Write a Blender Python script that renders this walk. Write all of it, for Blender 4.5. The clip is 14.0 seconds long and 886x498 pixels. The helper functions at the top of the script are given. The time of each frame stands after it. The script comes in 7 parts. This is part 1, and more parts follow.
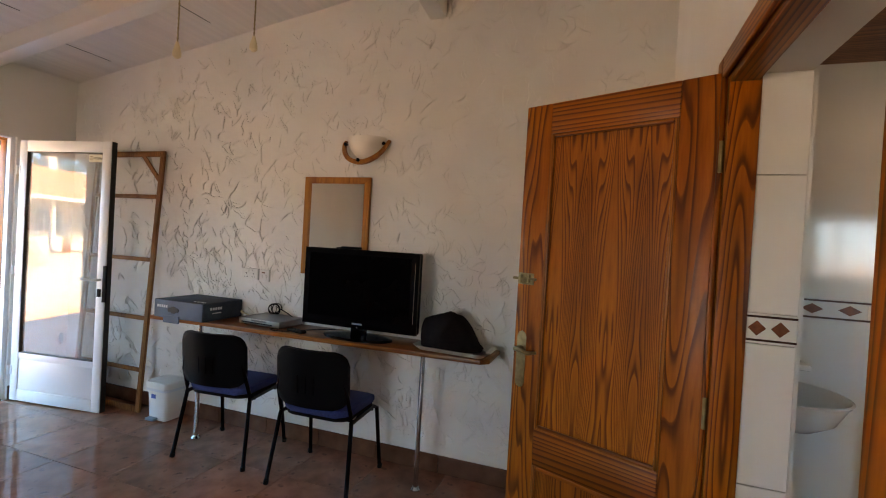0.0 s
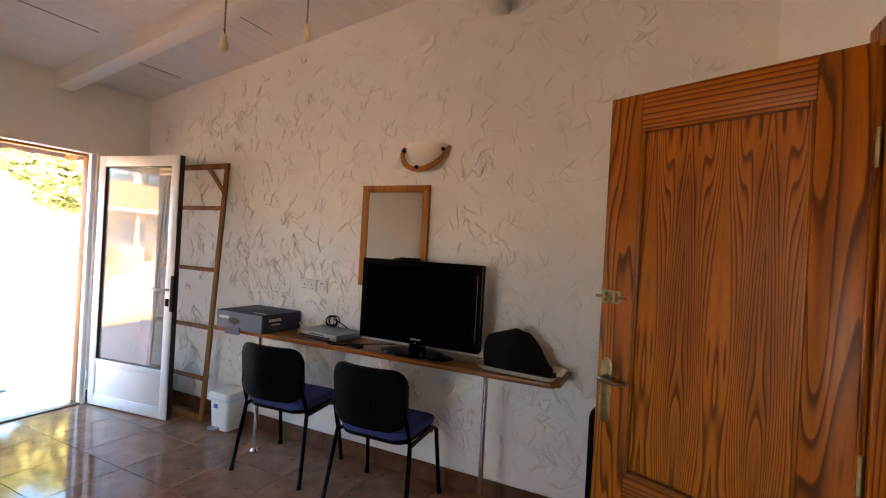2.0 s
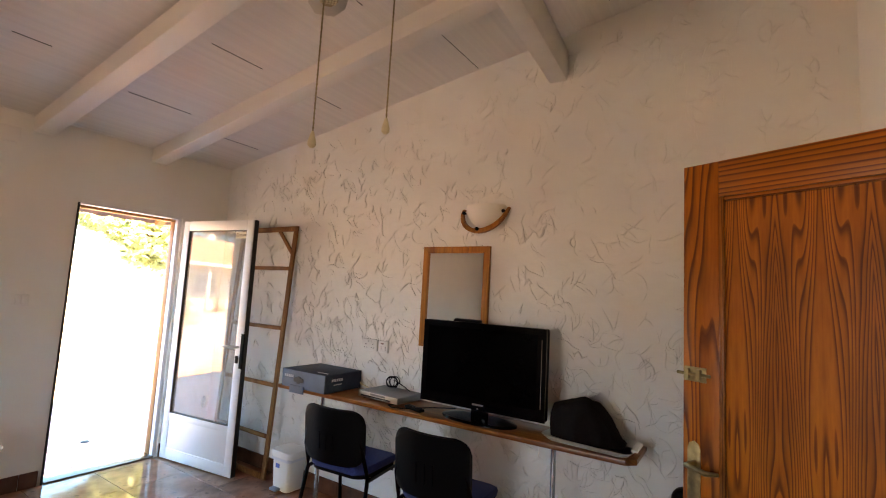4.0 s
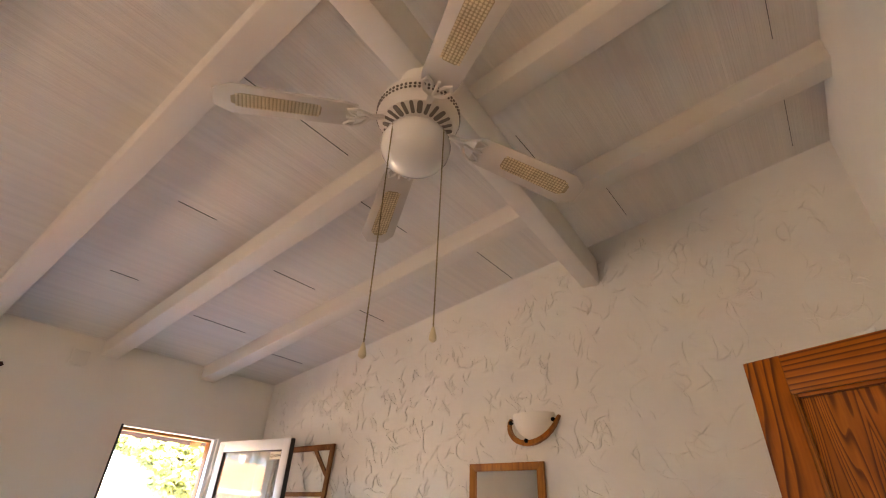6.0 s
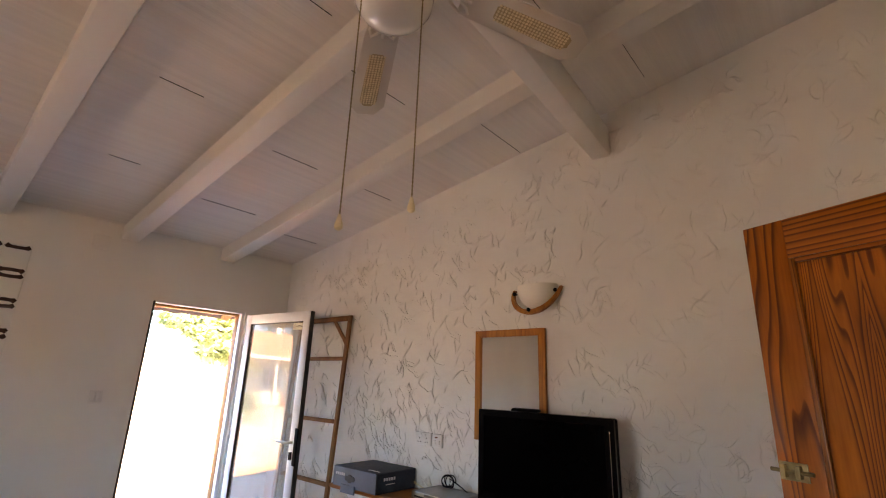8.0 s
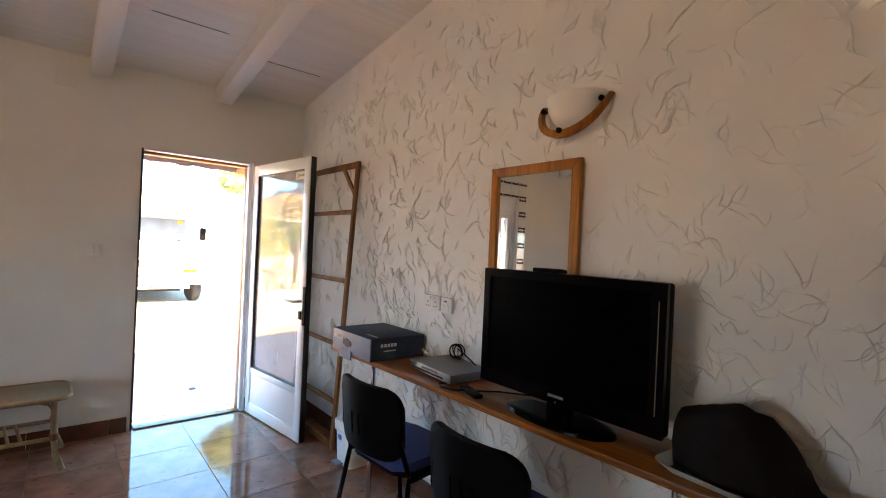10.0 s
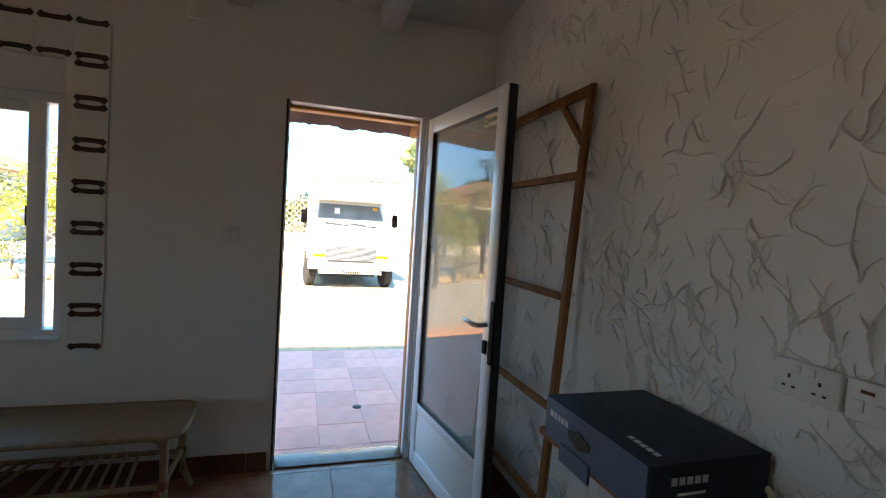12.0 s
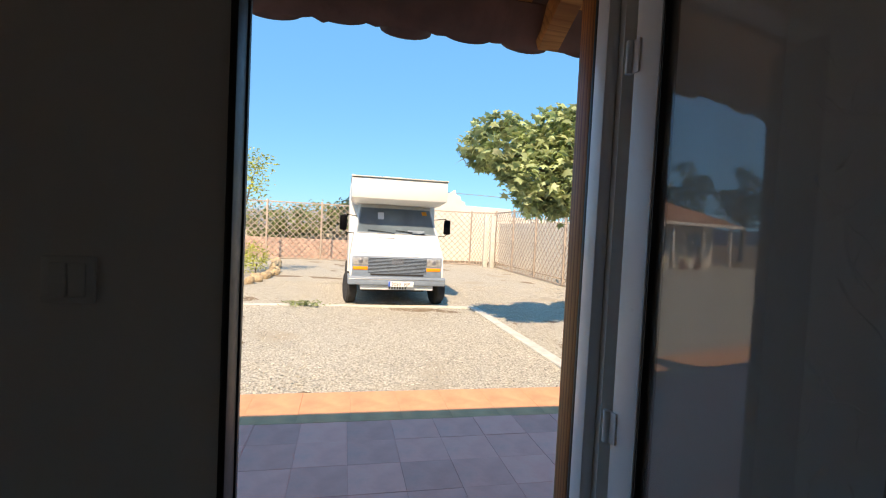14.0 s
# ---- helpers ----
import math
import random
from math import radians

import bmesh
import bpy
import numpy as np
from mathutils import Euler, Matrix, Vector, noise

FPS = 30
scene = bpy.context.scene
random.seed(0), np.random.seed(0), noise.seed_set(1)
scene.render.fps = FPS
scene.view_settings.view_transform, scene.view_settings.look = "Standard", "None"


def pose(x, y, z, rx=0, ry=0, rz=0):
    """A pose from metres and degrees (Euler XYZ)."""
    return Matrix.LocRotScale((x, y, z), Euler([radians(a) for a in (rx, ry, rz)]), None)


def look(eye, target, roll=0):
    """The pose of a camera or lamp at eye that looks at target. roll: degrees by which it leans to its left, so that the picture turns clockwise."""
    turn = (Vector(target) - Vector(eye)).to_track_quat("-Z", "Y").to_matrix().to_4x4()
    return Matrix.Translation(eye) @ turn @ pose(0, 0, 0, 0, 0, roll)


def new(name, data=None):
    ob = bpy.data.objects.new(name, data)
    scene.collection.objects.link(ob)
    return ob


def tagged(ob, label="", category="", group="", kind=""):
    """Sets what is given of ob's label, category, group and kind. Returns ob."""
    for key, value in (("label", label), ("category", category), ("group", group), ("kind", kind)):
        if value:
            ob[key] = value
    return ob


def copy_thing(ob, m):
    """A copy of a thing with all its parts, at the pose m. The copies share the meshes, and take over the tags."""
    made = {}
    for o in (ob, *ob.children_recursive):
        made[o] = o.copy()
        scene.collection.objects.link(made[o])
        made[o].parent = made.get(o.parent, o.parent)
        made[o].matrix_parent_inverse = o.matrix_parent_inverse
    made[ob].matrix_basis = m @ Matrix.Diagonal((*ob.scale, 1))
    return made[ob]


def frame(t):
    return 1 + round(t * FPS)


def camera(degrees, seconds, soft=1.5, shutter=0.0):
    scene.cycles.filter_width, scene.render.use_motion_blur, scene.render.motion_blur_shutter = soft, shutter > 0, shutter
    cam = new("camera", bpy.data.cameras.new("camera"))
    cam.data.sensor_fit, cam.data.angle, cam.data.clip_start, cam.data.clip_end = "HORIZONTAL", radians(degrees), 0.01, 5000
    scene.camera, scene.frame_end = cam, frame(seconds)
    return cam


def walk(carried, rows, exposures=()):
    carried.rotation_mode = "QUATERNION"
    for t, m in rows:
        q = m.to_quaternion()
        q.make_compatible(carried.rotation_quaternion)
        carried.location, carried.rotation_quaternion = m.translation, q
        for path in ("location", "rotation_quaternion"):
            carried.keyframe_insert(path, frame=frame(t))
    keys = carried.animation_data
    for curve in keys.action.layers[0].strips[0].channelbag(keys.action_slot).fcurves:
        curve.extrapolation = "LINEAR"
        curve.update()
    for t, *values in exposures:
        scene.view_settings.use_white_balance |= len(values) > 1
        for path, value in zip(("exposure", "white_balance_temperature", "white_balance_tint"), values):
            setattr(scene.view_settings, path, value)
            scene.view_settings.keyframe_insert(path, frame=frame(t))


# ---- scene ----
cam = camera(87.4, 14.0, soft=1.1)
PATH = [
    (0, (0.175, 0.023, 1.462), (-0.486, 1.91, 1.436), 3.3),
    (0.5, (0.105, 0.131, 1.471), (-0.65, 1.983, 1.439), 3.2),
    (1, (0.088, 0.178, 1.473), (-0.731, 2.003, 1.448), 3.1),
    (1.5, (0.087, 0.166, 1.475), (-0.774, 1.971, 1.456), 3.1),
    (2, (0.064, 0.177, 1.472), (-0.816, 1.973, 1.47), 3.2),
    (2.2, (0.054, 0.205, 1.503), (-0.836, 1.997, 1.489), 2.9),
    (4.3, (0.017, 0.113, 1.541), (-1.108, 1.733, 1.872), 3.2),
    (4.5, (0.013, 0.095, 1.542), (-1.124, 1.677, 1.99), 3.0),
    (5, (0.015, 0.114, 1.542), (-1.124, 1.585, 2.277), 2.9),
    (5.5, (0.017, 0.115, 1.533), (-1.087, 1.487, 2.481), 3.0),
    (6, (0.014, 0.123, 1.53), (-1.07, 1.456, 2.553), 2.7),
    (6.5, (0.005, 0.136, 1.53), (-1.078, 1.439, 2.593), 2.5),
    (7, (0.014, 0.146, 1.531), (-1.1, 1.456, 2.553), 2.4),
    (7.5, (0.03, 0.17, 1.527), (-1.154, 1.546, 2.367), 2.2),
    (8, (0.048, 0.232, 1.53), (-1.212, 1.684, 2.084), 2.0),
    (8.2, (0.043, 0.271, 1.519), (-1.239, 1.741, 1.96), 2.0),
    (10.3, (-0.325, 1.248, 1.457), (-1.93, 2.439, 1.403), 2.9),
    (10.5, (-0.421, 1.321, 1.451), (-2.09, 2.421, 1.388), 3.0),
    (11, (-0.709, 1.541, 1.454), (-2.512, 2.403, 1.369), 3.3),
    (11.5, (-1.126, 1.604, 1.453), (-3.005, 2.283, 1.361), 3.6),
    (12, (-1.552, 1.684, 1.448), (-3.46, 2.275, 1.358), 3.6),
    (12.5, (-1.984, 1.704, 1.451), (-3.911, 2.233, 1.366), 3.6),
    (13, (-2.441, 1.726, 1.448), (-4.377, 2.223, 1.361), 3.3),
    (13.5, (-2.925, 1.768, 1.484), (-4.867, 2.237, 1.396), 2.9),
    (14, (-3.366, 1.801, 1.462), (-5.321, 2.217, 1.383), 2.8),
]
# exposure of the clip's camera along the walk
EXPOSURES = [(0.0, 4.65, 11800, 27), (1.0, 4.72, 12500, 32), (2.2, 4.8, 12800, 34), (4.6, 4.92, 12800, 30), (5.5, 5.15, 11900, 28), (6.5, 4.98, 11300, 28), (7.5, 4.88, 11300, 31), (8.2, 4.58, 11600, 32), (10.3, 4.68, 11400, 27), (11.0, 4.2, 10700, 23), (11.5, 3.85, 10300, 22), (12.0, 2.98, 9800, 19), (12.5, 2.25, 9400, 17), (13.0, 1.66, 9200, 21), (13.5, 1.14, 9100, 21), (14.0, 0.98, 8900, 19)]
walk(cam, [(t, look(eye, target, roll)) for t, eye, target, roll in PATH], EXPOSURES)

# ---- world and sun ----
SUN_FROM = Vector((0.92, -0.36, 1.0)).normalized()
world = bpy.data.worlds.new("sky")
scene.world = world
world.use_nodes = True
wn = world.node_tree
sky = wn.nodes.new("ShaderNodeTexSky")
sky.sky_type, sky.sun_disc = "NISHITA", False
sky.sun_elevation = math.asin(SUN_FROM.z)
sky.sun_rotation = math.atan2(SUN_FROM.x, SUN_FROM.y)
sky.air_density, sky.dust_density, sky.ozone_density, sky.altitude = 1.0, 0.2, 2.0, 0
tintn = wn.nodes.new("ShaderNodeMix")
tintn.data_type, tintn.blend_type = "RGBA", "MULTIPLY"
tintn.inputs[0].default_value, tintn.inputs[7].default_value = 1.0, (0.6, 0.97, 1.2, 1)
wn.links.new(sky.outputs[0], tintn.inputs[6])
azure = wn.nodes.new("ShaderNodeMix")
azure.data_type = "RGBA"
azure.inputs[0].default_value, azure.inputs[7].default_value = 0.66, (0.55, 3.15, 7.4, 1)
wn.links.new(tintn.outputs[2], azure.inputs[6])
wn.links.new(azure.outputs[2], wn.nodes["Background"].inputs[0])
wn.nodes["Background"].inputs[1].default_value = 0.1
sun = new("sun", bpy.data.lights.new("sun", "SUN"))
sun.data.energy, sun.data.angle, sun.data.color = 4.0, radians(0.53), (1.0, 0.91, 0.78)
sun.matrix_basis = look(SUN_FROM * 30, (0, 0, 0))


def opening_lamp(name, eye, target, w, h, watts, spread=180):
    """An area lamp set in a wall opening, in place of daylight."""
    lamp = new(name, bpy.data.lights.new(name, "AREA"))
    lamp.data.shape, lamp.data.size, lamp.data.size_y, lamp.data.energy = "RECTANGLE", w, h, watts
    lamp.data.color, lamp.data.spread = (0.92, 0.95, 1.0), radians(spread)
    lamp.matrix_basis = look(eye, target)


# South lamp is an added fill; its opening is made up, out of view.
opening_lamp("fill_south_opening", (-1.5, -3.09, 1.35), (-1.7, 2.8, 0.2), 1.3, 1.0, 0.38, 115)
opening_lamp("daylight_bath_window", (2.02, 0.09, 1.59), (1.6, 2.38, 1.2), 0.5, 0.46, 0.11)


# ---- materials ----
def mat(name, base, rough=0.6, metal=0.0, spread=0.12, scale=6.0, bump=0.0, bscale=60.0, stretch=(1, 1, 1), spec=0.5, vary=0.0, stain=None, coat=0.0, island=0.0):
    """A surface with variation at two scales and a fine relief."""
    m = bpy.data.materials.new(name)
    m.use_nodes = True
    t = m.node_tree
    b = t.nodes["Principled BSDF"]
    b.inputs["Roughness"].default_value, b.inputs["Metallic"].default_value = rough, metal
    b.inputs["Specular IOR Level"].default_value = spec
    b.inputs["Coat Weight"].default_value = coat
    co = t.nodes.new("ShaderNodeTexCoord")
    mp = t.nodes.new("ShaderNodeMapping")
    mp.inputs["Scale"].default_value = stretch
    t.links.new(co.outputs["Object"], mp.inputs["Vector"])
    n1 = t.nodes.new("ShaderNodeTexNoise")
    n1.inputs["Scale"].default_value, n1.inputs["Detail"].default_value = scale, 6
    t.links.new(mp.outputs[0], n1.inputs["Vector"])
    ramp = t.nodes.new("ShaderNodeValToRGB")
    lo = [c * (1 - spread) for c in base]
    hi = [min(1, c * (1 + spread)) for c in base]
    ramp.color_ramp.elements[0].color, ramp.color_ramp.elements[1].color = (*lo, 1), (*hi, 1)
    ramp.color_ramp.elements[0].position, ramp.color_ramp.elements[1].position = 0.3, 0.7
    t.links.new(n1.outputs[0], ramp.inputs[0])
    out = ramp.outputs[0]
    if stain:
        n3 = t.nodes.new("ShaderNodeTexNoise")
        n3.inputs["Scale"].default_value, n3.inputs["Detail"].default_value = stain[1], 8
        t.links.new(co.outputs["Object"], n3.inputs["Vector"])
        r3 = t.nodes.new("ShaderNodeValToRGB")
        r3.color_ramp.elements[0].position, r3.color_ramp.elements[1].position = stain[2], stain[2] + 0.12
        t.links.new(n3.outputs[0], r3.inputs[0])
        mx = t.nodes.new("ShaderNodeMix")
        mx.data_type = "RGBA"
        t.links.new(r3.outputs[0], mx.inputs[0])
        t.links.new(out, mx.inputs[6])
        mx.inputs[7].default_value = (*stain[0], 1)
        out = mx.outputs[2]
    if vary:
        inf = t.nodes.new("ShaderNodeObjectInfo")
        hs = t.nodes.new("ShaderNodeHueSaturation")
        ma = t.nodes.new("ShaderNodeMapRange")
        ma.inputs[3].default_value, ma.inputs[4].default_value = 1 - vary, 1 + vary
        t.links.new(inf.outputs["Random"], ma.inputs[0])
        t.links.new(ma.outputs[0], hs.inputs["Value"])
        t.links.new(out, hs.inputs["Color"])
        out = hs.outputs[0]
    if island:
        geo = t.nodes.new("ShaderNodeNewGeometry")
        hs = t.nodes.new("ShaderNodeHueSaturation")
        ma = t.nodes.new("ShaderNodeMapRange")
        ma.inputs[3].default_value, ma.inputs[4].default_value = 1 - island, 1 + island
        t.links.new(geo.outputs["Random Per Island"], ma.inputs[0])
        t.links.new(ma.outputs[0], hs.inputs["Value"])
        t.links.new(out, hs.inputs["Color"])
        out = hs.outputs[0]
    t.links.new(out, b.inputs["Base Color"])
    n2 = t.nodes.new("ShaderNodeTexNoise")
    n2.inputs["Scale"].default_value, n2.inputs["Detail"].default_value = bscale, 5
    t.links.new(mp.outputs[0], n2.inputs["Vector"])
    if bump:
        bp = t.nodes.new("ShaderNodeBump")
        bp.inputs["Strength"].default_value, bp.inputs["Distance"].default_value = 1.0, bump
        t.links.new(n2.outputs[0], bp.inputs["Height"])
        t.links.new(bp.outputs[0], b.inputs["Normal"])
    mr = t.nodes.new("ShaderNodeMapRange")
    mr.inputs[3].default_value, mr.inputs[4].default_value = max(0.02, rough * 0.8), min(1, rough * 1.2)
    t.links.new(n2.outputs[0], mr.inputs[0])
    t.links.new(mr.outputs[0], b.inputs["Roughness"])
    return m


def wood(name, dark, light, along="Z", lines=75.0, sway=34.0, rough=0.4, bump=0.0006, squash=0.09, coat=0.0, wide=5.0, match=None, steps=((0.45, 0.12), (0.74, 0.55), (0.86, 1.0), (0.93, 0.9)), detail=2.5):
    """Sawn softwood: growth lines running along the grain, pushed aside into arches, with fine pores."""
    m = bpy.data.materials.new(name)
    m.use_nodes = True
    t = m.node_tree
    b = t.nodes["Principled BSDF"]

    def node(kind, op=None, *values):
        n = t.nodes.new(kind)
        if op:
            n.operation = op
        for k, v in enumerate(values):
            if v is not None:
                n.inputs[k].default_value = v
        return n
    co = t.nodes.new("ShaderNodeTexCoord")
    inf = t.nodes.new("ShaderNodeObjectInfo")
    own = node("ShaderNodeMath", "MULTIPLY", None, 7.0)
    t.links.new(inf.outputs["Random"], own.inputs[0])
    mp = t.nodes.new("ShaderNodeMapping")
    mp.inputs["Scale"].default_value = [squash if a == along else 1.0 for a in "XYZ"]
    where = co.outputs["Object"]
    if match:
        # book-matched veneer: each leaf mirrors its neighbour
        parts = t.nodes.new("ShaderNodeSeparateXYZ")
        t.links.new(where, parts.inputs[0])
        off = node("ShaderNodeMath", "SUBTRACT", None, match[0])
        t.links.new(parts.outputs[0], off.inputs[0])
        fold = node("ShaderNodeMath", "PINGPONG", None, match[1])
        t.links.new(off.outputs[0], fold.inputs[0])
        joined = t.nodes.new("ShaderNodeCombineXYZ")
        t.links.new(fold.outputs[0], joined.inputs[0])
        t.links.new(parts.outputs[2], joined.inputs[2])
        where = joined.outputs[0]
    t.links.new(where, mp.inputs["Vector"])
    ad = node("ShaderNodeVectorMath", "ADD")
    t.links.new(mp.outputs[0], ad.inputs[0])
    t.links.new(own.outputs[0], ad.inputs[1])
    across = node("ShaderNodeVectorMath", "DOT_PRODUCT", None, [0.0 if a == along else 1.0 for a in "XYZ"])
    t.links.new(where, across.inputs[0])
    n = t.nodes.new("ShaderNodeTexNoise")
    n.inputs["Scale"].default_value, n.inputs["Detail"].default_value, n.inputs["Roughness"].default_value = wide, detail, 0.45
    t.links.new(ad.outputs[0], n.inputs["Vector"])
    straight = node("ShaderNodeMath", "MULTIPLY_ADD", None, lines, 0.0)
    t.links.new(across.outputs["Value"], straight.inputs[0])
    bent = node("ShaderNodeMath", "MULTIPLY_ADD", None, sway, 0.0)
    t.links.new(n.outputs[0], bent.inputs[0])
    t.links.new(straight.outputs[0], bent.inputs[2])
    fr = node("ShaderNodeMath", "FRACT")
    t.links.new(bent.outputs[0], fr.inputs[0])
    fine = t.nodes.new("ShaderNodeTexNoise")
    fine.inputs["Scale"].default_value, fine.inputs["Detail"].default_value = 140, 4
    t.links.new(ad.outputs[0], fine.inputs["Vector"])
    ramp = t.nodes.new("ShaderNodeValToRGB")
    e = ramp.color_ramp.elements
    e[0].position, e[0].color = 0.0, (*light, 1)
    e[1].position, e[1].color = 1.0, (*light, 1)
    for pos, f in steps:
        k = e.new(pos)
        k.color = (*[a * (1 - f) + c * f for a, c in zip(light, dark)], 1)
    t.links.new(fr.outputs[0], ramp.inputs[0])
    # heartwood patches
    patch = t.nodes.new("ShaderNodeTexNoise")
    patch.inputs["Scale"].default_value, patch.inputs["Detail"].default_value = 9.0, 3
    t.links.new(ad.outputs[0], patch.inputs["Vector"])
    pr = t.nodes.new("ShaderNodeValToRGB")
    pr.color_ramp.elements[0].position, pr.color_ramp.elements[0].color = 0.34, (0.5, 0.4, 0.32, 1)
    pr.color_ramp.elements[1].position, pr.color_ramp.elements[1].color = 0.55, (1, 1, 1, 1)
    t.links.new(patch.outputs[0], pr.inputs[0])
    r2 = t.nodes.new("ShaderNodeValToRGB")
    r2.color_ramp.elements[0].color, r2.color_ramp.elements[0].position = (0.6, 0.52, 0.45, 1), 0.3
    r2.color_ramp.elements[1].position = 0.65
    t.links.new(fine.outputs[0], r2.inputs[0])
    out = ramp.outputs[0]
    for other, share in ((pr, 0.8), (r2, 0.5)):
        mx = t.nodes.new("ShaderNodeMix")
        mx.data_type, mx.blend_type = "RGBA", "MULTIPLY"
        mx.inputs[0].default_value = share
        t.links.new(out, mx.inputs[6])
        t.links.new(other.outputs[0], mx.inputs[7])
        out = mx.outputs[2]
    t.links.new(out, b.inputs["Base Color"])
    b.inputs["Roughness"].default_value, b.inputs["Coat Weight"].default_value = rough, coat
    b.inputs["Coat Roughness"].default_value, b.inputs["Specular IOR Level"].default_value = 0.25, 0.3
    bp = t.nodes.new("ShaderNodeBump")
    bp.inputs["Distance"].default_value, bp.inputs["Strength"].default_value = bump, 0.7
    t.links.new(fine.outputs[0], bp.inputs["Height"])
    t.links.new(bp.outputs[0], b.inputs["Normal"])
    return m


def glass(name, tint=(1, 1, 1), rough=0.0, haze=0.0, gloss=0.06):
    m = bpy.data.materials.new(name)
    m.use_nodes = True
    t = m.node_tree
    t.nodes.remove(t.nodes["Principled BSDF"])
    out = t.nodes["Material Output"]
    tr = t.nodes.new("ShaderNodeBsdfTransparent")
    tr.inputs[0].default_value = (*tint, 1)
    gl = t.nodes.new("ShaderNodeBsdfGlossy")
    gl.inputs["Roughness"].default_value = rough
    lw = t.nodes.new("ShaderNodeLayerWeight")
    lw.inputs[0].default_value = 0.5
    pw = t.nodes.new("ShaderNodeMath")
    pw.operation, pw.inputs[1].default_value = "POWER", 5.0
    dbl = t.nodes.new("ShaderNodeMath")
    dbl.operation, dbl.use_clamp, dbl.inputs[1].default_value, dbl.inputs[2].default_value = "MULTIPLY_ADD", True, 0.93, gloss
    mx = t.nodes.new("ShaderNodeMixShader")
    t.links.new(lw.outputs["Facing"], pw.inputs[0])
    t.links.new(pw.outputs[0], dbl.inputs[0])
    t.links.new(dbl.outputs[0], mx.inputs[0])
    t.links.new(tr.outputs[0], mx.inputs[1])
    t.links.new(gl.outputs[0], mx.inputs[2])
    last = mx
    if haze:
        df = t.nodes.new("ShaderNodeBsdfDiffuse")
        df.inputs[0].default_value = (0.7, 0.7, 0.68, 1)
        m2 = t.nodes.new("ShaderNodeMixShader")
        nz = t.nodes.new("ShaderNodeTexNoise")
        nz.inputs["Scale"].default_value = 3.0
        mr = t.nodes.new("ShaderNodeMapRange")
        mr.inputs[3].default_value, mr.inputs[4].default_value = haze * 0.4, haze * 1.6
        t.links.new(nz.outputs[0], mr.inputs[0])
        t.links.new(mr.outputs[0], m2.inputs[0])
        t.links.new(mx.outputs[0], m2.inputs[1])
        t.links.new(df.outputs[0], m2.inputs[2])
        last = m2
    t.links.new(last.outputs[0], out.inputs[0])
    return m


def leafy(m, share=0.4):
    """Lets light pass through thin leaves."""
    t = m.node_tree
    b, out = t.nodes["Principled BSDF"], t.nodes["Material Output"]
    tr = t.nodes.new("ShaderNodeBsdfTranslucent")
    mx = t.nodes.new("ShaderNodeMixShader")
    mx.inputs[0].default_value = share
    t.links.new(b.inputs["Base Color"].links[0].from_socket, tr.inputs[0])
    t.links.new(b.outputs[0], mx.inputs[1])
    t.links.new(tr.outputs[0], mx.inputs[2])
    t.links.new(mx.outputs[0], out.inputs[0])


PLASTER = mat("white plaster", (0.78, 0.76, 0.72), 0.85, spread=0.04, scale=1.6, bump=0.0012, bscale=22, spec=0.2)
ROUGHCAST = mat("trowelled white plaster", (0.78, 0.76, 0.72), 0.8, spread=0.05, scale=2.2, bump=0.0035, bscale=16, spec=0.25, stain=((0.68, 0.63, 0.55), 1.1, 0.66))
BEAM = mat("white painted beam", (0.76, 0.72, 0.67), 0.6, spread=0.06, scale=3, bump=0.0015, bscale=18, stretch=(0.2, 1, 1), stain=((0.5, 0.42, 0.34), 9, 0.74))
BOARD = mat("white painted ceiling board", (0.76, 0.73, 0.69), 0.7, spread=0.05, scale=2.0, bump=0.0035, bscale=9, stretch=(14, 0.25, 1))
FLOOR = mat("reddish brown polished tile", (0.31, 0.12, 0.075), 0.06, spread=0.35, scale=7, bump=0.0001, bscale=25, vary=0.12, stain=((0.11, 0.05, 0.035), 14, 0.6), spec=0.28)
GROUT = mat("dull grey brown grout", (0.2, 0.15, 0.12), 0.9, bump=0.001)
SKIRT = mat("brown glazed skirting tile", (0.14, 0.055, 0.032), 0.25, spread=0.25, scale=9, bump=0.0006, vary=0.1)
FLAME = ((0.4, 0.08), (0.6, 0.35), (0.76, 0.85), (0.88, 1.0), (0.96, 0.7))
PINE = wood("varnished orange pine", (0.13, 0.024, 0.003), (0.45, 0.125, 0.013), "Z", 44, 24, 0.4, squash=0.085, coat=0.04, wide=6.0, steps=FLAME, detail=2.2)
PINE_PANEL = wood("book-matched pine veneer", (0.16, 0.032, 0.004), (0.5, 0.148, 0.015), "Z", 62, 28, 0.4, squash=0.1, coat=0.04, wide=7.5, match=(0.495, 0.1), steps=FLAME, detail=2.2)
PINE_X = wood("varnished pine rail", (0.13, 0.025, 0.003), (0.43, 0.12, 0.013), "X", 60, 9, 0.4, squash=0.05, coat=0.04, steps=FLAME, detail=2.2)
PINE_Y = wood("varnished pine head", (0.13, 0.025, 0.003), (0.43, 0.12, 0.013), "Y", 60, 9, 0.4, squash=0.05, coat=0.04, steps=FLAME, detail=2.2)
FRAMEWOOD = wood("honey pine frame", (0.37, 0.125, 0.02), (0.5, 0.18, 0.03), "Z", 24, 8, 0.4)
DESKWOOD = wood("varnished pine board", (0.24, 0.064, 0.011), (0.4, 0.115, 0.018), "X", 55, 16, 0.3, coat=0.2)
LADDERWOOD = wood("brown stained timber", (0.19, 0.07, 0.022), (0.38, 0.16, 0.055), "Z", 60, 10, 0.55)
DOORWOOD = wood("brown stained door timber", (0.22, 0.07, 0.02), (0.5, 0.19, 0.055), "Z", 70, 10, 0.5)
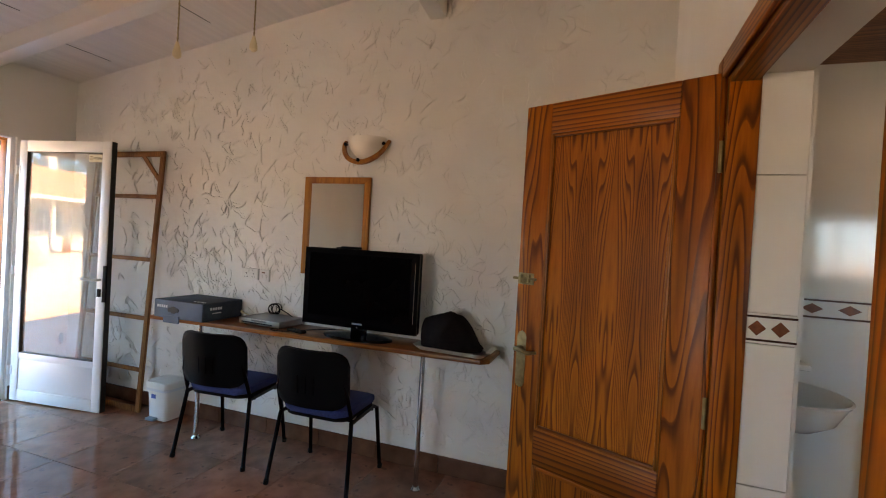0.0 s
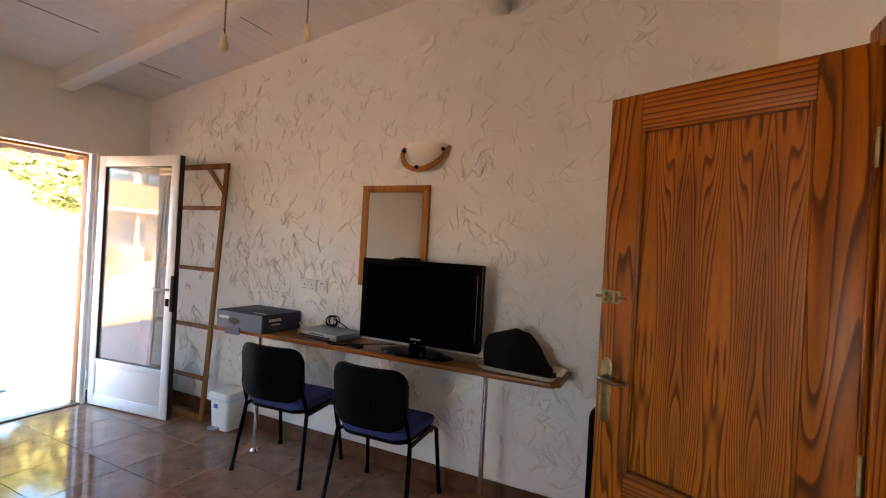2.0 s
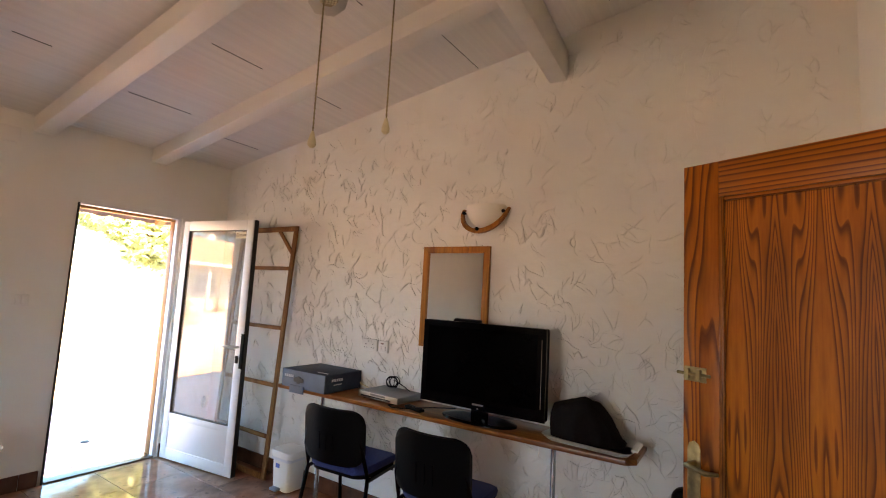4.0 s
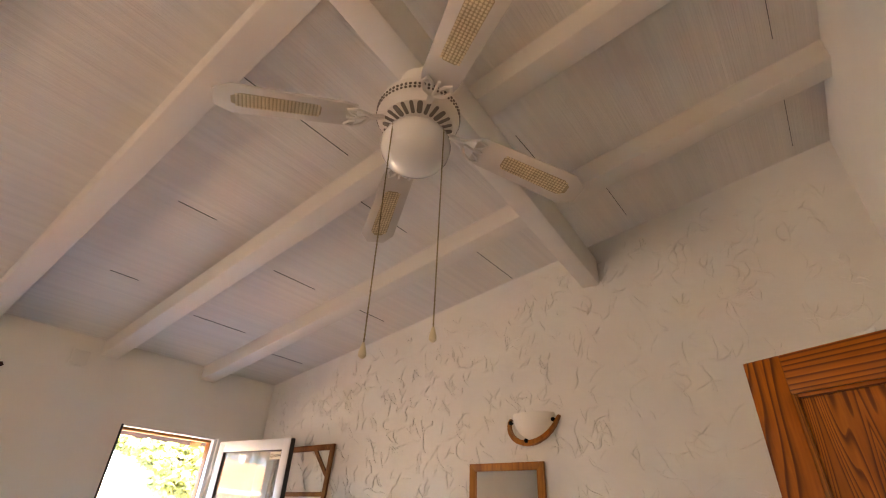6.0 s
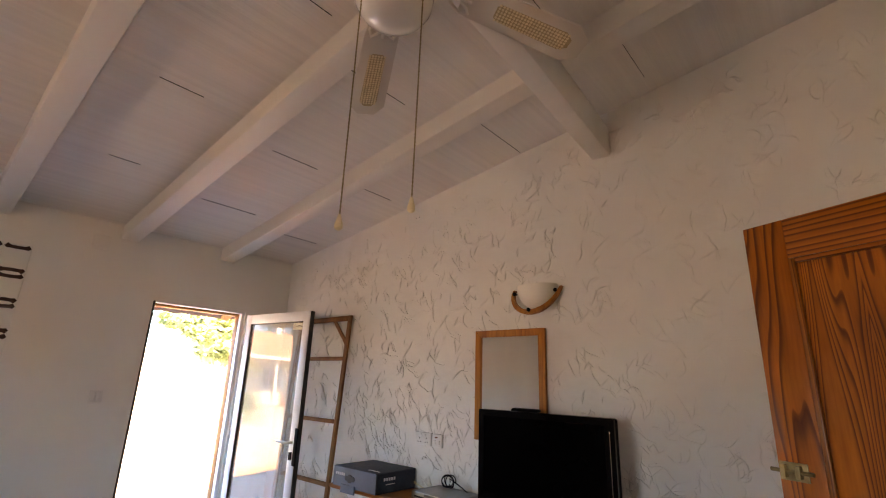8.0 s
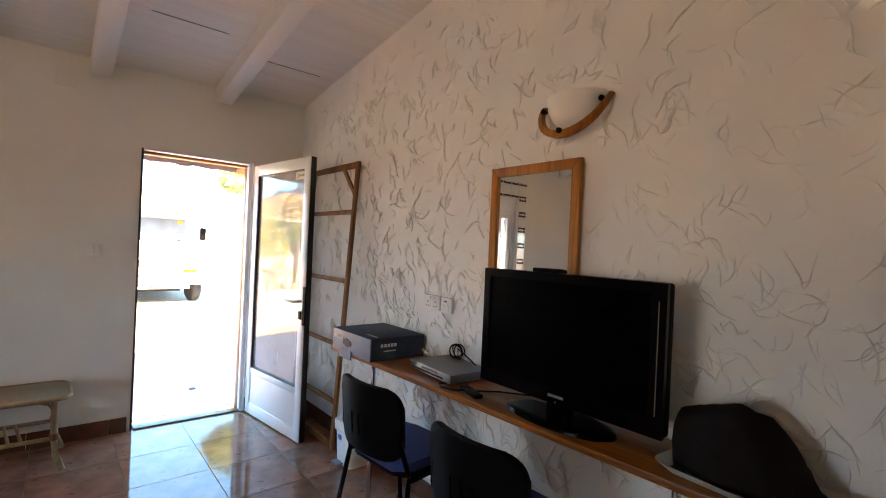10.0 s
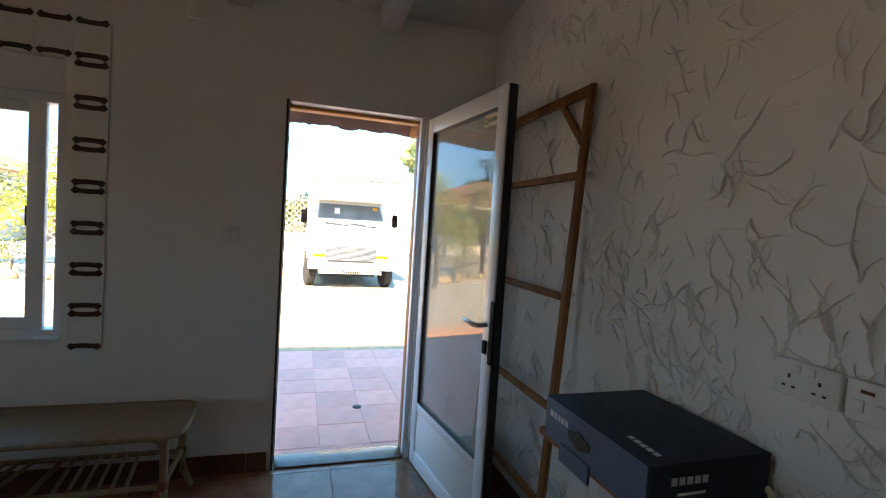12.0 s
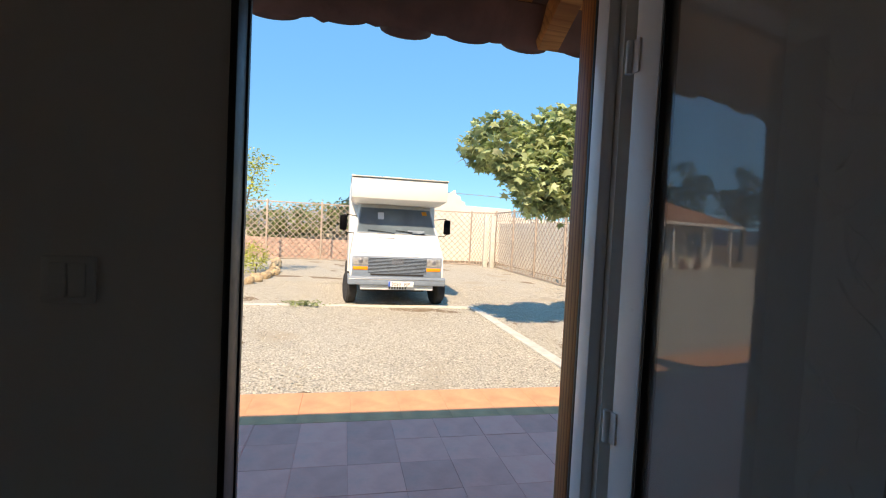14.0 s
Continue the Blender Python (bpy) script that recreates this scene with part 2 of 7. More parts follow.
EAVEWOOD = wood("orange eave board", (0.48, 0.19, 0.055), (0.66, 0.3, 0.095), "Y", 22, 10, 0.6)
RATTAN = mat("varnished rattan", (0.3, 0.19, 0.1), 0.4, spread=0.25, scale=30, bump=0.001, bscale=50)
RATTANTOP = mat("woven cane top", (0.29, 0.2, 0.115), 0.45, spread=0.15, scale=40, bump=0.001, bscale=160)
WHITEALU = mat("white lacquered aluminium", (0.78, 0.79, 0.8), 0.3, spread=0.03, scale=3, bump=0.0001)
# Near black stands in for shade on the lock-side jambs and under the van.
DARKALU = mat("near black seals, joints and shade", (0.012, 0.011, 0.01), 0.5)
CHROME = mat("worn chrome", (0.6, 0.6, 0.6), 0.18, 1.0, spread=0.08)
BRASS = mat("aged brass", (0.3, 0.25, 0.14), 0.38, 1.0, spread=0.25, scale=40)
STEEL = mat("brushed nickel", (0.55, 0.53, 0.5), 0.3, 1.0, spread=0.06)
WHITEPLASTIC = mat("white plastic", (0.74, 0.73, 0.69), 0.35, spread=0.04, scale=4)
IVORY = mat("yellowed ivory plastic", (0.72, 0.62, 0.4), 0.35, spread=0.08, scale=12)
BLACKPLASTIC = mat("black textured plastic", (0.002, 0.002, 0.0024), 0.55, spread=0.1, spec=0.06, bump=0.0004, bscale=400)
BLACKGLOSS = mat("piano black plastic", (0.0015, 0.0015, 0.002), 0.15, spread=0.1, spec=0.14)
SCREEN = mat("dark screen", (0.0008, 0.0008, 0.001), 0.22, spread=0.1, spec=0.03)
BLUEFABRIC = mat("dark blue upholstery", (0.014, 0.035, 0.15), 0.9, spread=0.25, scale=90, bump=0.0006, bscale=500)
SILVER = mat("silver painted metal", (0.22, 0.22, 0.23), 0.4, 0.6, spread=0.04)
CARD = mat("dark printed cardboard", (0.014, 0.024, 0.042), 0.7, spread=0.35, scale=5, stain=((0.035, 0.07, 0.09), 6, 0.6))
CARDSIDE = mat("grey blue printed cardboard", (0.085, 0.13, 0.19), 0.35, spread=0.25, scale=5)
PRINT = mat("pale print", (0.62, 0.66, 0.7), 0.5, spread=0.03)
LEATHER = mat("dark brown felt", (0.007, 0.004, 0.0035), 0.85, spread=0.3, scale=25, spec=0.12, bump=0.001, bscale=160)
FANWHITE = mat("white enamel", (0.74, 0.7, 0.64), 0.35, spread=0.04, scale=5)
FANBLADE = mat("white washed blade", (0.64, 0.59, 0.53), 0.45, spread=0.06, scale=5)
CANE = mat("cane webbing", (0.72, 0.6, 0.4), 0.6, spread=0.1, scale=40)
CANEDARK = mat("cane backing", (0.42, 0.33, 0.2), 0.7, spread=0.1, scale=40)
VENT = mat("vent shadow grey", (0.17, 0.145, 0.12), 0.7, spread=0.1)
OPAL = mat("opal glass", (0.8, 0.78, 0.74), 0.08, spread=0.02, spec=0.7)
FROST = mat("frosted opal glass", (0.8, 0.77, 0.7), 0.4, spread=0.02)
MIRROR = mat("silvered mirror", (0.86, 0.87, 0.86), 0.01, 1.0, spread=0.01)
PANE = glass("clear pane")
DOORPANE = glass("dusty pane", (0.95, 0.96, 0.96), 0.0, 0.24, 0.12)
TILEWHITE = mat("white glazed wall tile", (0.76, 0.76, 0.72), 0.1, spread=0.03, scale=4, bump=0.0004, bscale=10)
TILEDARK = mat("dark brown glaze", (0.055, 0.028, 0.018), 0.25, spread=0.4, scale=40)
TILERED = mat("brick red glaze", (0.2, 0.06, 0.03), 0.25, spread=0.3, scale=40)
CERAMIC = mat("white sanitary ceramic", (0.8, 0.8, 0.78), 0.08, spread=0.02)
TOWEL = mat("cream towelling", (0.72, 0.68, 0.55), 0.95, spread=0.1, scale=30, bump=0.003, bscale=250)
CEDAR = wood("brown ceiling boards", (0.14, 0.05, 0.02), (0.3, 0.12, 0.045), "X", 50, 12, 0.5)
PATIO = mat("matt terracotta paving", (0.94, 0.33, 0.27), 0.8, spread=0.1, scale=5, bump=0.0012, bscale=30, vary=0.12, stain=((0.84, 0.32, 0.265), 3, 0.55))
EDGE = mat("orange paving edge", (0.6, 0.29, 0.15), 0.7, spread=0.15, scale=6, bump=0.002)
GRAVEL = mat("pale grey gravel", (0.4, 0.37, 0.3), 0.95, spread=0.55, scale=42, bump=0.025, bscale=36, stain=((0.36, 0.31, 0.23), 0.6, 0.6))
PEBBLE = mat("pale grey pebble", (0.43, 0.4, 0.33), 0.9, spread=0.3, scale=9, bump=0.002, island=0.5)
CONCRETE = mat("pale concrete", (0.52, 0.5, 0.44), 0.9, spread=0.15, scale=8, bump=0.003, bscale=40)
STONE = mat("sandy field stone", (0.42, 0.32, 0.2), 0.9, spread=0.3, scale=5, bump=0.01, bscale=14, vary=0.2)
SOIL = mat("dry soil", (0.2, 0.15, 0.1), 1.0, spread=0.3, scale=8, bump=0.01)
LEAF = mat("fig leaf", (0.36, 0.43, 0.21), 0.5, spread=0.3, scale=3, island=0.45, stain=((0.4, 0.42, 0.2), 5, 0.56))
LEAFPALE = mat("yellow green leaf", (0.42, 0.44, 0.09), 0.5, spread=0.4, scale=3)
LEAFDARK = mat("dark evergreen leaf", (0.035, 0.065, 0.03), 0.6, spread=0.4, scale=3)
LEAFMID = mat("olive green leaf", (0.22, 0.27, 0.11), 0.6, spread=0.45, scale=3)
BARK = mat("grey bark", (0.16, 0.13, 0.1), 0.95, spread=0.3, scale=12, bump=0.01, bscale=30)
FLOWER = mat("red flower", (0.5, 0.05, 0.04), 0.6, spread=0.3, scale=20)
TERRACOTTA = mat("terracotta", (0.4, 0.15, 0.07), 0.8, spread=0.15, scale=8)
FENCE = mat("faded brown painted lattice", (0.38, 0.31, 0.25), 0.7, spread=0.2, scale=6)
LIMEWASH = mat("limewashed outside wall", (0.62, 0.59, 0.52), 0.9, spread=0.08, scale=1.0, bump=0.003)
BRICKRED = mat("weathered red block wall", (0.56, 0.37, 0.29), 0.9, spread=0.25, scale=3, bump=0.005, bscale=12)
ROOFTILE = mat("weathered clay roof tile", (0.34, 0.17, 0.1), 0.85, spread=0.3, scale=4, bump=0.02, bscale=6, stretch=(1, 5, 1))
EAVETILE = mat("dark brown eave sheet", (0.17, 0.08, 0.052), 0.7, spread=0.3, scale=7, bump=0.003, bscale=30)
VANWHITE = mat("white van paint", (0.7, 0.7, 0.67), 0.25, spread=0.03, scale=1.5)
VANGREY = mat("grey plastic trim", (0.19, 0.24, 0.29), 0.5, spread=0.12, scale=8)
VANGLASS = mat("windscreen", (0.1, 0.14, 0.17), 0.05, spread=0.3, scale=1.5, spec=0.8)
LAMPGLASS = mat("headlamp glass", (0.42, 0.42, 0.4), 0.1, 0.4, spread=0.3, scale=14)
AMBER = mat("amber lens", (0.75, 0.27, 0.02), 0.25, spread=0.1, scale=20)
RUBBER = mat("tyre rubber", (0.022, 0.022, 0.022), 0.85, spread=0.3, scale=12, bump=0.003, bscale=60)
# distance haze is mixed into the hills' base colour
HILL = mat("far hills in haze colour", (0.24, 0.27, 0.33), 1.0, spread=0.15, scale=0.02)
SIGNINK = mat("black print", (0.02, 0.02, 0.02), 0.6)
SIGNBASE = mat("cream sticker", (0.68, 0.63, 0.48), 0.5, spread=0.05)
PLATEBLUE = mat("blue band", (0.03, 0.12, 0.5), 0.4)

for leaf_material in (LEAF, LEAFPALE, LEAFMID):
    leafy(leaf_material)

# ---- building helpers ----
BASE = {}


def thing(name, base, label="", category="", group="", kind=""):
    """An empty at a thing's base; its parts are given in world coordinates."""
    ob = new(name)
    ob.empty_display_size = 0.1
    ob.matrix_basis = Matrix.Translation(base)
    BASE[ob] = Vector(base)
    return tagged(ob, label, category, group, kind)


def root_base(ob):
    while ob.parent:
        ob = ob.parent
    return BASE.get(ob, Vector((0, 0, 0)))


def mesh_of(name, bm, material, shift=None):
    if shift:
        bmesh.ops.translate(bm, verts=bm.verts, vec=shift)
    me = bpy.data.meshes.new(name)
    bm.to_mesh(me)
    bm.free()
    for m in material if isinstance(material, (list, tuple)) else [material]:
        me.materials.append(m)
    return me


def part(name, bm, material, parent, label="", smooth=True):
    """One mesh under a thing or under a part."""
    me = mesh_of(name, bm, material, -root_base(parent))
    if smooth:
        soften(me)
    ob = new(name, me)
    ob.parent = parent
    return tagged(ob, label)


def single(name, bm, material, label="", category="", kind="", base=None, smooth=True, group=""):
    """A thing of one mesh."""
    base = Vector(base if base else (0, 0, 0))
    me = mesh_of(name, bm, material, -base)
    if smooth:
        soften(me)
    ob = new(name, me)
    ob.matrix_basis = Matrix.Translation(base)
    BASE[ob] = base
    return tagged(ob, label, category, group, kind)


def soften(me, angle=38):
    me.shade_smooth()
    me.set_sharp_from_angle(angle=radians(angle))


def B():
    return bmesh.new()


def box(bm, x0, x1, y0, y1, z0, z1, bevel=0.0, m=None, seg=2):
    mm = Matrix.LocRotScale(((x0 + x1) / 2, (y0 + y1) / 2, (z0 + z1) / 2), None, (abs(x1 - x0), abs(y1 - y0), abs(z1 - z0)))
    vs = bmesh.ops.create_cube(bm, size=1.0, matrix=mm)["verts"]
    if bevel:
        es = list({e for v in vs for e in v.link_edges})
        r = bmesh.ops.bevel(bm, geom=es, offset=bevel, segments=seg, affect="EDGES", profile=0.5)
        vs = list({v for f in r["faces"] for v in f.verts} | {v for v in vs if v.is_valid})
    if m is not None:
        bmesh.ops.transform(bm, matrix=m, verts=vs)
    return bm


def bx(*a, **k):
    return box(bmesh.new(), *a, **k)


def rod(bm, p0, p1, r0, r1=None, seg=10):
    """A round bar from p0 to p1."""
    p0, p1 = Vector(p0), Vector(p1)
    d = p1 - p0
    m = Matrix.Translation((p0 + p1) / 2) @ d.to_track_quat("Z", "Y").to_matrix().to_4x4()
    bmesh.ops.create_cone(bm, cap_ends=True, segments=seg, radius1=r0, radius2=r0 if r1 is None else r1, depth=d.length, matrix=m)
    return bm


def tube(bm, pts, r, seg=8):
    """A bent bar through the points, of one radius or one for each point."""
    pts = [Vector(p) for p in pts]
    rs = r if isinstance(r, (list, tuple)) else [r] * len(pts)
    rings = []
    up = Vector((0, 0, 1))
    for i, p in enumerate(pts):
        d = (pts[min(i + 1, len(pts) - 1)] - pts[max(i - 1, 0)]).normalized()
        side = d.cross(up)
        if side.length < 0.05:
            side = d.cross(Vector((1, 0, 0)))
        side.normalize()
        oth = side.cross(d).normalized()
        rings.append([bm.verts.new(p + rs[i] * (math.cos(a) * side + math.sin(a) * oth)) for a in [2 * math.pi * k / seg for k in range(seg)]])
    for a, b in zip(rings, rings[1:]):
        for k in range(seg):
            bm.faces.new((a[k], a[(k + 1) % seg], b[(k + 1) % seg], b[k]))
    bm.faces.new(rings[0][::-1])
    bm.faces.new(rings[-1])
    return bm


def lathe(bm, profile, seg=24, m=None):
    """Turns (radius, height) pairs round the z axis."""
    rings = []
    made = []
    for r, z in profile:
        ring = [bm.verts.new((r * math.cos(2 * math.pi * k / seg), r * math.sin(2 * math.pi * k / seg), z)) for k in range(seg)]
        rings.append(ring)
        made += ring
    for a, b in zip(rings, rings[1:]):
        for k in range(seg):
            bm.faces.new((a[k], a[(k + 1) % seg], b[(k + 1) % seg], b[k]))
    bm.faces.new(rings[0][::-1])
    bm.faces.new(rings[-1])
    if m is not None:
        bmesh.ops.transform(bm, matrix=m, verts=made)
    return bm


def slab(bm, poly, thick, m=None, bevel=0.0):
    """A flat outline (x, y) thickened upward, then moved by m."""
    lo = [bm.verts.new((x, y, 0)) for x, y in poly]
    hi = [bm.verts.new((x, y, thick)) for x, y in poly]
    n = len(poly)
    fs = [bm.faces.new(lo[::-1]), bm.faces.new(hi)]
    for k in range(n):
        fs.append(bm.faces.new((lo[k], lo[(k + 1) % n], hi[(k + 1) % n], hi[k])))
    vs = lo + hi
    if bevel:
        r = bmesh.ops.bevel(bm, geom=list(fs[1].edges) + list(fs[0].edges), offset=bevel, segments=2, affect="EDGES", profile=0.5)
        vs = list({v for f in r["faces"] for v in f.verts} | {v for v in vs if v.is_valid})
    if m is not None:
        bmesh.ops.transform(bm, matrix=m, verts=vs)
    return bm


def rounded(w, d, r, seg=5):
    """A rounded rectangle about the origin."""
    out = []
    for cx, cy, a0 in ((w / 2 - r, d / 2 - r, 0), (-w / 2 + r, d / 2 - r, 90), (-w / 2 + r, -d / 2 + r, 180), (w / 2 - r, -d / 2 + r, 270)):
        for k in range(seg + 1):
            a = radians(a0 + 90 * k / seg)
            out.append((cx + r * math.cos(a), cy + r * math.sin(a)))
    return out


def wall_cells(bm, us, vs, holes, place):
    """A wall of cells between the breaks us (along) and vs (up), open where a hole lies; place(u, v, w) gives the corner at depth w of 0 or 1."""
    us, vs = sorted(set(us)), sorted(set(vs))
    full = {(i, j) for i in range(len(us) - 1) for j in range(len(vs) - 1)
            if not any(a <= (us[i] + us[i + 1]) / 2 <= b and c <= (vs[j] + vs[j + 1]) / 2 <= d for a, b, c, d in holes)}
    cache = {}

    def v(i, j, w):
        if (i, j, w) not in cache:
            cache[i, j, w] = bm.verts.new(place(us[i], vs[j], w))
        return cache[i, j, w]
    for i, j in full:
        bm.faces.new((v(i, j, 0), v(i + 1, j, 0), v(i + 1, j + 1, 0), v(i, j + 1, 0)))
        bm.faces.new((v(i, j, 1), v(i, j + 1, 1), v(i + 1, j + 1, 1), v(i + 1, j, 1)))
        for di, dj, a, b in ((-1, 0, (i, j), (i, j + 1)), (1, 0, (i + 1, j + 1), (i + 1, j)), (0, -1, (i + 1, j), (i, j)), (0, 1, (i, j + 1), (i + 1, j + 1))):
            if (i + di, j + dj) not in full:
                bm.faces.new((v(*a, 0), v(*b, 0), v(*b, 1), v(*a, 1)))
    bmesh.ops.recalc_face_normals(bm, faces=bm.faces)
    return bm


# ---- the room: plan ----
XW, XE, YN, YS = -4.31, 0.475, 2.82, -3.0   # west (door), east (bathroom), north (rough plaster), south
WT = 0.14                                   # outer wall thickness
DOOR = (1.58, 2.39, 0.0, 2.11)              # opening to the yard
WIN = (-0.17, 0.555, 0.76, 2.16)            # window opening
BATH = (0.66, 1.53, 0.0, 1.985)              # opening to the bathroom
SLOPE = (3.40 - 2.685) / (XE - XW)


def ceil_z(x):
    return 2.685 + SLOPE * (x - XW)


zt = 3.75
single("wall_west", wall_cells(B(), [YS - WT, YN + WT, DOOR[0], DOOR[1], WIN[0], WIN[1]], [-0.12, 0, 2.72, DOOR[3], WIN[2], WIN[3]], [DOOR, WIN], lambda u, v, w: (XW - WT * w, u, v)),
       PLASTER, "white plastered wall with yard door and window", "wall", "structure", smooth=False)
single("wall_east", wall_cells(B(), [YS, YN, BATH[0], BATH[1]], [0, zt, BATH[3]], [BATH], lambda u, v, w: (XE + 0.20 * w, u, v)),
       PLASTER, "smooth white plastered wall with bathroom doorway", "wall", "structure", smooth=False)
# unseen wall; its opening is added only for the fill lamp
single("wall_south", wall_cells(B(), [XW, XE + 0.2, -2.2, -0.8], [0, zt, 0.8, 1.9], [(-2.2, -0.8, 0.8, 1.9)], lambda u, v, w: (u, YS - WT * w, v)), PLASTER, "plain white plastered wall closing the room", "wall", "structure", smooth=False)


def rough_plaster():
    """The north wall's face: trowel strokes raised on a gently wavy coat."""
    rng = np.random.default_rng(7)
    nu, nv = 240, 160
    xs = np.linspace(XW - 0.02, XE, nu)
    top = 2.685 + SLOPE * (xs - XW) + 0.06
    U = np.repeat(xs[None, :], nv, 0)
    V = np.linspace(0, 1, nv)[:, None] * top[None, :]
    h = 0.004 * np.sin(U * 3.1 + 1) * np.sin(V * 2.7) + 0.0025 * np.sin(U * 9 + V * 4) * np.sin(V * 8 - U * 3)
    co = np.stack([U, YN - h, V], -1).reshape(-1, 3)
    q = np.arange(nu * nv).reshape(nv, nu)
    faces = np.stack([q[:-1, :-1], q[:-1, 1:], q[1:, 1:], q[1:, :-1]], -1).reshape(-1, 4)
    me = bpy.data.meshes.new("wall_north")
    me.vertices.add(len(co))
    me.vertices.foreach_set("co", co.ravel())
    me.loops.add(faces.size)
    me.loops.foreach_set("vertex_index", faces.ravel())
    me.polygons.add(len(faces))
    me.polygons.foreach_set("loop_start", np.arange(0, faces.size, 4))
    me.update(calc_edges=True)
    me.shade_smooth()
    me.materials.append(ROUGHCAST)
    bm = B()
    bm.from_mesh(me)
    box(bm, XW - WT, XE + 0.2, YN + 0.02, YN + WT, 0, zt)

    def stroke(cx, cz, a, ln, turn, hgt, wid):
        """One trowel mark: a tapering crest, steep on one side, flattening out on the other."""
        n = max(4, int(ln / 0.012))
        px, pz, prev = cx, cz, None
        for i in range(n + 1):
            f = i / n
            ang = a + turn * (f - 0.5) + 0.9 * noise.noise(Vector((cx * 9 + f * 3, cz * 9, 1)))
            t = math.sin(math.pi * min(1, 0.06 + 0.94 * f)) ** 0.6 * (0.8 + 0.9 * noise.noise(Vector((cx * 20, cz * 20, f * 7))))
            nx, nz = -math.sin(ang), math.cos(ang)
            row = []
            for off, up in ((-0.3, 0.0), (-0.1, 0.8), (0.04, 1.0), (0.2, 0.35), (0.55, 0.0)):
                x, z = px + nx * off * wid * (0.5 + t), pz + nz * off * wid * (0.5 + t)
                base = 0.004 * math.sin(x * 3.1 + 1) * math.sin(z * 2.7) + 0.0025 * math.sin(x * 9 + z * 4) * math.sin(z * 8 - x * 3)
                row.append(bm.verts.new((x, YN - base + 0.0012 - up * hgt * max(0.1, t) - (0.0004 if up else 0), z)))
            if prev:
                for k in range(4):
                    bm.faces.new((prev[k], row[k], row[k + 1], prev[k + 1]))
            prev = row
            px += math.cos(ang) * ln / n
            pz += math.sin(ang) * ln / n

    def fits(x, z):
        return XW + 0.06 < x < XE - 0.06 and 0.14 < z < ceil_z(x) - 0.06
    for k in range(2300):
        x, z = rng.uniform(XW, XE), rng.uniform(0.12, 3.25)
        if k % 4 == 0:
            x, z = rng.uniform(-3.0, -0.2), rng.uniform(0.15, 1.4)
        a = rng.choice([rng.normal(1.45, 0.35), rng.normal(2.2, 0.4), rng.normal(0.8, 0.4), rng.normal(-0.9, 0.4)])
        ln = rng.uniform(0.05, 0.17) * (1.5 if rng.random() < 0.12 else 1)
        if not fits(x, z) or not fits(x + ln * math.cos(a) * 1.2, z + ln * math.sin(a) * 1.2):
            continue
        h0, w0 = rng.uniform(0.004, 0.012), rng.uniform(0.003, 0.0062)
        stroke(x, z, a, ln, rng.normal(0, 1.2), h0, w0)
        if rng.random() < 0.4:
            b = a + rng.choice([-1, 1]) * rng.uniform(0.4, 1.3)
            l2 = ln * rng.uniform(0.4, 0.9)
            if fits(x + l2 * math.cos(b) * 1.2, z + l2 * math.sin(b) * 1.2):
                stroke(x + 0.004, z, b, l2, rng.normal(0, 0.9), h0 * 0.8, w0 * 0.8)
        if rng.random() < 0.25:
            stroke(x + rng.uniform(-0.03, 0.03), z + rng.uniform(-0.02, 0.02), a + rng.normal(0, 0.15), ln * 0.7, rng.normal(0, 0.6), h0 * 0.7, w0 * 0.7)
    bm.normal_update()
    bmesh.ops.reverse_faces(bm, faces=[f for f in bm.faces if f.normal.y > 0.02 and f.calc_area() < 0.0002])
    bm.to_mesh(me)
    bm.free()
    soften(me, 36)
    tagged(new("wall_north", me), "rough trowelled white plaster wall with raised strokes", "wall", kind="structure")


rough_plaster()


def ceiling():
    bm = B()
    x1 = XE + 0.3
    th = 0.06
    v = [bm.verts.new(p) for p in ((XW - 0.24, YS - 0.1, ceil_z(XW - 0.24)), (x1, YS - 0.1, ceil_z(x1)), (x1, YN + 0.2, ceil_z(x1)), (XW - 0.24, YN + 0.2, ceil_z(XW - 0.24)))]
    w = [bm.verts.new(a.co + Vector((0, 0, th))) for a in v]
    bm.faces.new(v[::-1])
    bm.faces.new(w)
    for k in range(4):
        bm.faces.new((v[k], v[(k + 1) % 4], w[(k + 1) % 4], w[k]))
    single("ceiling", bm, BOARD, "white painted sloping board ceiling", "ceiling", "structure", smooth=False)
    # open joints between the boards
    bm = B()
    rng = random.Random(5)
    bays = [(YN - 0.02, 2.2), (2.07, 1.39), (1.25, 0.58)]
    for n, (a, b) in enumerate(bays):
        x = XW + 0.62 + 0.2 * n
        while x < XE:
            f0, f1 = sorted((rng.uniform(0, 0.35), rng.uniform(0.6, 1)))
            ya, yb = a + (b - a) * f0, a + (b - a) * f1
            z = ceil_z(x)
            box(bm, x - 0.0009, x + 0.0009, min(ya, yb), max(ya, yb), z - 0.0035, z + 0.002)
            x += rng.choice([0.9, 1.25, 1.1])
    single("ceiling_joints", bm, DARKALU, "thin dark open joints between ceiling boards", "trim", "structure", smooth=False)


ceiling()


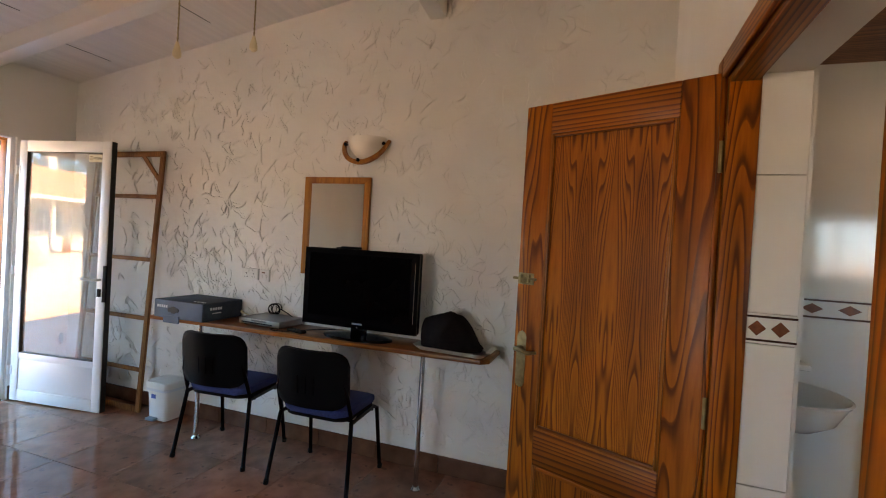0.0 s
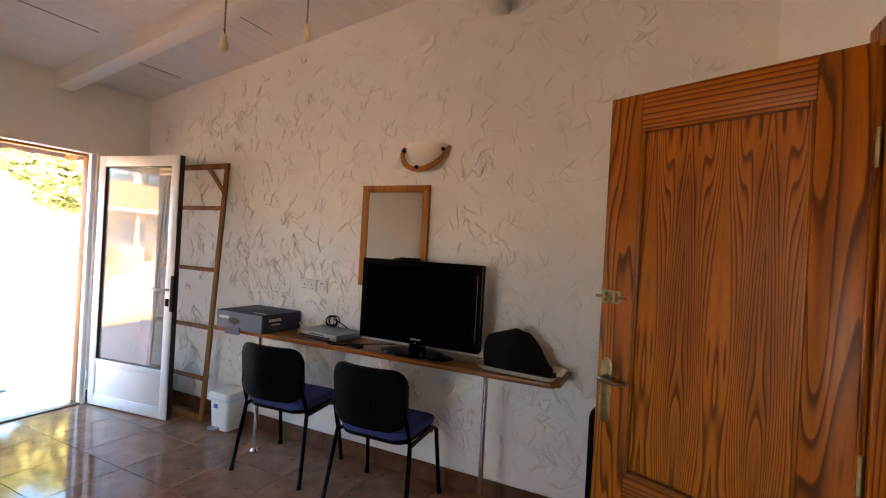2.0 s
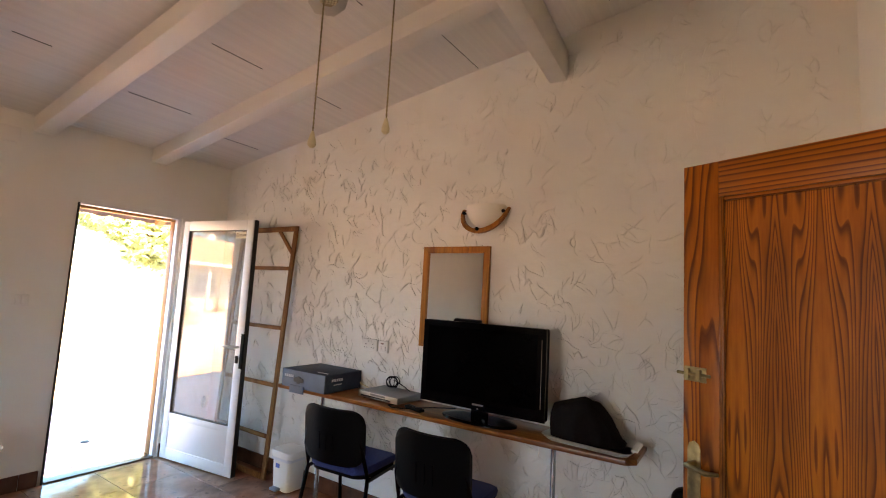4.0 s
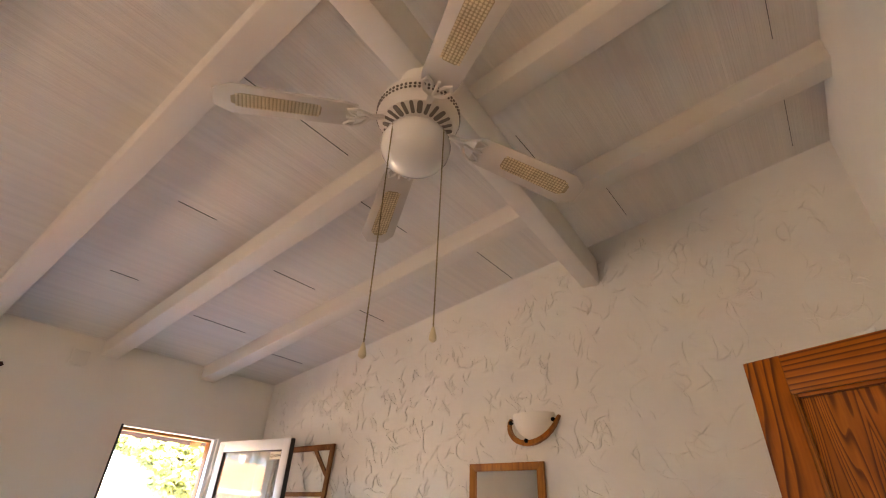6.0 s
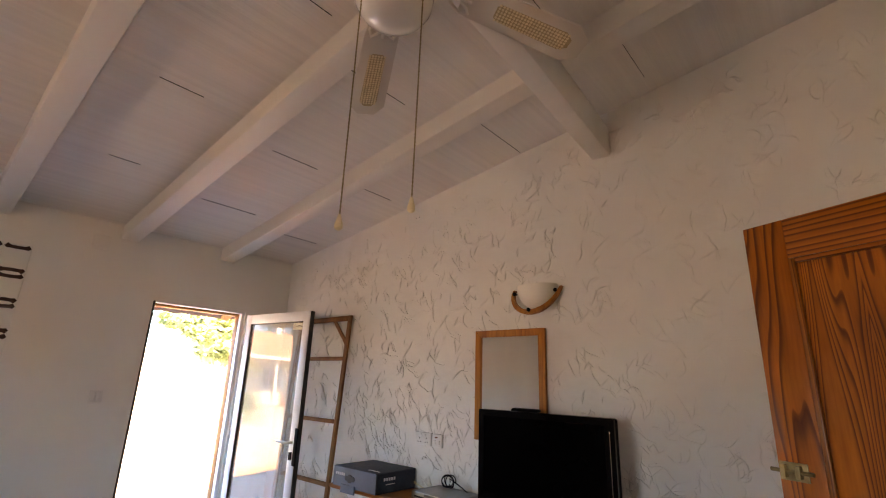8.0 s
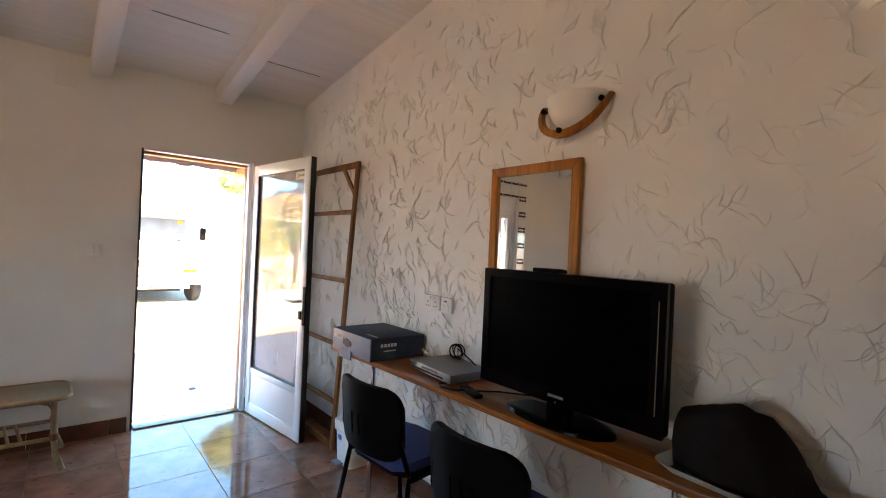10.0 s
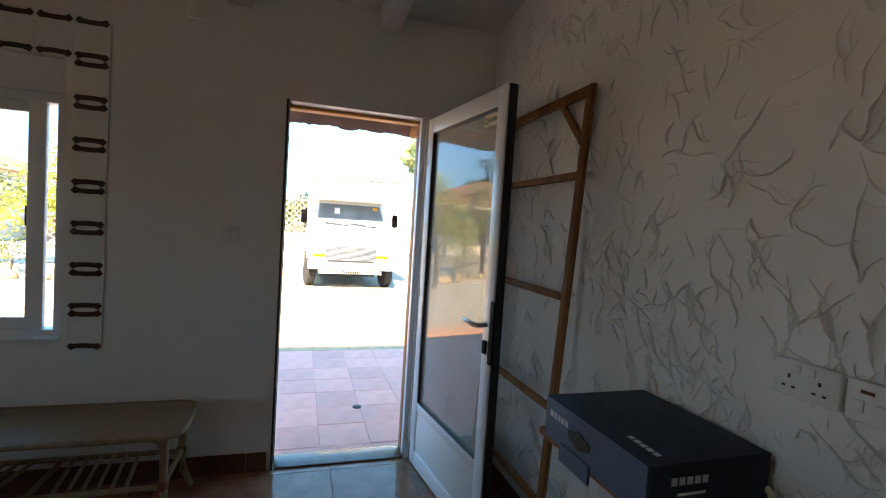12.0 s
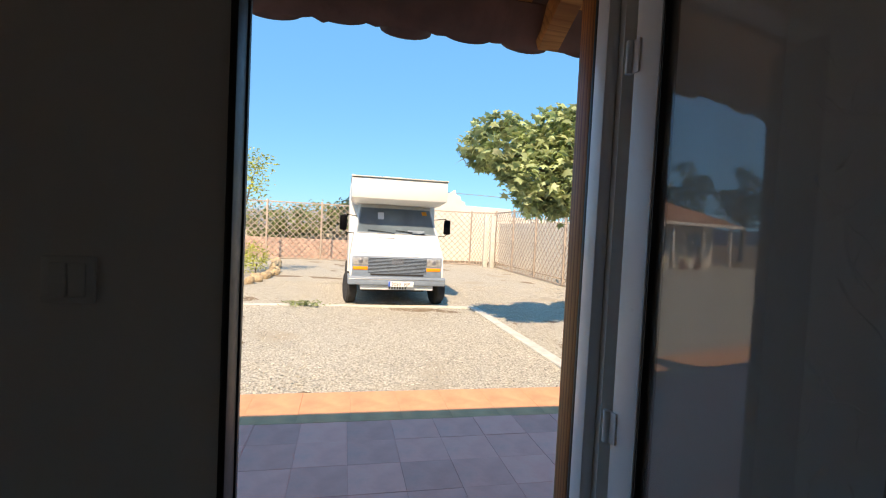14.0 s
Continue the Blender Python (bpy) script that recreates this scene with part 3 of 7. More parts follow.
def beams():
    for n, y in enumerate((2.13, 1.32, 0.51, -0.30, -1.11, -1.92, -2.73)):
        bm = B()
        L = math.hypot(XE - XW, SLOPE * (XE - XW))
        m = Matrix.Translation((XW - 0.01, y, ceil_z(XW) - 0.058)) @ Matrix.Rotation(-math.atan(SLOPE), 4, "Y")
        box(bm, 0, L + 0.02, -0.062, 0.062, -0.064, 0.064, 0.009)
        for v in bm.verts:
            v.co.y += 0.004 * noise.noise(Vector((v.co.x * 3, n, v.co.z * 20)))
        bmesh.ops.transform(bm, matrix=m, verts=bm.verts)
        single("ceiling_beam", bm, BEAM, "white painted rafter under the sloping ceiling", "beam", "structure")
    bm = B()
    box(bm, -0.058, 0.058, -3.7, 2.14, 0, 0.2, 0.014, m=Matrix.Translation((-0.778, 0.7, 2.9)) @ Matrix.Rotation(math.atan(0.0715), 4, "Z"))
    single("cross_beam", bm, BEAM, "heavy white painted cross beam carrying the rafters", "beam", "structure")


beams()


# ---- yard door and window ----
def yard_door():
    y0, y1, _, zt_ = DOOR
    f = thing("door_frame_yard", (XW - 0.12, (y0 + y1) / 2, 0), "white metal frame lined with brown timber round the yard door", "door frame", kind="structure")
    xo = XW - WT
    for a, b in ((y0, y0 + 0.014), (y1 - 0.03, y1)):
        # lock-side jambs get a near-black colour for the shade they stand in
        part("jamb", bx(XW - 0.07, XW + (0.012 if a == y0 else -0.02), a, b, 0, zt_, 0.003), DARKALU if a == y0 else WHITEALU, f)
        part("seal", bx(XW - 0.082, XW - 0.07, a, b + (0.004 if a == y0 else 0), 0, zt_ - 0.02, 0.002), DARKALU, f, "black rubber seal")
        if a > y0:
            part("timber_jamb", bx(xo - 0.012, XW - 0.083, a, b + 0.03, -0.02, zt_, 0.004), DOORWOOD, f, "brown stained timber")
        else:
            part("timber_jamb", bx(xo - 0.012, XW - 0.083, a - 0.03, a + 0.006, -0.02, zt_, 0.004), DARKALU, f, "timber coloured near black for its shade")
    part("head", bx(XW - 0.07, XW + 0.012, y0 + 0.022, y1 - 0.03, zt_ - 0.012, zt_, 0.003), WHITEALU, f)
    part("timber_head", bx(xo - 0.012, XW - 0.073, y0 + 0.008, y1 - 0.002, zt_ - 0.03, zt_ + 0.0, 0.003), EAVEWOOD, f, "orange brown timber")
    part("threshold", bx(xo - 0.02, XW + 0.005, y0 + 0.022, y1 - 0.03, -0.015, 0.012, 0.004), SKIRT, f, "brown tiled threshold")
    # the open leaf: built along +x from its hinge, then turned
    leaf = thing("door_leaf_yard", (0, 0, 0), "white metal glazed door standing open against the rough wall", "door", kind="structure")
    w, h, t = 0.872, 2.085, 0.045
    part("stile", bx(0, 0.072, -t / 2, t / 2, 0.01, h, 0.004), WHITEALU, leaf)
    part("stile", bx(w - 0.078, w, -t / 2, t / 2, 0.01, h, 0.004), WHITEALU, leaf)
    part("top_rail", bx(0.072, w - 0.078, -t / 2, t / 2, h - 0.085, h, 0.004), WHITEALU, leaf)
    part("bottom_rail", bx(0.072, w - 0.078, -t / 2, t / 2, 0.01, 0.10, 0.004), WHITEALU, leaf)
    part("bottom_panel", bx(0.072, w - 0.078, -t / 2 + 0.006, t / 2 - 0.006, 0.10, 0.37, 0.003), WHITEALU, leaf)
    part("middle_rail", bx(0.072, w - 0.078, -t / 2, t / 2, 0.345, 0.395, 0.004), WHITEALU, leaf)
    pane = part("pane", bx(0.07, w - 0.076, -0.003, 0.003, 0.396, h - 0.086), DOORPANE, leaf, "slightly dusty clear glass")
    pane.visible_shadow = False
    bm = B()
    for a, b, c, d in ((0.072, 0.076, 0.395, h - 0.085), (w - 0.082, w - 0.078, 0.395, h - 0.085)):
        box(bm, a, b, -t / 2 + 0.004, t / 2 - 0.004, c, d)
    for c, d in ((0.395, 0.399), (h - 0.089, h - 0.085)):
        box(bm, 0.076, w - 0.082, -t / 2 + 0.004, t / 2 - 0.004, c, d)
    part("glazing_bead", bm, DARKALU, leaf, "dark glazing bead")
    part("edge_seal", bx(w, w + 0.006, -t / 2 + 0.006, t / 2 + 0.004, 0.01, h, 0.003), DARKALU, leaf, "dark edge seal")
    part("lock_plate", bx(w - 0.02, w + 0.016, -t / 2 - 0.003, -t / 2 + 0.004, 0.86, 1.14, 0.002), BLACKPLASTIC, leaf, "black lock plate")
    hd = tube(B(), [(w - 0.045, -t / 2, 1.03), (w - 0.045, -t / 2 - 0.05, 1.03), (w - 0.06, -t / 2 - 0.058, 1.03), (w - 0.17, -t / 2 - 0.055, 1.035)], [0.011, 0.011, 0.011, 0.009], 10)
    part("handle", hd, STEEL, leaf, "brushed metal lever handle")
    part("cylinder_cover", bx(w - 0.06, w - 0.03, -t / 2 - 0.012, -t / 2, 0.9, 0.96, 0.004), BLACKPLASTIC, leaf, "black key cylinder cover")
    for z in (0.25, 1.05, 1.85):
        hg = part("hinge", rod(B(), (-0.008, -t / 2 - 0.006, z - 0.035), (-0.008, -t / 2 - 0.006, z + 0.035), 0.008), WHITEALU, leaf)
        part("hinge_plate", bx(-0.004, 0.018, -t / 2 - 0.004, -t / 2, z - 0.035, z + 0.035, 0.001), WHITEALU, hg)
    st = part("sticker", bx(w - 0.218, w - 0.088, -0.0055, -0.0035, h - 0.155, h - 0.098), SIGNBASE, leaf, "cream no smoking sticker")
    words("lettering", "NO FUMAR", 0.026, Matrix.Translation((w - 0.169, -0.007, h - 0.136)) @ Matrix.Rotation(radians(90), 4, "X"), SIGNINK, st, 0.58)
    ring = [(w - 0.194 + 0.015 * math.cos(a), -0.0062, h - 0.127 + 0.015 * math.sin(a)) for a in [2 * math.pi * k / 20 for k in range(21)]]
    part("pictogram", rod(tube(B(), ring, 0.0014, 6), ring[6], ring[16], 0.0014, seg=6), TILERED, st, "round prohibition mark")
    leaf.matrix_basis = Matrix.Translation((-4.268, 2.41, 0)) @ Matrix.Rotation(math.atan2(0.115, 0.868), 4, "Z")


def words(name, text, size, m, material, parent, squeeze=1.0):
    """Letters of the built-in font as a mesh, facing -y before m."""
    cu = bpy.data.curves.new(name, "FONT")
    cu.body, cu.size, cu.extrude = text, size, 0.0004
    ob = bpy.data.objects.new(name, cu)
    me = bpy.data.meshes.new_from_object(ob)
    bpy.data.objects.remove(ob)
    bm = B()
    bm.from_mesh(me)
    bmesh.ops.transform(bm, matrix=m @ Matrix.Diagonal((squeeze, 1, 1, 1)), verts=bm.verts)
    return part(name, bm, material, parent, smooth=False)


yard_door()


def window():
    y0, y1, z0, z1 = WIN
    w = thing("window_1", (XW - 0.12, (y0 + y1) / 2, z0), "white sliding window with roller blind box", "window", kind="structure")
    x0, x1 = XW - 0.135, XW - 0.035
    part("blind_box", bx(x0 + 0.003, XW - 0.012, y0 + 0.002, y1 - 0.002, z1 - 0.17, z1 - 0.002, 0.004), WHITEALU, w, "white roller blind box")
    ft = z1 - 0.17
    part("window_frame", bx(x0, x1, y0 + 0.002, y1 - 0.002, ft - 0.045, ft, 0.003), WHITEALU, w)
    part("window_frame", bx(x0, x1, y0 + 0.002, y1 - 0.002, z0 + 0.012, z0 + 0.05, 0.003), WHITEALU, w)
    part("window_frame", bx(x0, x1, y0 + 0.002, y0 + 0.045, z0 + 0.05, ft - 0.045, 0.003), WHITEALU, w)
    part("window_frame", bx(x0, x1, y1 - 0.045, y1 - 0.002, z0 + 0.05, ft - 0.045, 0.003), WHITEALU, w)
    part("window_sill", bx(XW - 0.05, XW + 0.02, y0 + 0.002, y1 - 0.002, z0 + 0.002, z0 + 0.022, 0.004), WHITEALU, w)
    # two sashes; the nearer one pushed a little open
    for n, (a, b, xc) in enumerate(((y0 + 0.047, y1 - 0.096, XW - 0.065), (y0 + 0.05, y0 + 0.25, XW - 0.105))):
        s = part("sash", bx(xc - 0.016, xc + 0.016, a, a + 0.06, z0 + 0.05, ft - 0.045, 0.003), WHITEALU, w)
        bm = bx(xc - 0.016, xc + 0.016, b - 0.075, b, z0 + 0.05, ft - 0.045, 0.003)
        box(bm, xc - 0.015, xc + 0.015, a + 0.06, b - 0.075, z0 + 0.05, z0 + 0.11, 0.003)
        box(bm, xc - 0.015, xc + 0.015, a + 0.06, b - 0.075, ft - 0.1, ft - 0.045, 0.003)
        part("sash_frame", bm, WHITEALU, s)
        p = part("pane", bx(xc - 0.002, xc + 0.002, a + 0.058, b - 0.073, z0 + 0.108, ft - 0.098), PANE, s)
        p.visible_shadow = False
    part("latch", bx(XW - 0.06, XW - 0.052, y1 - 0.18, y1 - 0.165, 1.33, 1.43, 0.002), DARKALU, w, "small dark latch")
    # glazed border tiles round the opening
    b = thing("window_border", (XW + 0.004, (y0 + y1) / 2, 0.72), "white border tiles with dark scrolled bars round the window", "tile border", kind="structure")
    tw, tl = 0.155, 0.207
    spots = [(y1 + 0.03 + tw / 2, 0.715 + tl * (k + 0.5), 0) for k in range(8)]
    spots += [(y0 - 0.03 - tw / 2, 0.715 + tl * (k + 0.5), 0) for k in range(8)]
    n = int((y1 - y0 + 0.06) / tw)
    spots += [(y1 + 0.03 - (y1 - y0 + 0.06) * (k + 0.5) / n, 0.715 + tl * 8 - tl / 2, 1) for k in range(n)]
    cache = {}
    for y, z, kind in spots:
        if kind not in cache:
            ww = tw if kind == 0 else (y1 - y0 + 0.06) / n
            bm = bx(0.0, 0.008, -ww / 2 + 0.001, ww / 2 - 0.001, -tl / 2 + 0.001, tl / 2 - 0.001, 0.0015, seg=1)
            for s in (-1, 1):
                zc = s * (tl / 2 - 0.022)
                a = ww / 2 - 0.012
                pts = [(0.0085, -a, zc - s * 0.008), (0.0085, -a + 0.012, zc + s * 0.006), (0.0085, -a + 0.026, zc), (0.0085, 0, zc - s * 0.002), (0.0085, a - 0.026, zc), (0.0085, a - 0.012, zc + s * 0.006), (0.0085, a, zc - s * 0.008)]
                old = set(bm.faces)
                tube(bm, pts, [0.012, 0.017, 0.012, 0.0125, 0.012, 0.017, 0.012], 8)
                box(bm, 0.0078, 0.0095, -a + 0.002, -a + 0.02, zc - 0.013, zc + 0.012)
                box(bm, 0.0078, 0.0095, a - 0.02, a - 0.002, zc - 0.013, zc + 0.012)
                for f in bm.faces:
                    if f not in old:
                        f.material_index = 1
            for v in bm.verts:
                if v.co.x > 0.0082:
                    v.co.x = 0.0082 + (v.co.x - 0.0082) * 0.25
            cache[kind] = mesh_of("border_tile", bm, [TILEWHITE, TILEDARK])
        t = new("border_tile", cache[kind])
        t.parent = b
        t.matrix_basis = Matrix.Translation(Vector((XW, y, z)) - BASE[b])


window()

# made-up window frame round the south fill lamp
single("window_2", wall_cells(B(), [-2.2, -2.14, -1.53, -1.47, -0.86, -0.8], [0.8, 0.86, 1.84, 1.9], [(-2.14, -1.53, 0.86, 1.84), (-1.47, -0.86, 0.86, 1.84)], lambda u, v, w: (u, YS - 0.03 - 0.04 * w, v)), WHITEALU, "added white frame round the fill lamp's opening, out of view", "window", "structure", smooth=False)

# ---- bathroom beyond the east wall ----
xb0, xb1, yb0, yb1, zb = XE + 0.20, 2.6, 0.2, 2.38, 2.3
single("wall_bath_north", bx(xb0, xb1 + 0.1, yb1, yb1 + 0.12, 0, 2.6), TILEWHITE, "white tiled bathroom wall", "wall", "structure", smooth=False)
single("wall_bath_east", bx(xb1, xb1 + 0.12, yb0, yb1, 0, 2.6), TILEWHITE, "white tiled bathroom wall", "wall", "structure", smooth=False)
single("wall_bath_south", wall_cells(B(), [xb0, xb1 + 0.12, 1.77, 2.27], [0, 2.6, 1.35, 1.85], [(1.77, 2.27, 1.35, 1.85)], lambda u, v, w: (u, yb0 - 0.15 * w, v)), TILEWHITE, "white tiled bathroom wall with small window", "wall", "structure", smooth=False)
single("wall_bath_west", bx(xb0, xb0 + 0.02, BATH[1] + 0.02, yb1, 0, 2.6), TILEWHITE, "white tiled bathroom wall", "wall", "structure", smooth=False)
single("ceiling_bath", bx(xb0, xb1 + 0.12, yb0 - 0.15, yb1, zb, zb + 0.05), CEDAR, "brown boarded bathroom ceiling", "ceiling", "structure", smooth=False)
single("floor_bath", bx(XE, xb1 + 0.12, yb0 - 0.15, yb1 + 0.12, -0.05, -0.001), FLOOR, "brown tiled bathroom floor", "floor", "structure", smooth=False)
single("wall_bath_window", wall_cells(B(), [1.77, 1.80, 1.92, 1.95, 2.24, 2.27], [1.35, 1.38, 1.82, 1.85],
       [(1.80, 1.92, 1.38, 1.82), (1.95, 2.24, 1.38, 1.82)], lambda u, v, w: (u, yb0 - 0.03 - 0.04 * w, v)), WHITEALU, "white window bars of the bathroom", "window", "structure", smooth=False)


def bath_lining():
    r = thing("doorway_tiles", (XE + 0.05, BATH[1], 0), "white tiled doorway reveal with brown diamond border", "tile reveal", kind="structure")
    y = BATH[1] - 0.001
    cols = ((XE + 0.079, xb0 - 0.001),)
    zs = (0.0, 0.42, 0.84, 1.235, 1.32, 1.70, 1.98)
    for (a, b) in cols:
        for n, (c, d) in enumerate(zip(zs, zs[1:])):
            part("tile", bx(a, b, y - 0.012, y, c + 0.001, d - 0.001, 0.0015, seg=1), TILEWHITE, r)
    for c in (1.245, 1.31):
        part("border_line", bx(cols[0][0], cols[0][1], y - 0.0135, y - 0.011, c - 0.003, c + 0.003), TILEDARK, r)
    for x in (XE + 0.105, XE + 0.16):
        part("diamond", slab(B(), [(0.022, 0), (0, 0.021), (-0.022, 0), (0, -0.021)], 0.002, Matrix.Translation((x, y - 0.0115, 1.278)) @ Matrix.Rotation(radians(90), 4, "X")), TILERED, r)
    # the border band on the far wall
    q = thing("bath_border", (xb0 + 0.6, yb1, 1.24), "tile band with brown diamonds on the bathroom wall", "tile border", kind="structure")
    y = yb1
    for n in range(6):
        a = xb0 + 0.02 + 0.25 * n
        part("tile", bx(a + 0.001, a + 0.249, y - 0.006, y - 0.001, 1.235, 1.32, 0.0015, seg=1), TILEWHITE, q)
        for dx in (0.06, 0.19):
            part("diamond", slab(B(), [(0.04, 0), (0, 0.021), (-0.04, 0), (0, -0.021)], 0.002, Matrix.Translation((a + dx, y - 0.0055, 1.278)) @ Matrix.Rotation(radians(90), 4, "X")), TILERED if n % 2 else TILEDARK, q)
    for c in (1.242, 1.313):
        part("border_line", bx(xb0 + 0.02, xb1 - 0.05, y - 0.0085, y - 0.0065, c - 0.004, c + 0.004), TILEDARK, q)
    # wooden frame of the doorway
    f = thing("door_frame_bath", (XE, BATH[1], 0), "varnished pine door frame of the bathroom", "door frame", kind="structure")
    y0, y1, z1 = BATH[0], BATH[1], BATH[3]
    for a, b, n in ((y1 - 0.012, y1 + 0.05, 1), (y0 - 0.05, y0 + 0.012, 0)):
        part("architrave", bx(XE - 0.018, XE - 0.001, a, b, 0, z1 + 0.05, 0.005), PINE, f)
    part("architrave", bx(XE - 0.018, XE - 0.001, y0 + 0.012, y1 - 0.012, z1 - 0.012, z1 + 0.05, 0.005), PINE_Y, f)
    part("jamb", bx(XE, XE + 0.077, y1 - 0.03, y1 - 0.001, 0, z1, 0.003), PINE, f)
    part("jamb", bx(XE, XE + 0.077, y0 + 0.001, y0 + 0.03, 0, z1, 0.003), PINE, f)
    part("head", bx(XE, XE + 0.07, y0 + 0.03, y1 - 0.03, z1 - 0.03, z1 - 0.001, 0.003), PINE_Y, f)
    # basin on the wall
    b = thing("washbasin", (xb0 + 0.02, 2.05, 0.87), "white ceramic washbasin fixed to the tiled wall", "basin")
    bm = lathe(B(), [(0.02, 0), (0.1, 0.01), (0.17, 0.06), (0.21, 0.14), (0.225, 0.16), (0.215, 0.165), (0.19, 0.14), (0.1, 0.05), (0.02, 0.045)], 28, Matrix.Translation((xb0 + 0.2, 2.16, 0.83)) @ Matrix.Diagonal((0.85, 0.95, 0.85, 1)))
    part("bowl", bm, CERAMIC, b)
    part("trap", tube(B(), [(xb0 + 0.2, 2.16, 0.835), (xb0 + 0.2, 2.16, 0.69), (xb0 + 0.16, 2.16, 0.65), (xb0 + 0.02, 2.16, 0.69)], 0.018), CHROME, b, "chrome waste trap")
    bm = tube(B(), [(xb0 + 0.06, 2.16, 0.95), (xb0 + 0.06, 2.16, 1.04), (xb0 + 0.15, 2.16, 1.05), (xb0 + 0.17, 2.16, 1.03)], 0.012)
    part("tap", bm, CHROME, b, "chrome tap")
    bm = bx(xb0 + 0.021, xb0 + 0.14, 1.8, 2.25, 1.12, 1.14, 0.006)
    single("bath_shelf", bm, CERAMIC, "small white shelf on the tiled wall", "shelf", base=(xb0 + 0.02, 2.0, 1.12))
    bm = slab(B(), [(x, 0.012 * math.sin(x * 60)) for x in np.linspace(-0.16, 0.16, 17)] + [(x, 0.03 + 0.012 * math.sin(x * 60)) for x in np.linspace(0.16, -0.16, 17)], 0.42, Matrix.Translation((1.36, yb1 - 0.045, 0.42)))
    single("hanging_towel", bm, TOWEL, "cream towel hanging on the tiled wall", "towel", base=(1.36, yb1 - 0.03, 0.42))
    w = thing("toilet", (1.35, yb1 - 0.25, 0), "white ceramic toilet against the tiled wall", "toilet")
    part("bowl", lathe(B(), [(0.11, 0), (0.12, 0.1), (0.18, 0.34), (0.19, 0.39), (0.14, 0.39)], 24, Matrix.Translation((1.85, yb1 - 0.42, 0.0)) @ Matrix.Diagonal((1, 1.2, 1, 1))), CERAMIC, w)
    part("cistern", bx(1.66, 2.04, yb1 - 0.2, yb1 - 0.01, 0.39, 0.76, 0.03), CERAMIC, w)


bath_lining()


MOULD = wood("varnished pine moulding", (0.16, 0.042, 0.006), (0.42, 0.135, 0.02), "Z", 90, 6, 0.35, coat=0.15)


def pine_door():
    """Built along +x from its hinge; the room's side faces -y."""
    d = thing("door_leaf_bath", (0, 0, 0), "varnished pine panelled door standing open into the room", "door", kind="structure")
    w, h, t = 0.642, 1.99, 0.036
    s, tr = 0.105, 0.11
    part("stile", bx(0, s, -t / 2, t / 2, 0.008, h, 0.003), PINE, d)
    part("stile", bx(w - s, w, -t / 2, t / 2, 0.008, h, 0.003), PINE, d)
    part("rail", bx(s, w - s, -t / 2, t / 2, h - tr, h, 0.003), PINE_X, d)
    part("rail", bx(s, w - s, -t / 2, t / 2, 0.67, 0.805, 0.003), PINE_X, d)
    part("rail", bx(s, w - s, -t / 2, t / 2, 0.008, 0.2, 0.003), PINE_X, d)
    for z0, z1 in ((0.805, h - tr), (0.2, 0.67)):
        part("panel", bx(s - 0.005, w - s + 0.005, -0.006, 0.006, z0 - 0.005, z1 + 0.005), PINE_PANEL, d, "book-matched pine veneer panel")
        for sg in (-1, 1):
            a, b = sorted((sg * 0.006, sg * (t / 2 + 0.001)))
            part("moulding", bx(s, s + 0.014, a, b, z0, z1, 0.004), MOULD, d)
            part("moulding", bx(w - s - 0.014, w - s, a, b, z0, z1, 0.004), MOULD, d)
            part("moulding", bx(s + 0.014, w - s - 0.014, a, b, z0, z0 + 0.014, 0.004), PINE_X, d)
            part("moulding", bx(s + 0.014, w - s - 0.014, a, b, z1 - 0.014, z1, 0.004), PINE_X, d)
    for sg in (-1, 1):
        y = sg * t / 2
        pl = part("lock_plate", slab(B(), [(x * 0.038, z) for x, z in ((-0.5, 0.02), (-0.35, 0.005), (0, 0), (0.35, 0.005), (0.5, 0.02), (0.5, 0.19), (0.35, 0.205), (0, 0.213), (-0.35, 0.205), (-0.5, 0.19))], 0.004,
                                      Matrix.Translation((w - 0.034, y + (0 if sg < 0 else 0.004), 0.94)) @ Matrix.Rotation(radians(90), 4, "X"), 0.001), BRASS, d, "aged brass lock plate")
        part("lever", tube(B(), [(w - 0.034, y, 1.09), (w - 0.034, y + sg * 0.045, 1.09), (w - 0.05, y + sg * 0.052, 1.092), (w - 0.09, y + sg * 0.05, 1.084), (w - 0.125, y + sg * 0.05, 1.092)], [0.008, 0.008, 0.009, 0.008, 0.005], 8), BRASS, pl, "curved brass lever")
    bo = part("bolt", bx(w - 0.07, w - 0.004, t / 2, t / 2 + 0.004, 1.325, 1.368, 0.001), BRASS, d, "small brass sliding bolt")
    part("bolt_bar", rod(B(), (w - 0.085, t / 2 + 0.011, 1.347), (w + 0.012, t / 2 + 0.011, 1.347), 0.005), BRASS, bo)
    part("bolt_guide", bx(w - 0.058, w - 0.046, t / 2 + 0.003, t / 2 + 0.018, 1.332, 1.362, 0.002), BRASS, bo)
    part("bolt_guide", bx(w - 0.024, w - 0.012, t / 2 + 0.003, t / 2 + 0.018, 1.332, 1.362, 0.002), BRASS, bo)
    for z in (0.3, 1.02, 1.75):
        hg = part("hinge", rod(B(), (-0.01, t / 2, z - 0.045), (-0.01, t / 2, z + 0.045), 0.007), BRASS, d, "brass hinge")
        part("hinge_leaf", bx(-0.012, 0.0, -t / 2 + 0.004, t / 2, z - 0.04, z + 0.04), BRASS, hg)
    d.matrix_basis = Matrix.Translation((XE - 0.01, 1.54, 0)) @ Matrix.Rotation(math.atan2(0.254, -0.59), 4, "Z")
    return d


pine_door()


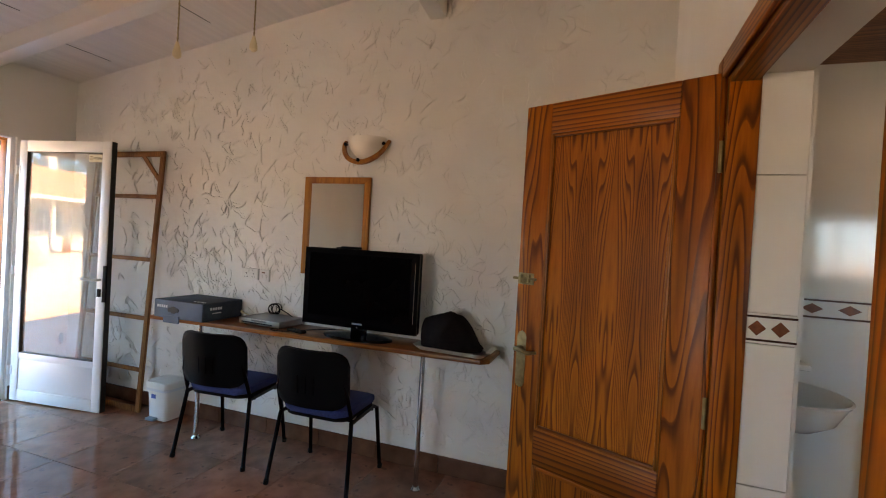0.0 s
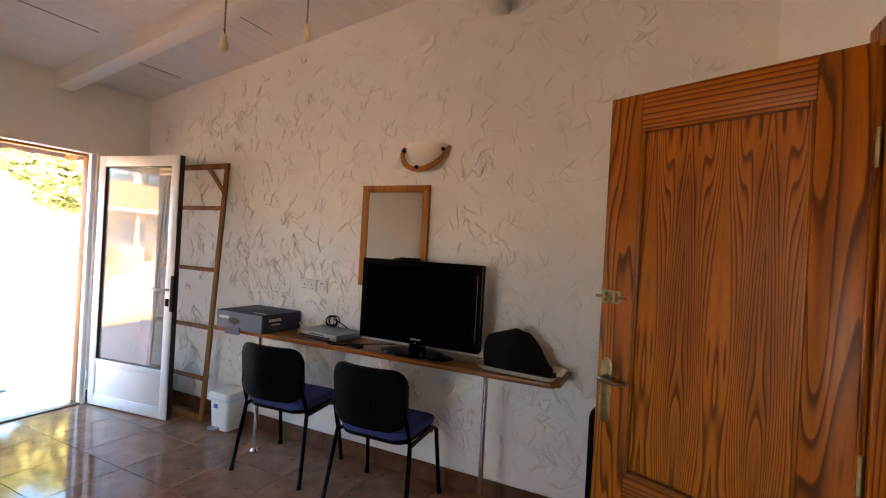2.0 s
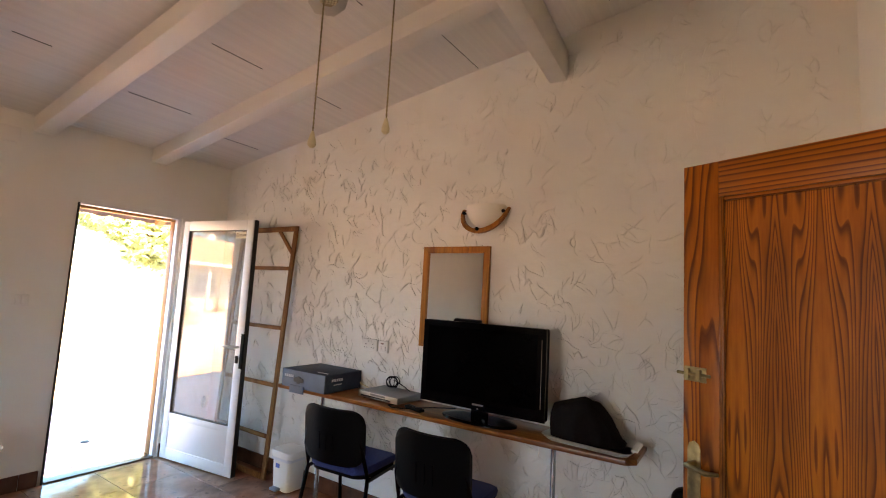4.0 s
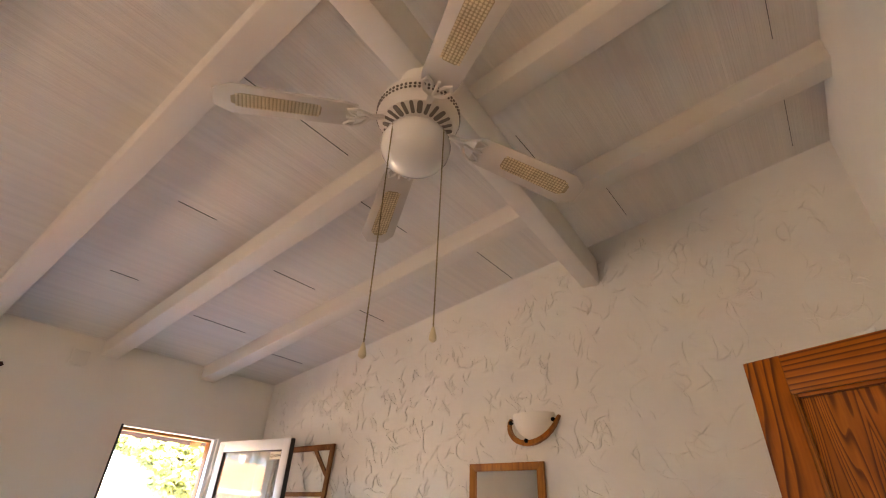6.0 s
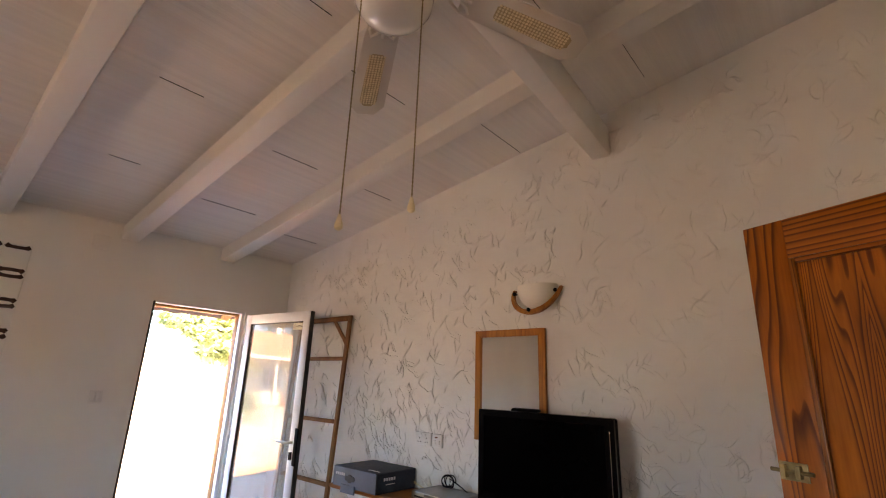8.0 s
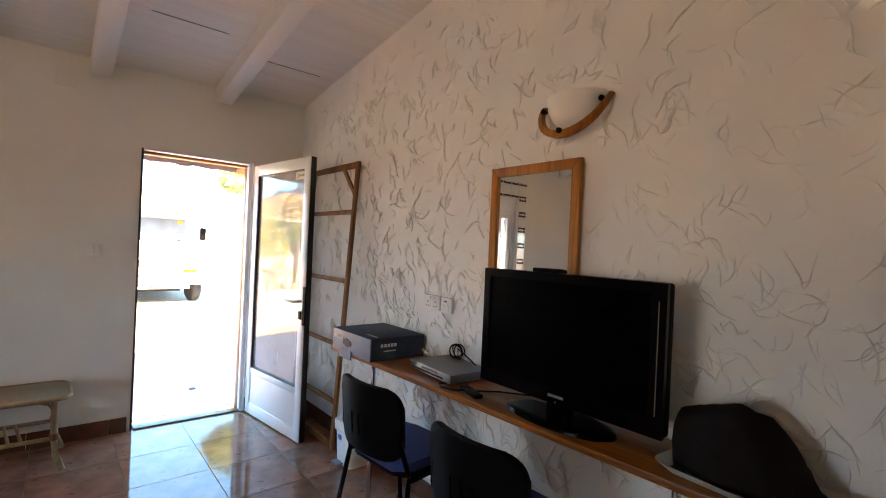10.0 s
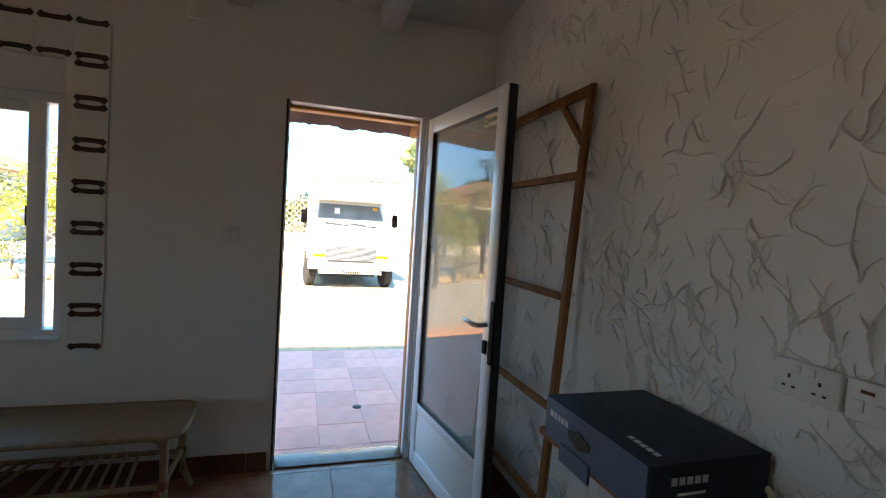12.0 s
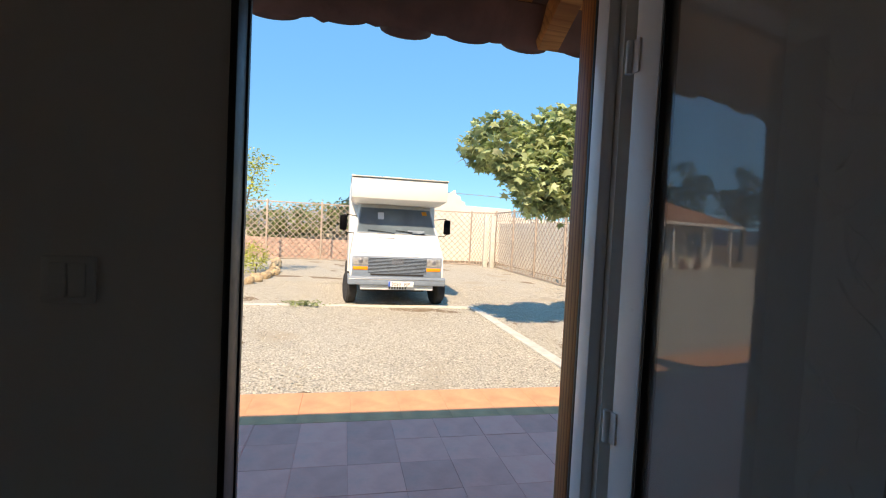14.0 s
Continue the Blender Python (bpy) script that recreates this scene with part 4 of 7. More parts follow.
# ---- furniture along the rough wall ----
def desk():
    z = 0.83
    d = thing("wall_desk", (-1.63, 2.65, 0), "long narrow pine shelf desk on chrome legs along the rough wall", "desk")
    part("top", slab(B(), [(-2.86, 2.455), (-0.44, 2.50), (-0.395, 2.545), (-0.395, 2.805), (-2.86, 2.805)], 0.028, Matrix.Translation((0, 0, z - 0.028)), 0.006), DESKWOOD, d)
    part("wall_batten", bx(-2.8, -0.45, 2.775, 2.803, z - 0.068, z - 0.03, 0.003), DESKWOOD, d)
    for x, y in ((-2.45, 2.52), (-0.8, 2.56)):
        lg = part("leg", rod(B(), (x, y, 0.012), (x, y, z - 0.028), 0.014, seg=14), CHROME, d, "round chrome leg")
        part("foot", lathe(B(), [(0.028, 0), (0.03, 0.006), (0.018, 0.02)], 16, Matrix.Translation((x, y, 0))), CHROME, lg)
        part("flange", lathe(B(), [(0.03, 0), (0.03, 0.004), (0.016, 0.006)], 16, Matrix.Translation((x, y, z - 0.0335)) @ Matrix.Diagonal((1, 1, -1, 1)) @ Matrix.Translation((0, 0, -0.006))), CHROME, lg)


desk()


def chair(m):
    """A stacking visitor's chair: seat towards +y, backrest at -y."""
    c = thing("visitor_chair", (0, 0, 0), "black stacking chair with dark blue upholstered seat", "chair", "chairs at the wall desk")
    bm = slab(B(), rounded(0.44, 0.41, 0.07), 0.045, Matrix.Translation((0, 0.02, 0.43)), 0.016)
    for v in bm.verts:
        v.co.z += 0.012 * (v.co.x / 0.22) ** 2 - 0.014 * max(0, (v.co.y - 0.14) / 0.08)
    part("seat", bm, BLUEFABRIC, c, "dark blue fabric seat pad")
    part("seat_shell", slab(B(), rounded(0.42, 0.39, 0.07), 0.018, Matrix.Translation((0, 0.02, 0.412)), 0.006), BLACKPLASTIC, c)

    def shell(w, h, z, y, th, r):
        b = B()
        prof = rounded(w, h, r, 6)
        slab(b, prof, th, Matrix.Translation((0, y, z)) @ Matrix.Rotation(radians(90), 4, "X"), 0.008)
        bmesh.ops.subdivide_edges(b, edges=[e for e in b.edges if abs(e.verts[0].co.x - e.verts[1].co.x) > 0.1], cuts=7, use_grid_fill=True)
        bmesh.ops.triangulate(b, faces=[f for f in b.faces if len(f.verts) > 4])
        for v in b.verts:
            v.co.y += -0.055 * (1 - (v.co.x / (w / 2)) ** 2) + 0.015 - 0.09 * (v.co.z - 0.63)
        return b
    bk = part("backrest", shell(0.46, 0.33, 0.66, -0.2, 0.028, 0.075), BLACKPLASTIC, c, "curved black plastic backrest shell")
    part("back_pad", shell(0.41, 0.28, 0.66, -0.175, 0.026, 0.065), BLUEFABRIC, c)
    for x in (-0.05, 0.0, 0.05):
        part("rib", tube(B(), [(x, -0.272, 0.58), (x, -0.281, 0.68)], 0.004, 6), BLACKPLASTIC, bk)
    for s in (-1, 1):
        part("leg", tube(B(), [(s * 0.262, -0.225, 0.0), (s * 0.235, -0.155, 0.40), (s * 0.233, -0.158, 0.45), (s * 0.225, -0.2, 0.57), (s * 0.2, -0.215, 0.68)], 0.0125, 10), BLACKGLOSS, c, "black oval steel tube")
        part("leg", tube(B(), [(s * 0.255, 0.225, 0.0), (s * 0.238, 0.17, 0.405), (s * 0.232, 0.13, 0.422), (s * 0.232, -0.155, 0.41)], 0.0125, 10), BLACKGLOSS, c, "black oval steel tube")
        for y in (-0.225, 0.225):
            part("foot_cap", rod(B(), (s * (0.262 if y < 0 else 0.255), y, 0), (s * 0.259, y * 0.985, 0.025), 0.0155), BLACKPLASTIC, c)
    for y in (-0.1, 0.12):
        part("cross_bar", rod(B(), (-0.235, y, 0.405), (0.235, y, 0.405), 0.009), BLACKGLOSS, c)
    c.matrix_basis = m
    return c


ch = chair(Matrix.Translation((-2.115, 2.5, 0)) @ Matrix.Rotation(radians(5), 4, "Z"))
copy_thing(ch, Matrix.Translation((-1.36, 2.475, 0)) @ Matrix.Rotation(radians(2), 4, "Z"))


def television():
    t = thing("television", (-1.27, 2.62, 0.83), "black flat screen television on the pine desk", "television")
    x0, x1, z0, z1, y = -1.675, -0.868, 0.893, 1.388, 2.6
    part("case", bx(x0, x1, y + 0.012, y + 0.055, z0, z1, 0.012), BLACKPLASTIC, t)
    bm = wall_cells(B(), [x0, x1, x0 + 0.036, x1 - 0.05], [z0, z1, z0 + 0.06, z1 - 0.034], [(x0 + 0.036, x1 - 0.05, z0 + 0.06, z1 - 0.034)], lambda u, v, w: (u, y - 0.006 + 0.018 * w, v))
    bz = part("bezel", bm, BLACKGLOSS, t, "glossy black bezel")
    part("screen", bx(x0 + 0.034, x1 - 0.048, y + 0.002, y + 0.01, z0 + 0.058, z1 - 0.032), SCREEN, t, "dark switched off screen")
    part("badge", bx(-1.305, -1.235, y - 0.0075, y - 0.0055, z0 + 0.024, z0 + 0.034), SILVER, bz, "small silver maker badge")
    part("standby_lamp", rod(B(), (-1.27, y - 0.009, z0 + 0.008), (-1.27, y - 0.004, z0 + 0.008), 0.004), SILVER, bz)
    part("side_trim", bx(x1 - 0.026, x1 - 0.023, y - 0.0075, y - 0.0055, z0 + 0.07, z1 - 0.06), VENT, bz, "thin grey light line")
    part("rear_housing", bx(x0 + 0.12, x1 - 0.12, y + 0.055, y + 0.1, z0 + 0.06, z1 - 0.1, 0.02), BLACKPLASTIC, t)
    part("neck", bx(-1.32, -1.22, y + 0.005, y + 0.045, 0.845, 0.91, 0.006), BLACKGLOSS, t)
    part("stand", slab(B(), [(0.24 * math.cos(a), 0.105 * math.sin(a)) for a in [2 * math.pi * k / 40 for k in range(40)]], 0.016, Matrix.Translation((-1.27, 2.61, 0.83)), 0.006), BLACKGLOSS, t, "glossy oval stand")
    bm = bx(-1.43, -1.3, y + 0.02, y + 0.065, z1, z1 + 0.016, 0.005)
    single("set_top_receiver", bm, BLACKPLASTIC, "small black box lying on top of the television", "receiver", base=(-1.365, y + 0.04, z1))


television()


def wall_mirror():
    x0, x1, z0, z1, w = -1.85, -1.335, 1.19, 1.872, 0.044
    m = thing("wall_mirror", (-1.59, YN - 0.015, z0), "mirror in a honey pine frame on the rough wall", "mirror")
    y0, y1 = YN - 0.035, YN - 0.008
    for n, poly in enumerate(([(x0, z0), (x0 + w, z0 + w), (x0 + w, z1 - w), (x0, z1)], [(x1, z0), (x1, z1), (x1 - w, z1 - w), (x1 - w, z0 + w)], [(x0, z1), (x0 + w, z1 - w), (x1 - w, z1 - w), (x1, z1)], [(x0, z0), (x1, z0), (x1 - w, z0 + w), (x0 + w, z0 + w)])):
        bm = slab(B(), poly, y1 - y0, Matrix.Translation((0, y1, 0)) @ Matrix.Rotation(radians(90), 4, "X"), 0.003)
        bmesh.ops.recalc_face_normals(bm, faces=bm.faces)
        part("frame_rail" if n > 1 else "frame_stile", bm, FRAMEWOOD, m)
    part("mirror_glass", bx(x0 + w - 0.005, x1 - w + 0.005, y0 + 0.012, y0 + 0.016, z0 + w - 0.005, z1 - w + 0.005), MIRROR, m, "clear mirror glass")


wall_mirror()


def sconce():
    cx, top = -1.384, 2.118
    s = thing("wall_lamp", (cx, YN - 0.01, 1.95), "wall lamp with frosted half bowl held by a pine crescent", "wall lamp")
    # wooden crescent, thicker at the bottom
    bm = B()
    ring = []
    n = 22
    for k in range(n + 1):
        a = radians(178 + 184 * k / n)
        f = math.sin(math.pi * k / n)
        th, out = 0.016 + 0.014 * f, 0.012 + 0.098 * f ** 0.8
        ro, ri = 0.172, 0.172 - th
        ring.append([bm.verts.new((cx + r * math.cos(a), y, top + r * math.sin(a))) for r, y in ((ro, YN - out + 0.02), (ro, YN - out - 0.014), (ri, YN - out - 0.014), (ri, YN - out + 0.02))])
    for a, b in zip(ring, ring[1:]):
        for k in range(4):
            bm.faces.new((a[k], a[(k + 1) % 4], b[(k + 1) % 4], b[k]))
    bm.faces.new(ring[0])
    bm.faces.new(ring[-1][::-1])
    bmesh.ops.recalc_face_normals(bm, faces=bm.faces)
    bmesh.ops.bevel(bm, geom=[e for e in bm.edges if e.calc_face_angle(0) > 0.8], offset=0.004, segments=2, affect="EDGES")
    part("crescent", bm, FRAMEWOOD, s, "honey pine crescent")
    # frosted half bowl
    bm = B()
    rows = []
    for i in range(9):
        b = radians(90 * i / 8)
        rows.append([])
        for k in range(19):
            a = radians(180 * k / 18)
            r = 0.138 * math.cos(b)
            rows[-1].append(bm.verts.new((cx + r * math.cos(a), YN - 0.012 - 0.1 * (r / 0.138) * math.sin(a), top + 0.02 - 0.15 * math.sin(b))))
    for a, b in zip(rows, rows[1:]):
        for k in range(18):
            bm.faces.new((a[k], a[k + 1], b[k + 1], b[k]))
    bmesh.ops.remove_doubles(bm, verts=bm.verts, dist=1e-5)
    bmesh.ops.recalc_face_normals(bm, faces=bm.faces)
    bmesh.ops.solidify(bm, geom=bm.faces[:], thickness=0.004)
    part("shade", bm, FROST, s, "frosted white glass half bowl")
    for k in (10, 90, 170):
        a = radians(180 + k)
        part("knob", lathe(B(), [(0.006, -0.02), (0.006, 0), (0.012, 0.002), (0.012, 0.012), (0.006, 0.016)], 12, Matrix.Translation((cx + 0.146 * math.cos(a), YN - 0.012 - 0.098 * math.sin(radians(k)) ** 0.8 - 0.012, top + 0.146 * math.sin(a))) @ Matrix.Rotation(radians(90), 4, "X")), BLACKPLASTIC, s, "dark holding knob")


sconce()


def socket_plates():
    y = YN - 0.012
    s = thing("wall_socket", (-2.3, YN - 0.005, 1.112), "white double power socket on the rough wall", "socket")
    part("plate", bx(-2.374, -2.228, y - 0.012, y + 0.008, 1.108, 1.192, 0.004), WHITEPLASTIC, s)
    for x in (-2.335, -2.268):
        for dx, dz, w, h in ((0, 0.012, 0.006, 0.009), (-0.011, -0.012, 0.008, 0.005), (0.011, -0.012, 0.008, 0.005)):
            part("slot", bx(x + dx - w / 2, x + dx + w / 2, y - 0.0128, y - 0.0118, 1.142 + dz - h / 2, 1.142 + dz + h / 2), SIGNINK, s)
    for x in (-2.318, -2.286):
        part("rocker", bx(x - 0.008, x + 0.008, y - 0.016, y - 0.011, 1.165, 1.184, 0.002), WHITEPLASTIC, s)
    w = thing("wall_switch", (-2.17, YN - 0.005, 1.106), "white fused wall switch with red window", "switch")
    part("plate", bx(-2.216, -2.128, y - 0.012, y + 0.008, 1.104, 1.19, 0.004), WHITEPLASTIC, w)
    part("rocker", bx(-2.162, -2.142, y - 0.018, y - 0.011, 1.122, 1.15, 0.003), WHITEPLASTIC, w)
    part("neon", bx(-2.19, -2.166, y - 0.0135, y - 0.0115, 1.165, 1.172), TILERED, w, "dark red indicator")
    part("fuse_holder", bx(-2.205, -2.182, y - 0.014, y - 0.011, 1.125, 1.15, 0.002), WHITEPLASTIC, w)
    k = thing("light_switch", (XW + 0.004, 1.325, 1.30), "white square light switch on smooth plaster", "switch")
    part("plate", bx(XW + 0.0005, XW + 0.01, 1.283, 1.367, 1.301, 1.385, 0.003), WHITEPLASTIC, k)
    part("rocker", bx(XW + 0.009, XW + 0.016, 1.297, 1.324, 1.312, 1.374, 0.003), WHITEPLASTIC, k)
    part("rocker", bx(XW + 0.009, XW + 0.014, 1.327, 1.354, 1.312, 1.374, 0.003), WHITEPLASTIC, k)


socket_plates()
jb = thing("junction_box", (XW + 0.001, 1.13, 2.455), "painted-over square junction box under the rafters", "junction box")
part("cover", bx(XW + 0.0005, XW + 0.012, 1.075, 1.19, 2.455, 2.565, 0.004), PLASTER, jb)
for yy, zz in ((1.09, 2.47), (1.175, 2.55)):
    part("screw", rod(B(), (XW + 0.011, yy, zz), (XW + 0.0135, yy, zz), 0.004, seg=8), PLASTER, jb)


def rack():
    """A leaning ladder-like frame behind the open glass door."""
    r = thing("wooden_rack", (0, 0, 0), "brown timber ladder frame leaning on the rough wall", "ladder rack")
    w, h, s = 0.78, 2.07, 0.042
    part("stile", bx(w - s, w, -0.01, 0.012, 0, h, 0.003), LADDERWOOD, r)
    part("stile", bx(0, s, -0.01, 0.012, 0, h, 0.003), LADDERWOOD, r)
    for z in (0.0, 0.31, 0.715, 1.18, 1.685, h - 0.045):
        hh = 0.045 if z in (0.0, h - 0.045) else 0.032
        part("rung", bx(s, w - s, -0.008, 0.01, z, z + hh, 0.003), LADDERWOOD, r)
    m = Matrix.Translation((w - s - 0.08, 0, h - 0.15)) @ Matrix.Rotation(radians(45), 4, "Y")
    part("brace", bx(-0.16, 0.16, -0.007, 0.009, -0.016, 0.016, 0.003, m=m), LADDERWOOD, r)
    r.matrix_basis = Matrix.Translation((-3.185 - w, 2.668, 0)) @ Matrix.Rotation(-math.atan2(0.115, 2.07), 4, "X")


rack()


def pedal_bin():
    b = thing("pedal_bin", (-2.94, 2.68, 0), "small white plastic pedal bin on the tiled floor", "bin")
    prof = [(x, y) for x, y in rounded(0.2, 0.17, 0.025)]
    bm = B()
    slab(bm, prof, 0.24, None, 0.004)
    for v in bm.verts:
        k = 0.88 + 0.12 * v.co.z / 0.24
        v.co.x *= k
        v.co.y *= k
    bmesh.ops.translate(bm, verts=bm.verts, vec=(-2.94, 2.69, 0.004))
    part("bucket", bm, WHITEPLASTIC, b)
    part("lid", slab(B(), rounded(0.225, 0.195, 0.03), 0.05, Matrix.Translation((-2.94, 2.69, 0.245)), 0.014), WHITEPLASTIC, b, "white domed lid")
    part("bag_edge", slab(B(), rounded(0.222, 0.188, 0.03), 0.02, Matrix.Translation((-2.94, 2.688, 0.226)), 0.004), PRINT, b, "folded pale bag edge")
    part("pedal", bx(-3.0, -2.92, 2.565, 2.61, 0.012, 0.03, 0.005), VANGREY, b, "dark pedal")
    part("label", bx(-2.985, -2.945, 2.5995, 2.6035, 0.17, 0.2), PLATEBLUE, b, "small blue label")


pedal_bin()


def box_on_desk():
    b = thing("appliance_box", (-2.58, 2.62, 0.83), "dark blue printed cardboard box with carrying hole on the desk", "box")
    x0, x1, y0, y1, z0, z1 = -2.80, -2.36, 2.44, 2.80, 0.83, 0.955
    part("carton", bx(x0, x1, y0, y1, z0, z1, 0.003), CARD, b)
    part("front_panel", bx(x0 + 0.003, x1 - 0.003, y0 - 0.0025, y0, z0 + 0.003, z1 - 0.003), CARDSIDE, b, "grey blue printed front")
    part("side_panel", bx(x1, x1 + 0.0025, y0 + 0.004, y1 - 0.01, z0 + 0.004, z1 - 0.004), CARD, b, "dark printed side")
    part("end_panel", bx(x0 - 0.0025, x0, y0 + 0.003, y1 - 0.003, z0 + 0.003, z1 - 0.003), CARDSIDE, b)
    part("flap", bx(x0 + 0.1, x0 + 0.24, y0 - 0.012, y0 - 0.004, z0 - 0.03, z0 + 0.02), CARDSIDE, b)
    h = slab(B(), rounded(0.1, 0.03, 0.014), 0.003, Matrix.Translation((x0 + 0.18, y0 - 0.003, z0 + 0.06)) @ Matrix.Rotation(radians(90), 4, "X"))
    slab(h, rounded(0.045, 0.048, 0.016), 0.003, Matrix.Translation((x0 + 0.18, y0 - 0.0032, z0 + 0.06)) @ Matrix.Rotation(radians(90), 4, "X"))
    part("carrying_hole", h, SIGNINK, b, "black carrying slot")
    # maker's lettering as plain bars
    for n in range(5):
        part("print_bar", bx(x0 + 0.03 + n * 0.02, x0 + 0.044 + n * 0.02, y0 - 0.004, y0 - 0.0026, z0 + 0.072, z0 + 0.09), PRINT, b)
        part("print_bar", bx(x1 + 0.0026, x1 + 0.0036, y0 + 0.06 + n * 0.022, y0 + 0.076 + n * 0.022, z0 + 0.075, z0 + 0.093), PRINT, b)
        part("print_bar", bx(x1 - 0.14 + n * 0.022, x1 - 0.124 + n * 0.022, y0 + 0.05, y0 + 0.066, z1, z1 + 0.0008), PRINT, b)
    part("print_bar", bx(x1 + 0.0026, x1 + 0.0036, y0 + 0.08, y0 + 0.16, z0 + 0.05, z0 + 0.056), PRINT, b)


box_on_desk()


def player():
    d = thing("disc_player", (-1.97, 2.68, 0.83), "flat silver disc player on the pine desk", "player")
    m = Matrix.Translation((-1.975, 2.675, 0)) @ Matrix.Rotation(radians(-4), 4, "Z")
    part("case", box(B(), -0.175, 0.175, -0.125, 0.125, 0.838, 0.88, 0.003, m=m), SILVER, d)
    part("front", box(B(), -0.175, 0.175, -0.131, -0.125, 0.84, 0.878, 0.002, m=m), STEEL, d, "pale front panel")
    part("drawer", box(B(), -0.06, 0.07, -0.1335, -0.1305, 0.862, 0.874, m=m), SILVER, d)
    part("display", box(B(), -0.15, 0.12, -0.1328, -0.1308, 0.848, 0.857, m=m), SIGNINK, d, "dark display strip")
    for x in (-0.14, 0.14):
        for y in (-0.1, 0.1):
            part("foot", rod(B(), m @ Vector((x, y, 0.83)), m @ Vector((x, y, 0.839)), 0.012), BLACKPLASTIC, d)
    c = single("cable", tube(B(), [(-2.03 + (0.042 + 0.004 * math.sin(a * 0.37)) * math.cos(a) - 0.0015 * a, 2.782 + 0.012 * math.sin(a * 0.7), 0.918 + (0.036 + 0.004 * math.sin(a * 0.29)) * math.sin(a)) for a in [k * 0.42 for k in range(62)]] + [(-1.93, 2.77, 0.9), (-1.85, 2.77, 0.86), (-1.8, 2.76, 0.836)], 0.0035, 6), BLACKPLASTIC, "coiled black cable lying on the disc player", "cable", base=(-1.97, 2.75, 0.88))
    single("cable", tube(B(), [(-1.84, 2.56, 0.836), (-1.86, 2.51, 0.836), (-1.81, 2.48, 0.837), (-1.74, 2.5, 0.837), (-1.7, 2.56, 0.836), (-1.62, 2.66, 0.836), (-1.5, 2.74, 0.838)], 0.004, 6), BLACKPLASTIC, "loop of black cable on the desk", "cable", base=(-1.75, 2.55, 0.832))
    pl = thing("cable_plug", (-1.72, 2.56, 0.831), "white cable plug lying behind the disc player", "plug")
    part("lead", tube(B(), [(-2.34, 2.79, 0.86), (-2.25, 2.775, 0.845), (-2.15, 2.79, 0.836)], 0.004, 6), IVORY, pl)
    part("tip", rod(B(), (-2.36, 2.792, 0.868), (-2.335, 2.789, 0.858), 0.008), IVORY, pl)
    pl.matrix_basis = Matrix.Translation(BASE[pl])
    rc = thing("remote_control", (-1.66, 2.52, 0.83), "black remote control on the pine desk", "remote")
    m = Matrix.Translation((-1.68, 2.545, 0.83)) @ Matrix.Rotation(radians(-18), 4, "Z")
    part("body", box(B(), -0.08, 0.08, -0.021, 0.021, 0.001, 0.019, 0.005, m=m), BLACKPLASTIC, rc)
    for k in range(5):
        for j in (-0.009, 0.0, 0.009):
            part("button", box(B(), -0.06 + k * 0.022, -0.052 + k * 0.022, j - 0.003, j + 0.003, 0.0185, 0.021, m=m), BLACKGLOSS, rc)


player()


def tray_and_hat():
    t = thing("serving_tray", (-0.63, 2.62, 0.83), "white plastic tray with upturned rim on the desk", "tray")
    bm = B()
    m = Matrix.Translation((-0.63, 2.635, 0.831)) @ Matrix.Rotation(radians(-5), 4, "Z")
    o, i = rounded(0.46, 0.27, 0.05, 6), rounded(0.40, 0.21, 0.04, 6)
    n = len(o)
    lo = [bm.verts.new((*p, 0.0)) for p in i]
    up = [bm.verts.new((*p, 0.028)) for p in o]
    bm.faces.new(lo)
    for k in range(n):
        bm.faces.new((lo[k], lo[(k + 1) % n], up[(k + 1) % n], up[k]))
    bmesh.ops.solidify(bm, geom=bm.faces[:], thickness=0.004)
    bmesh.ops.transform(bm, matrix=m, verts=bm.verts)
    part("dish", bm, WHITEPLASTIC, t)
    part("handle", bx(-0.425, -0.395, 2.56, 2.7, 0.853, 0.865, 0.004), WHITEPLASTIC, t)
    # slumped dark felt bag: steep on one side, falling away on the other
    BAG_X, BAG_Z = (-1.0, -0.93, -0.5, -0.05, 0.15, 0.5, 0.8, 1.0), (0.03, 0.165, 0.19, 0.215, 0.205, 0.13, 0.055, 0.012)
    bm = B()
    bmesh.ops.create_icosphere(bm, subdivisions=4, radius=1.0)
    for v in bm.verts:
        p = v.co.copy()
        top = float(np.interp(p.x, BAG_X, BAG_Z))
        across = abs(p.y) / max(0.05, math.sqrt(max(0.0, 1 - p.x * p.x)))
        fold = 0.02 * noise.noise(Vector((p.x * 3.5, p.y * 2, 2))) + 0.006 * noise.noise(Vector((p.x * 11, p.y * 7, 5)))
        rise = max(0.0, p.z) / max(0.05, math.sqrt(max(0.0025, 1 - p.x * p.x)))
        v.co = Vector((0.185 * math.copysign(abs(p.x) ** 0.9, p.x) + fold * rise, p.y * 0.1 + fold, p.z * 0.008 if p.z <= 0 else top * min(1.0, rise) ** 0.7 + fold * 0.7 * rise))
    bmesh.ops.transform(bm, matrix=Matrix.Translation((-0.655, 2.645, 0.842)), verts=bm.verts)
    single("felt_bag", bm, LEATHER, "slumped dark brown felt bag in the white tray", "bag", base=(-0.685, 2.645, 0.84))


tray_and_hat()


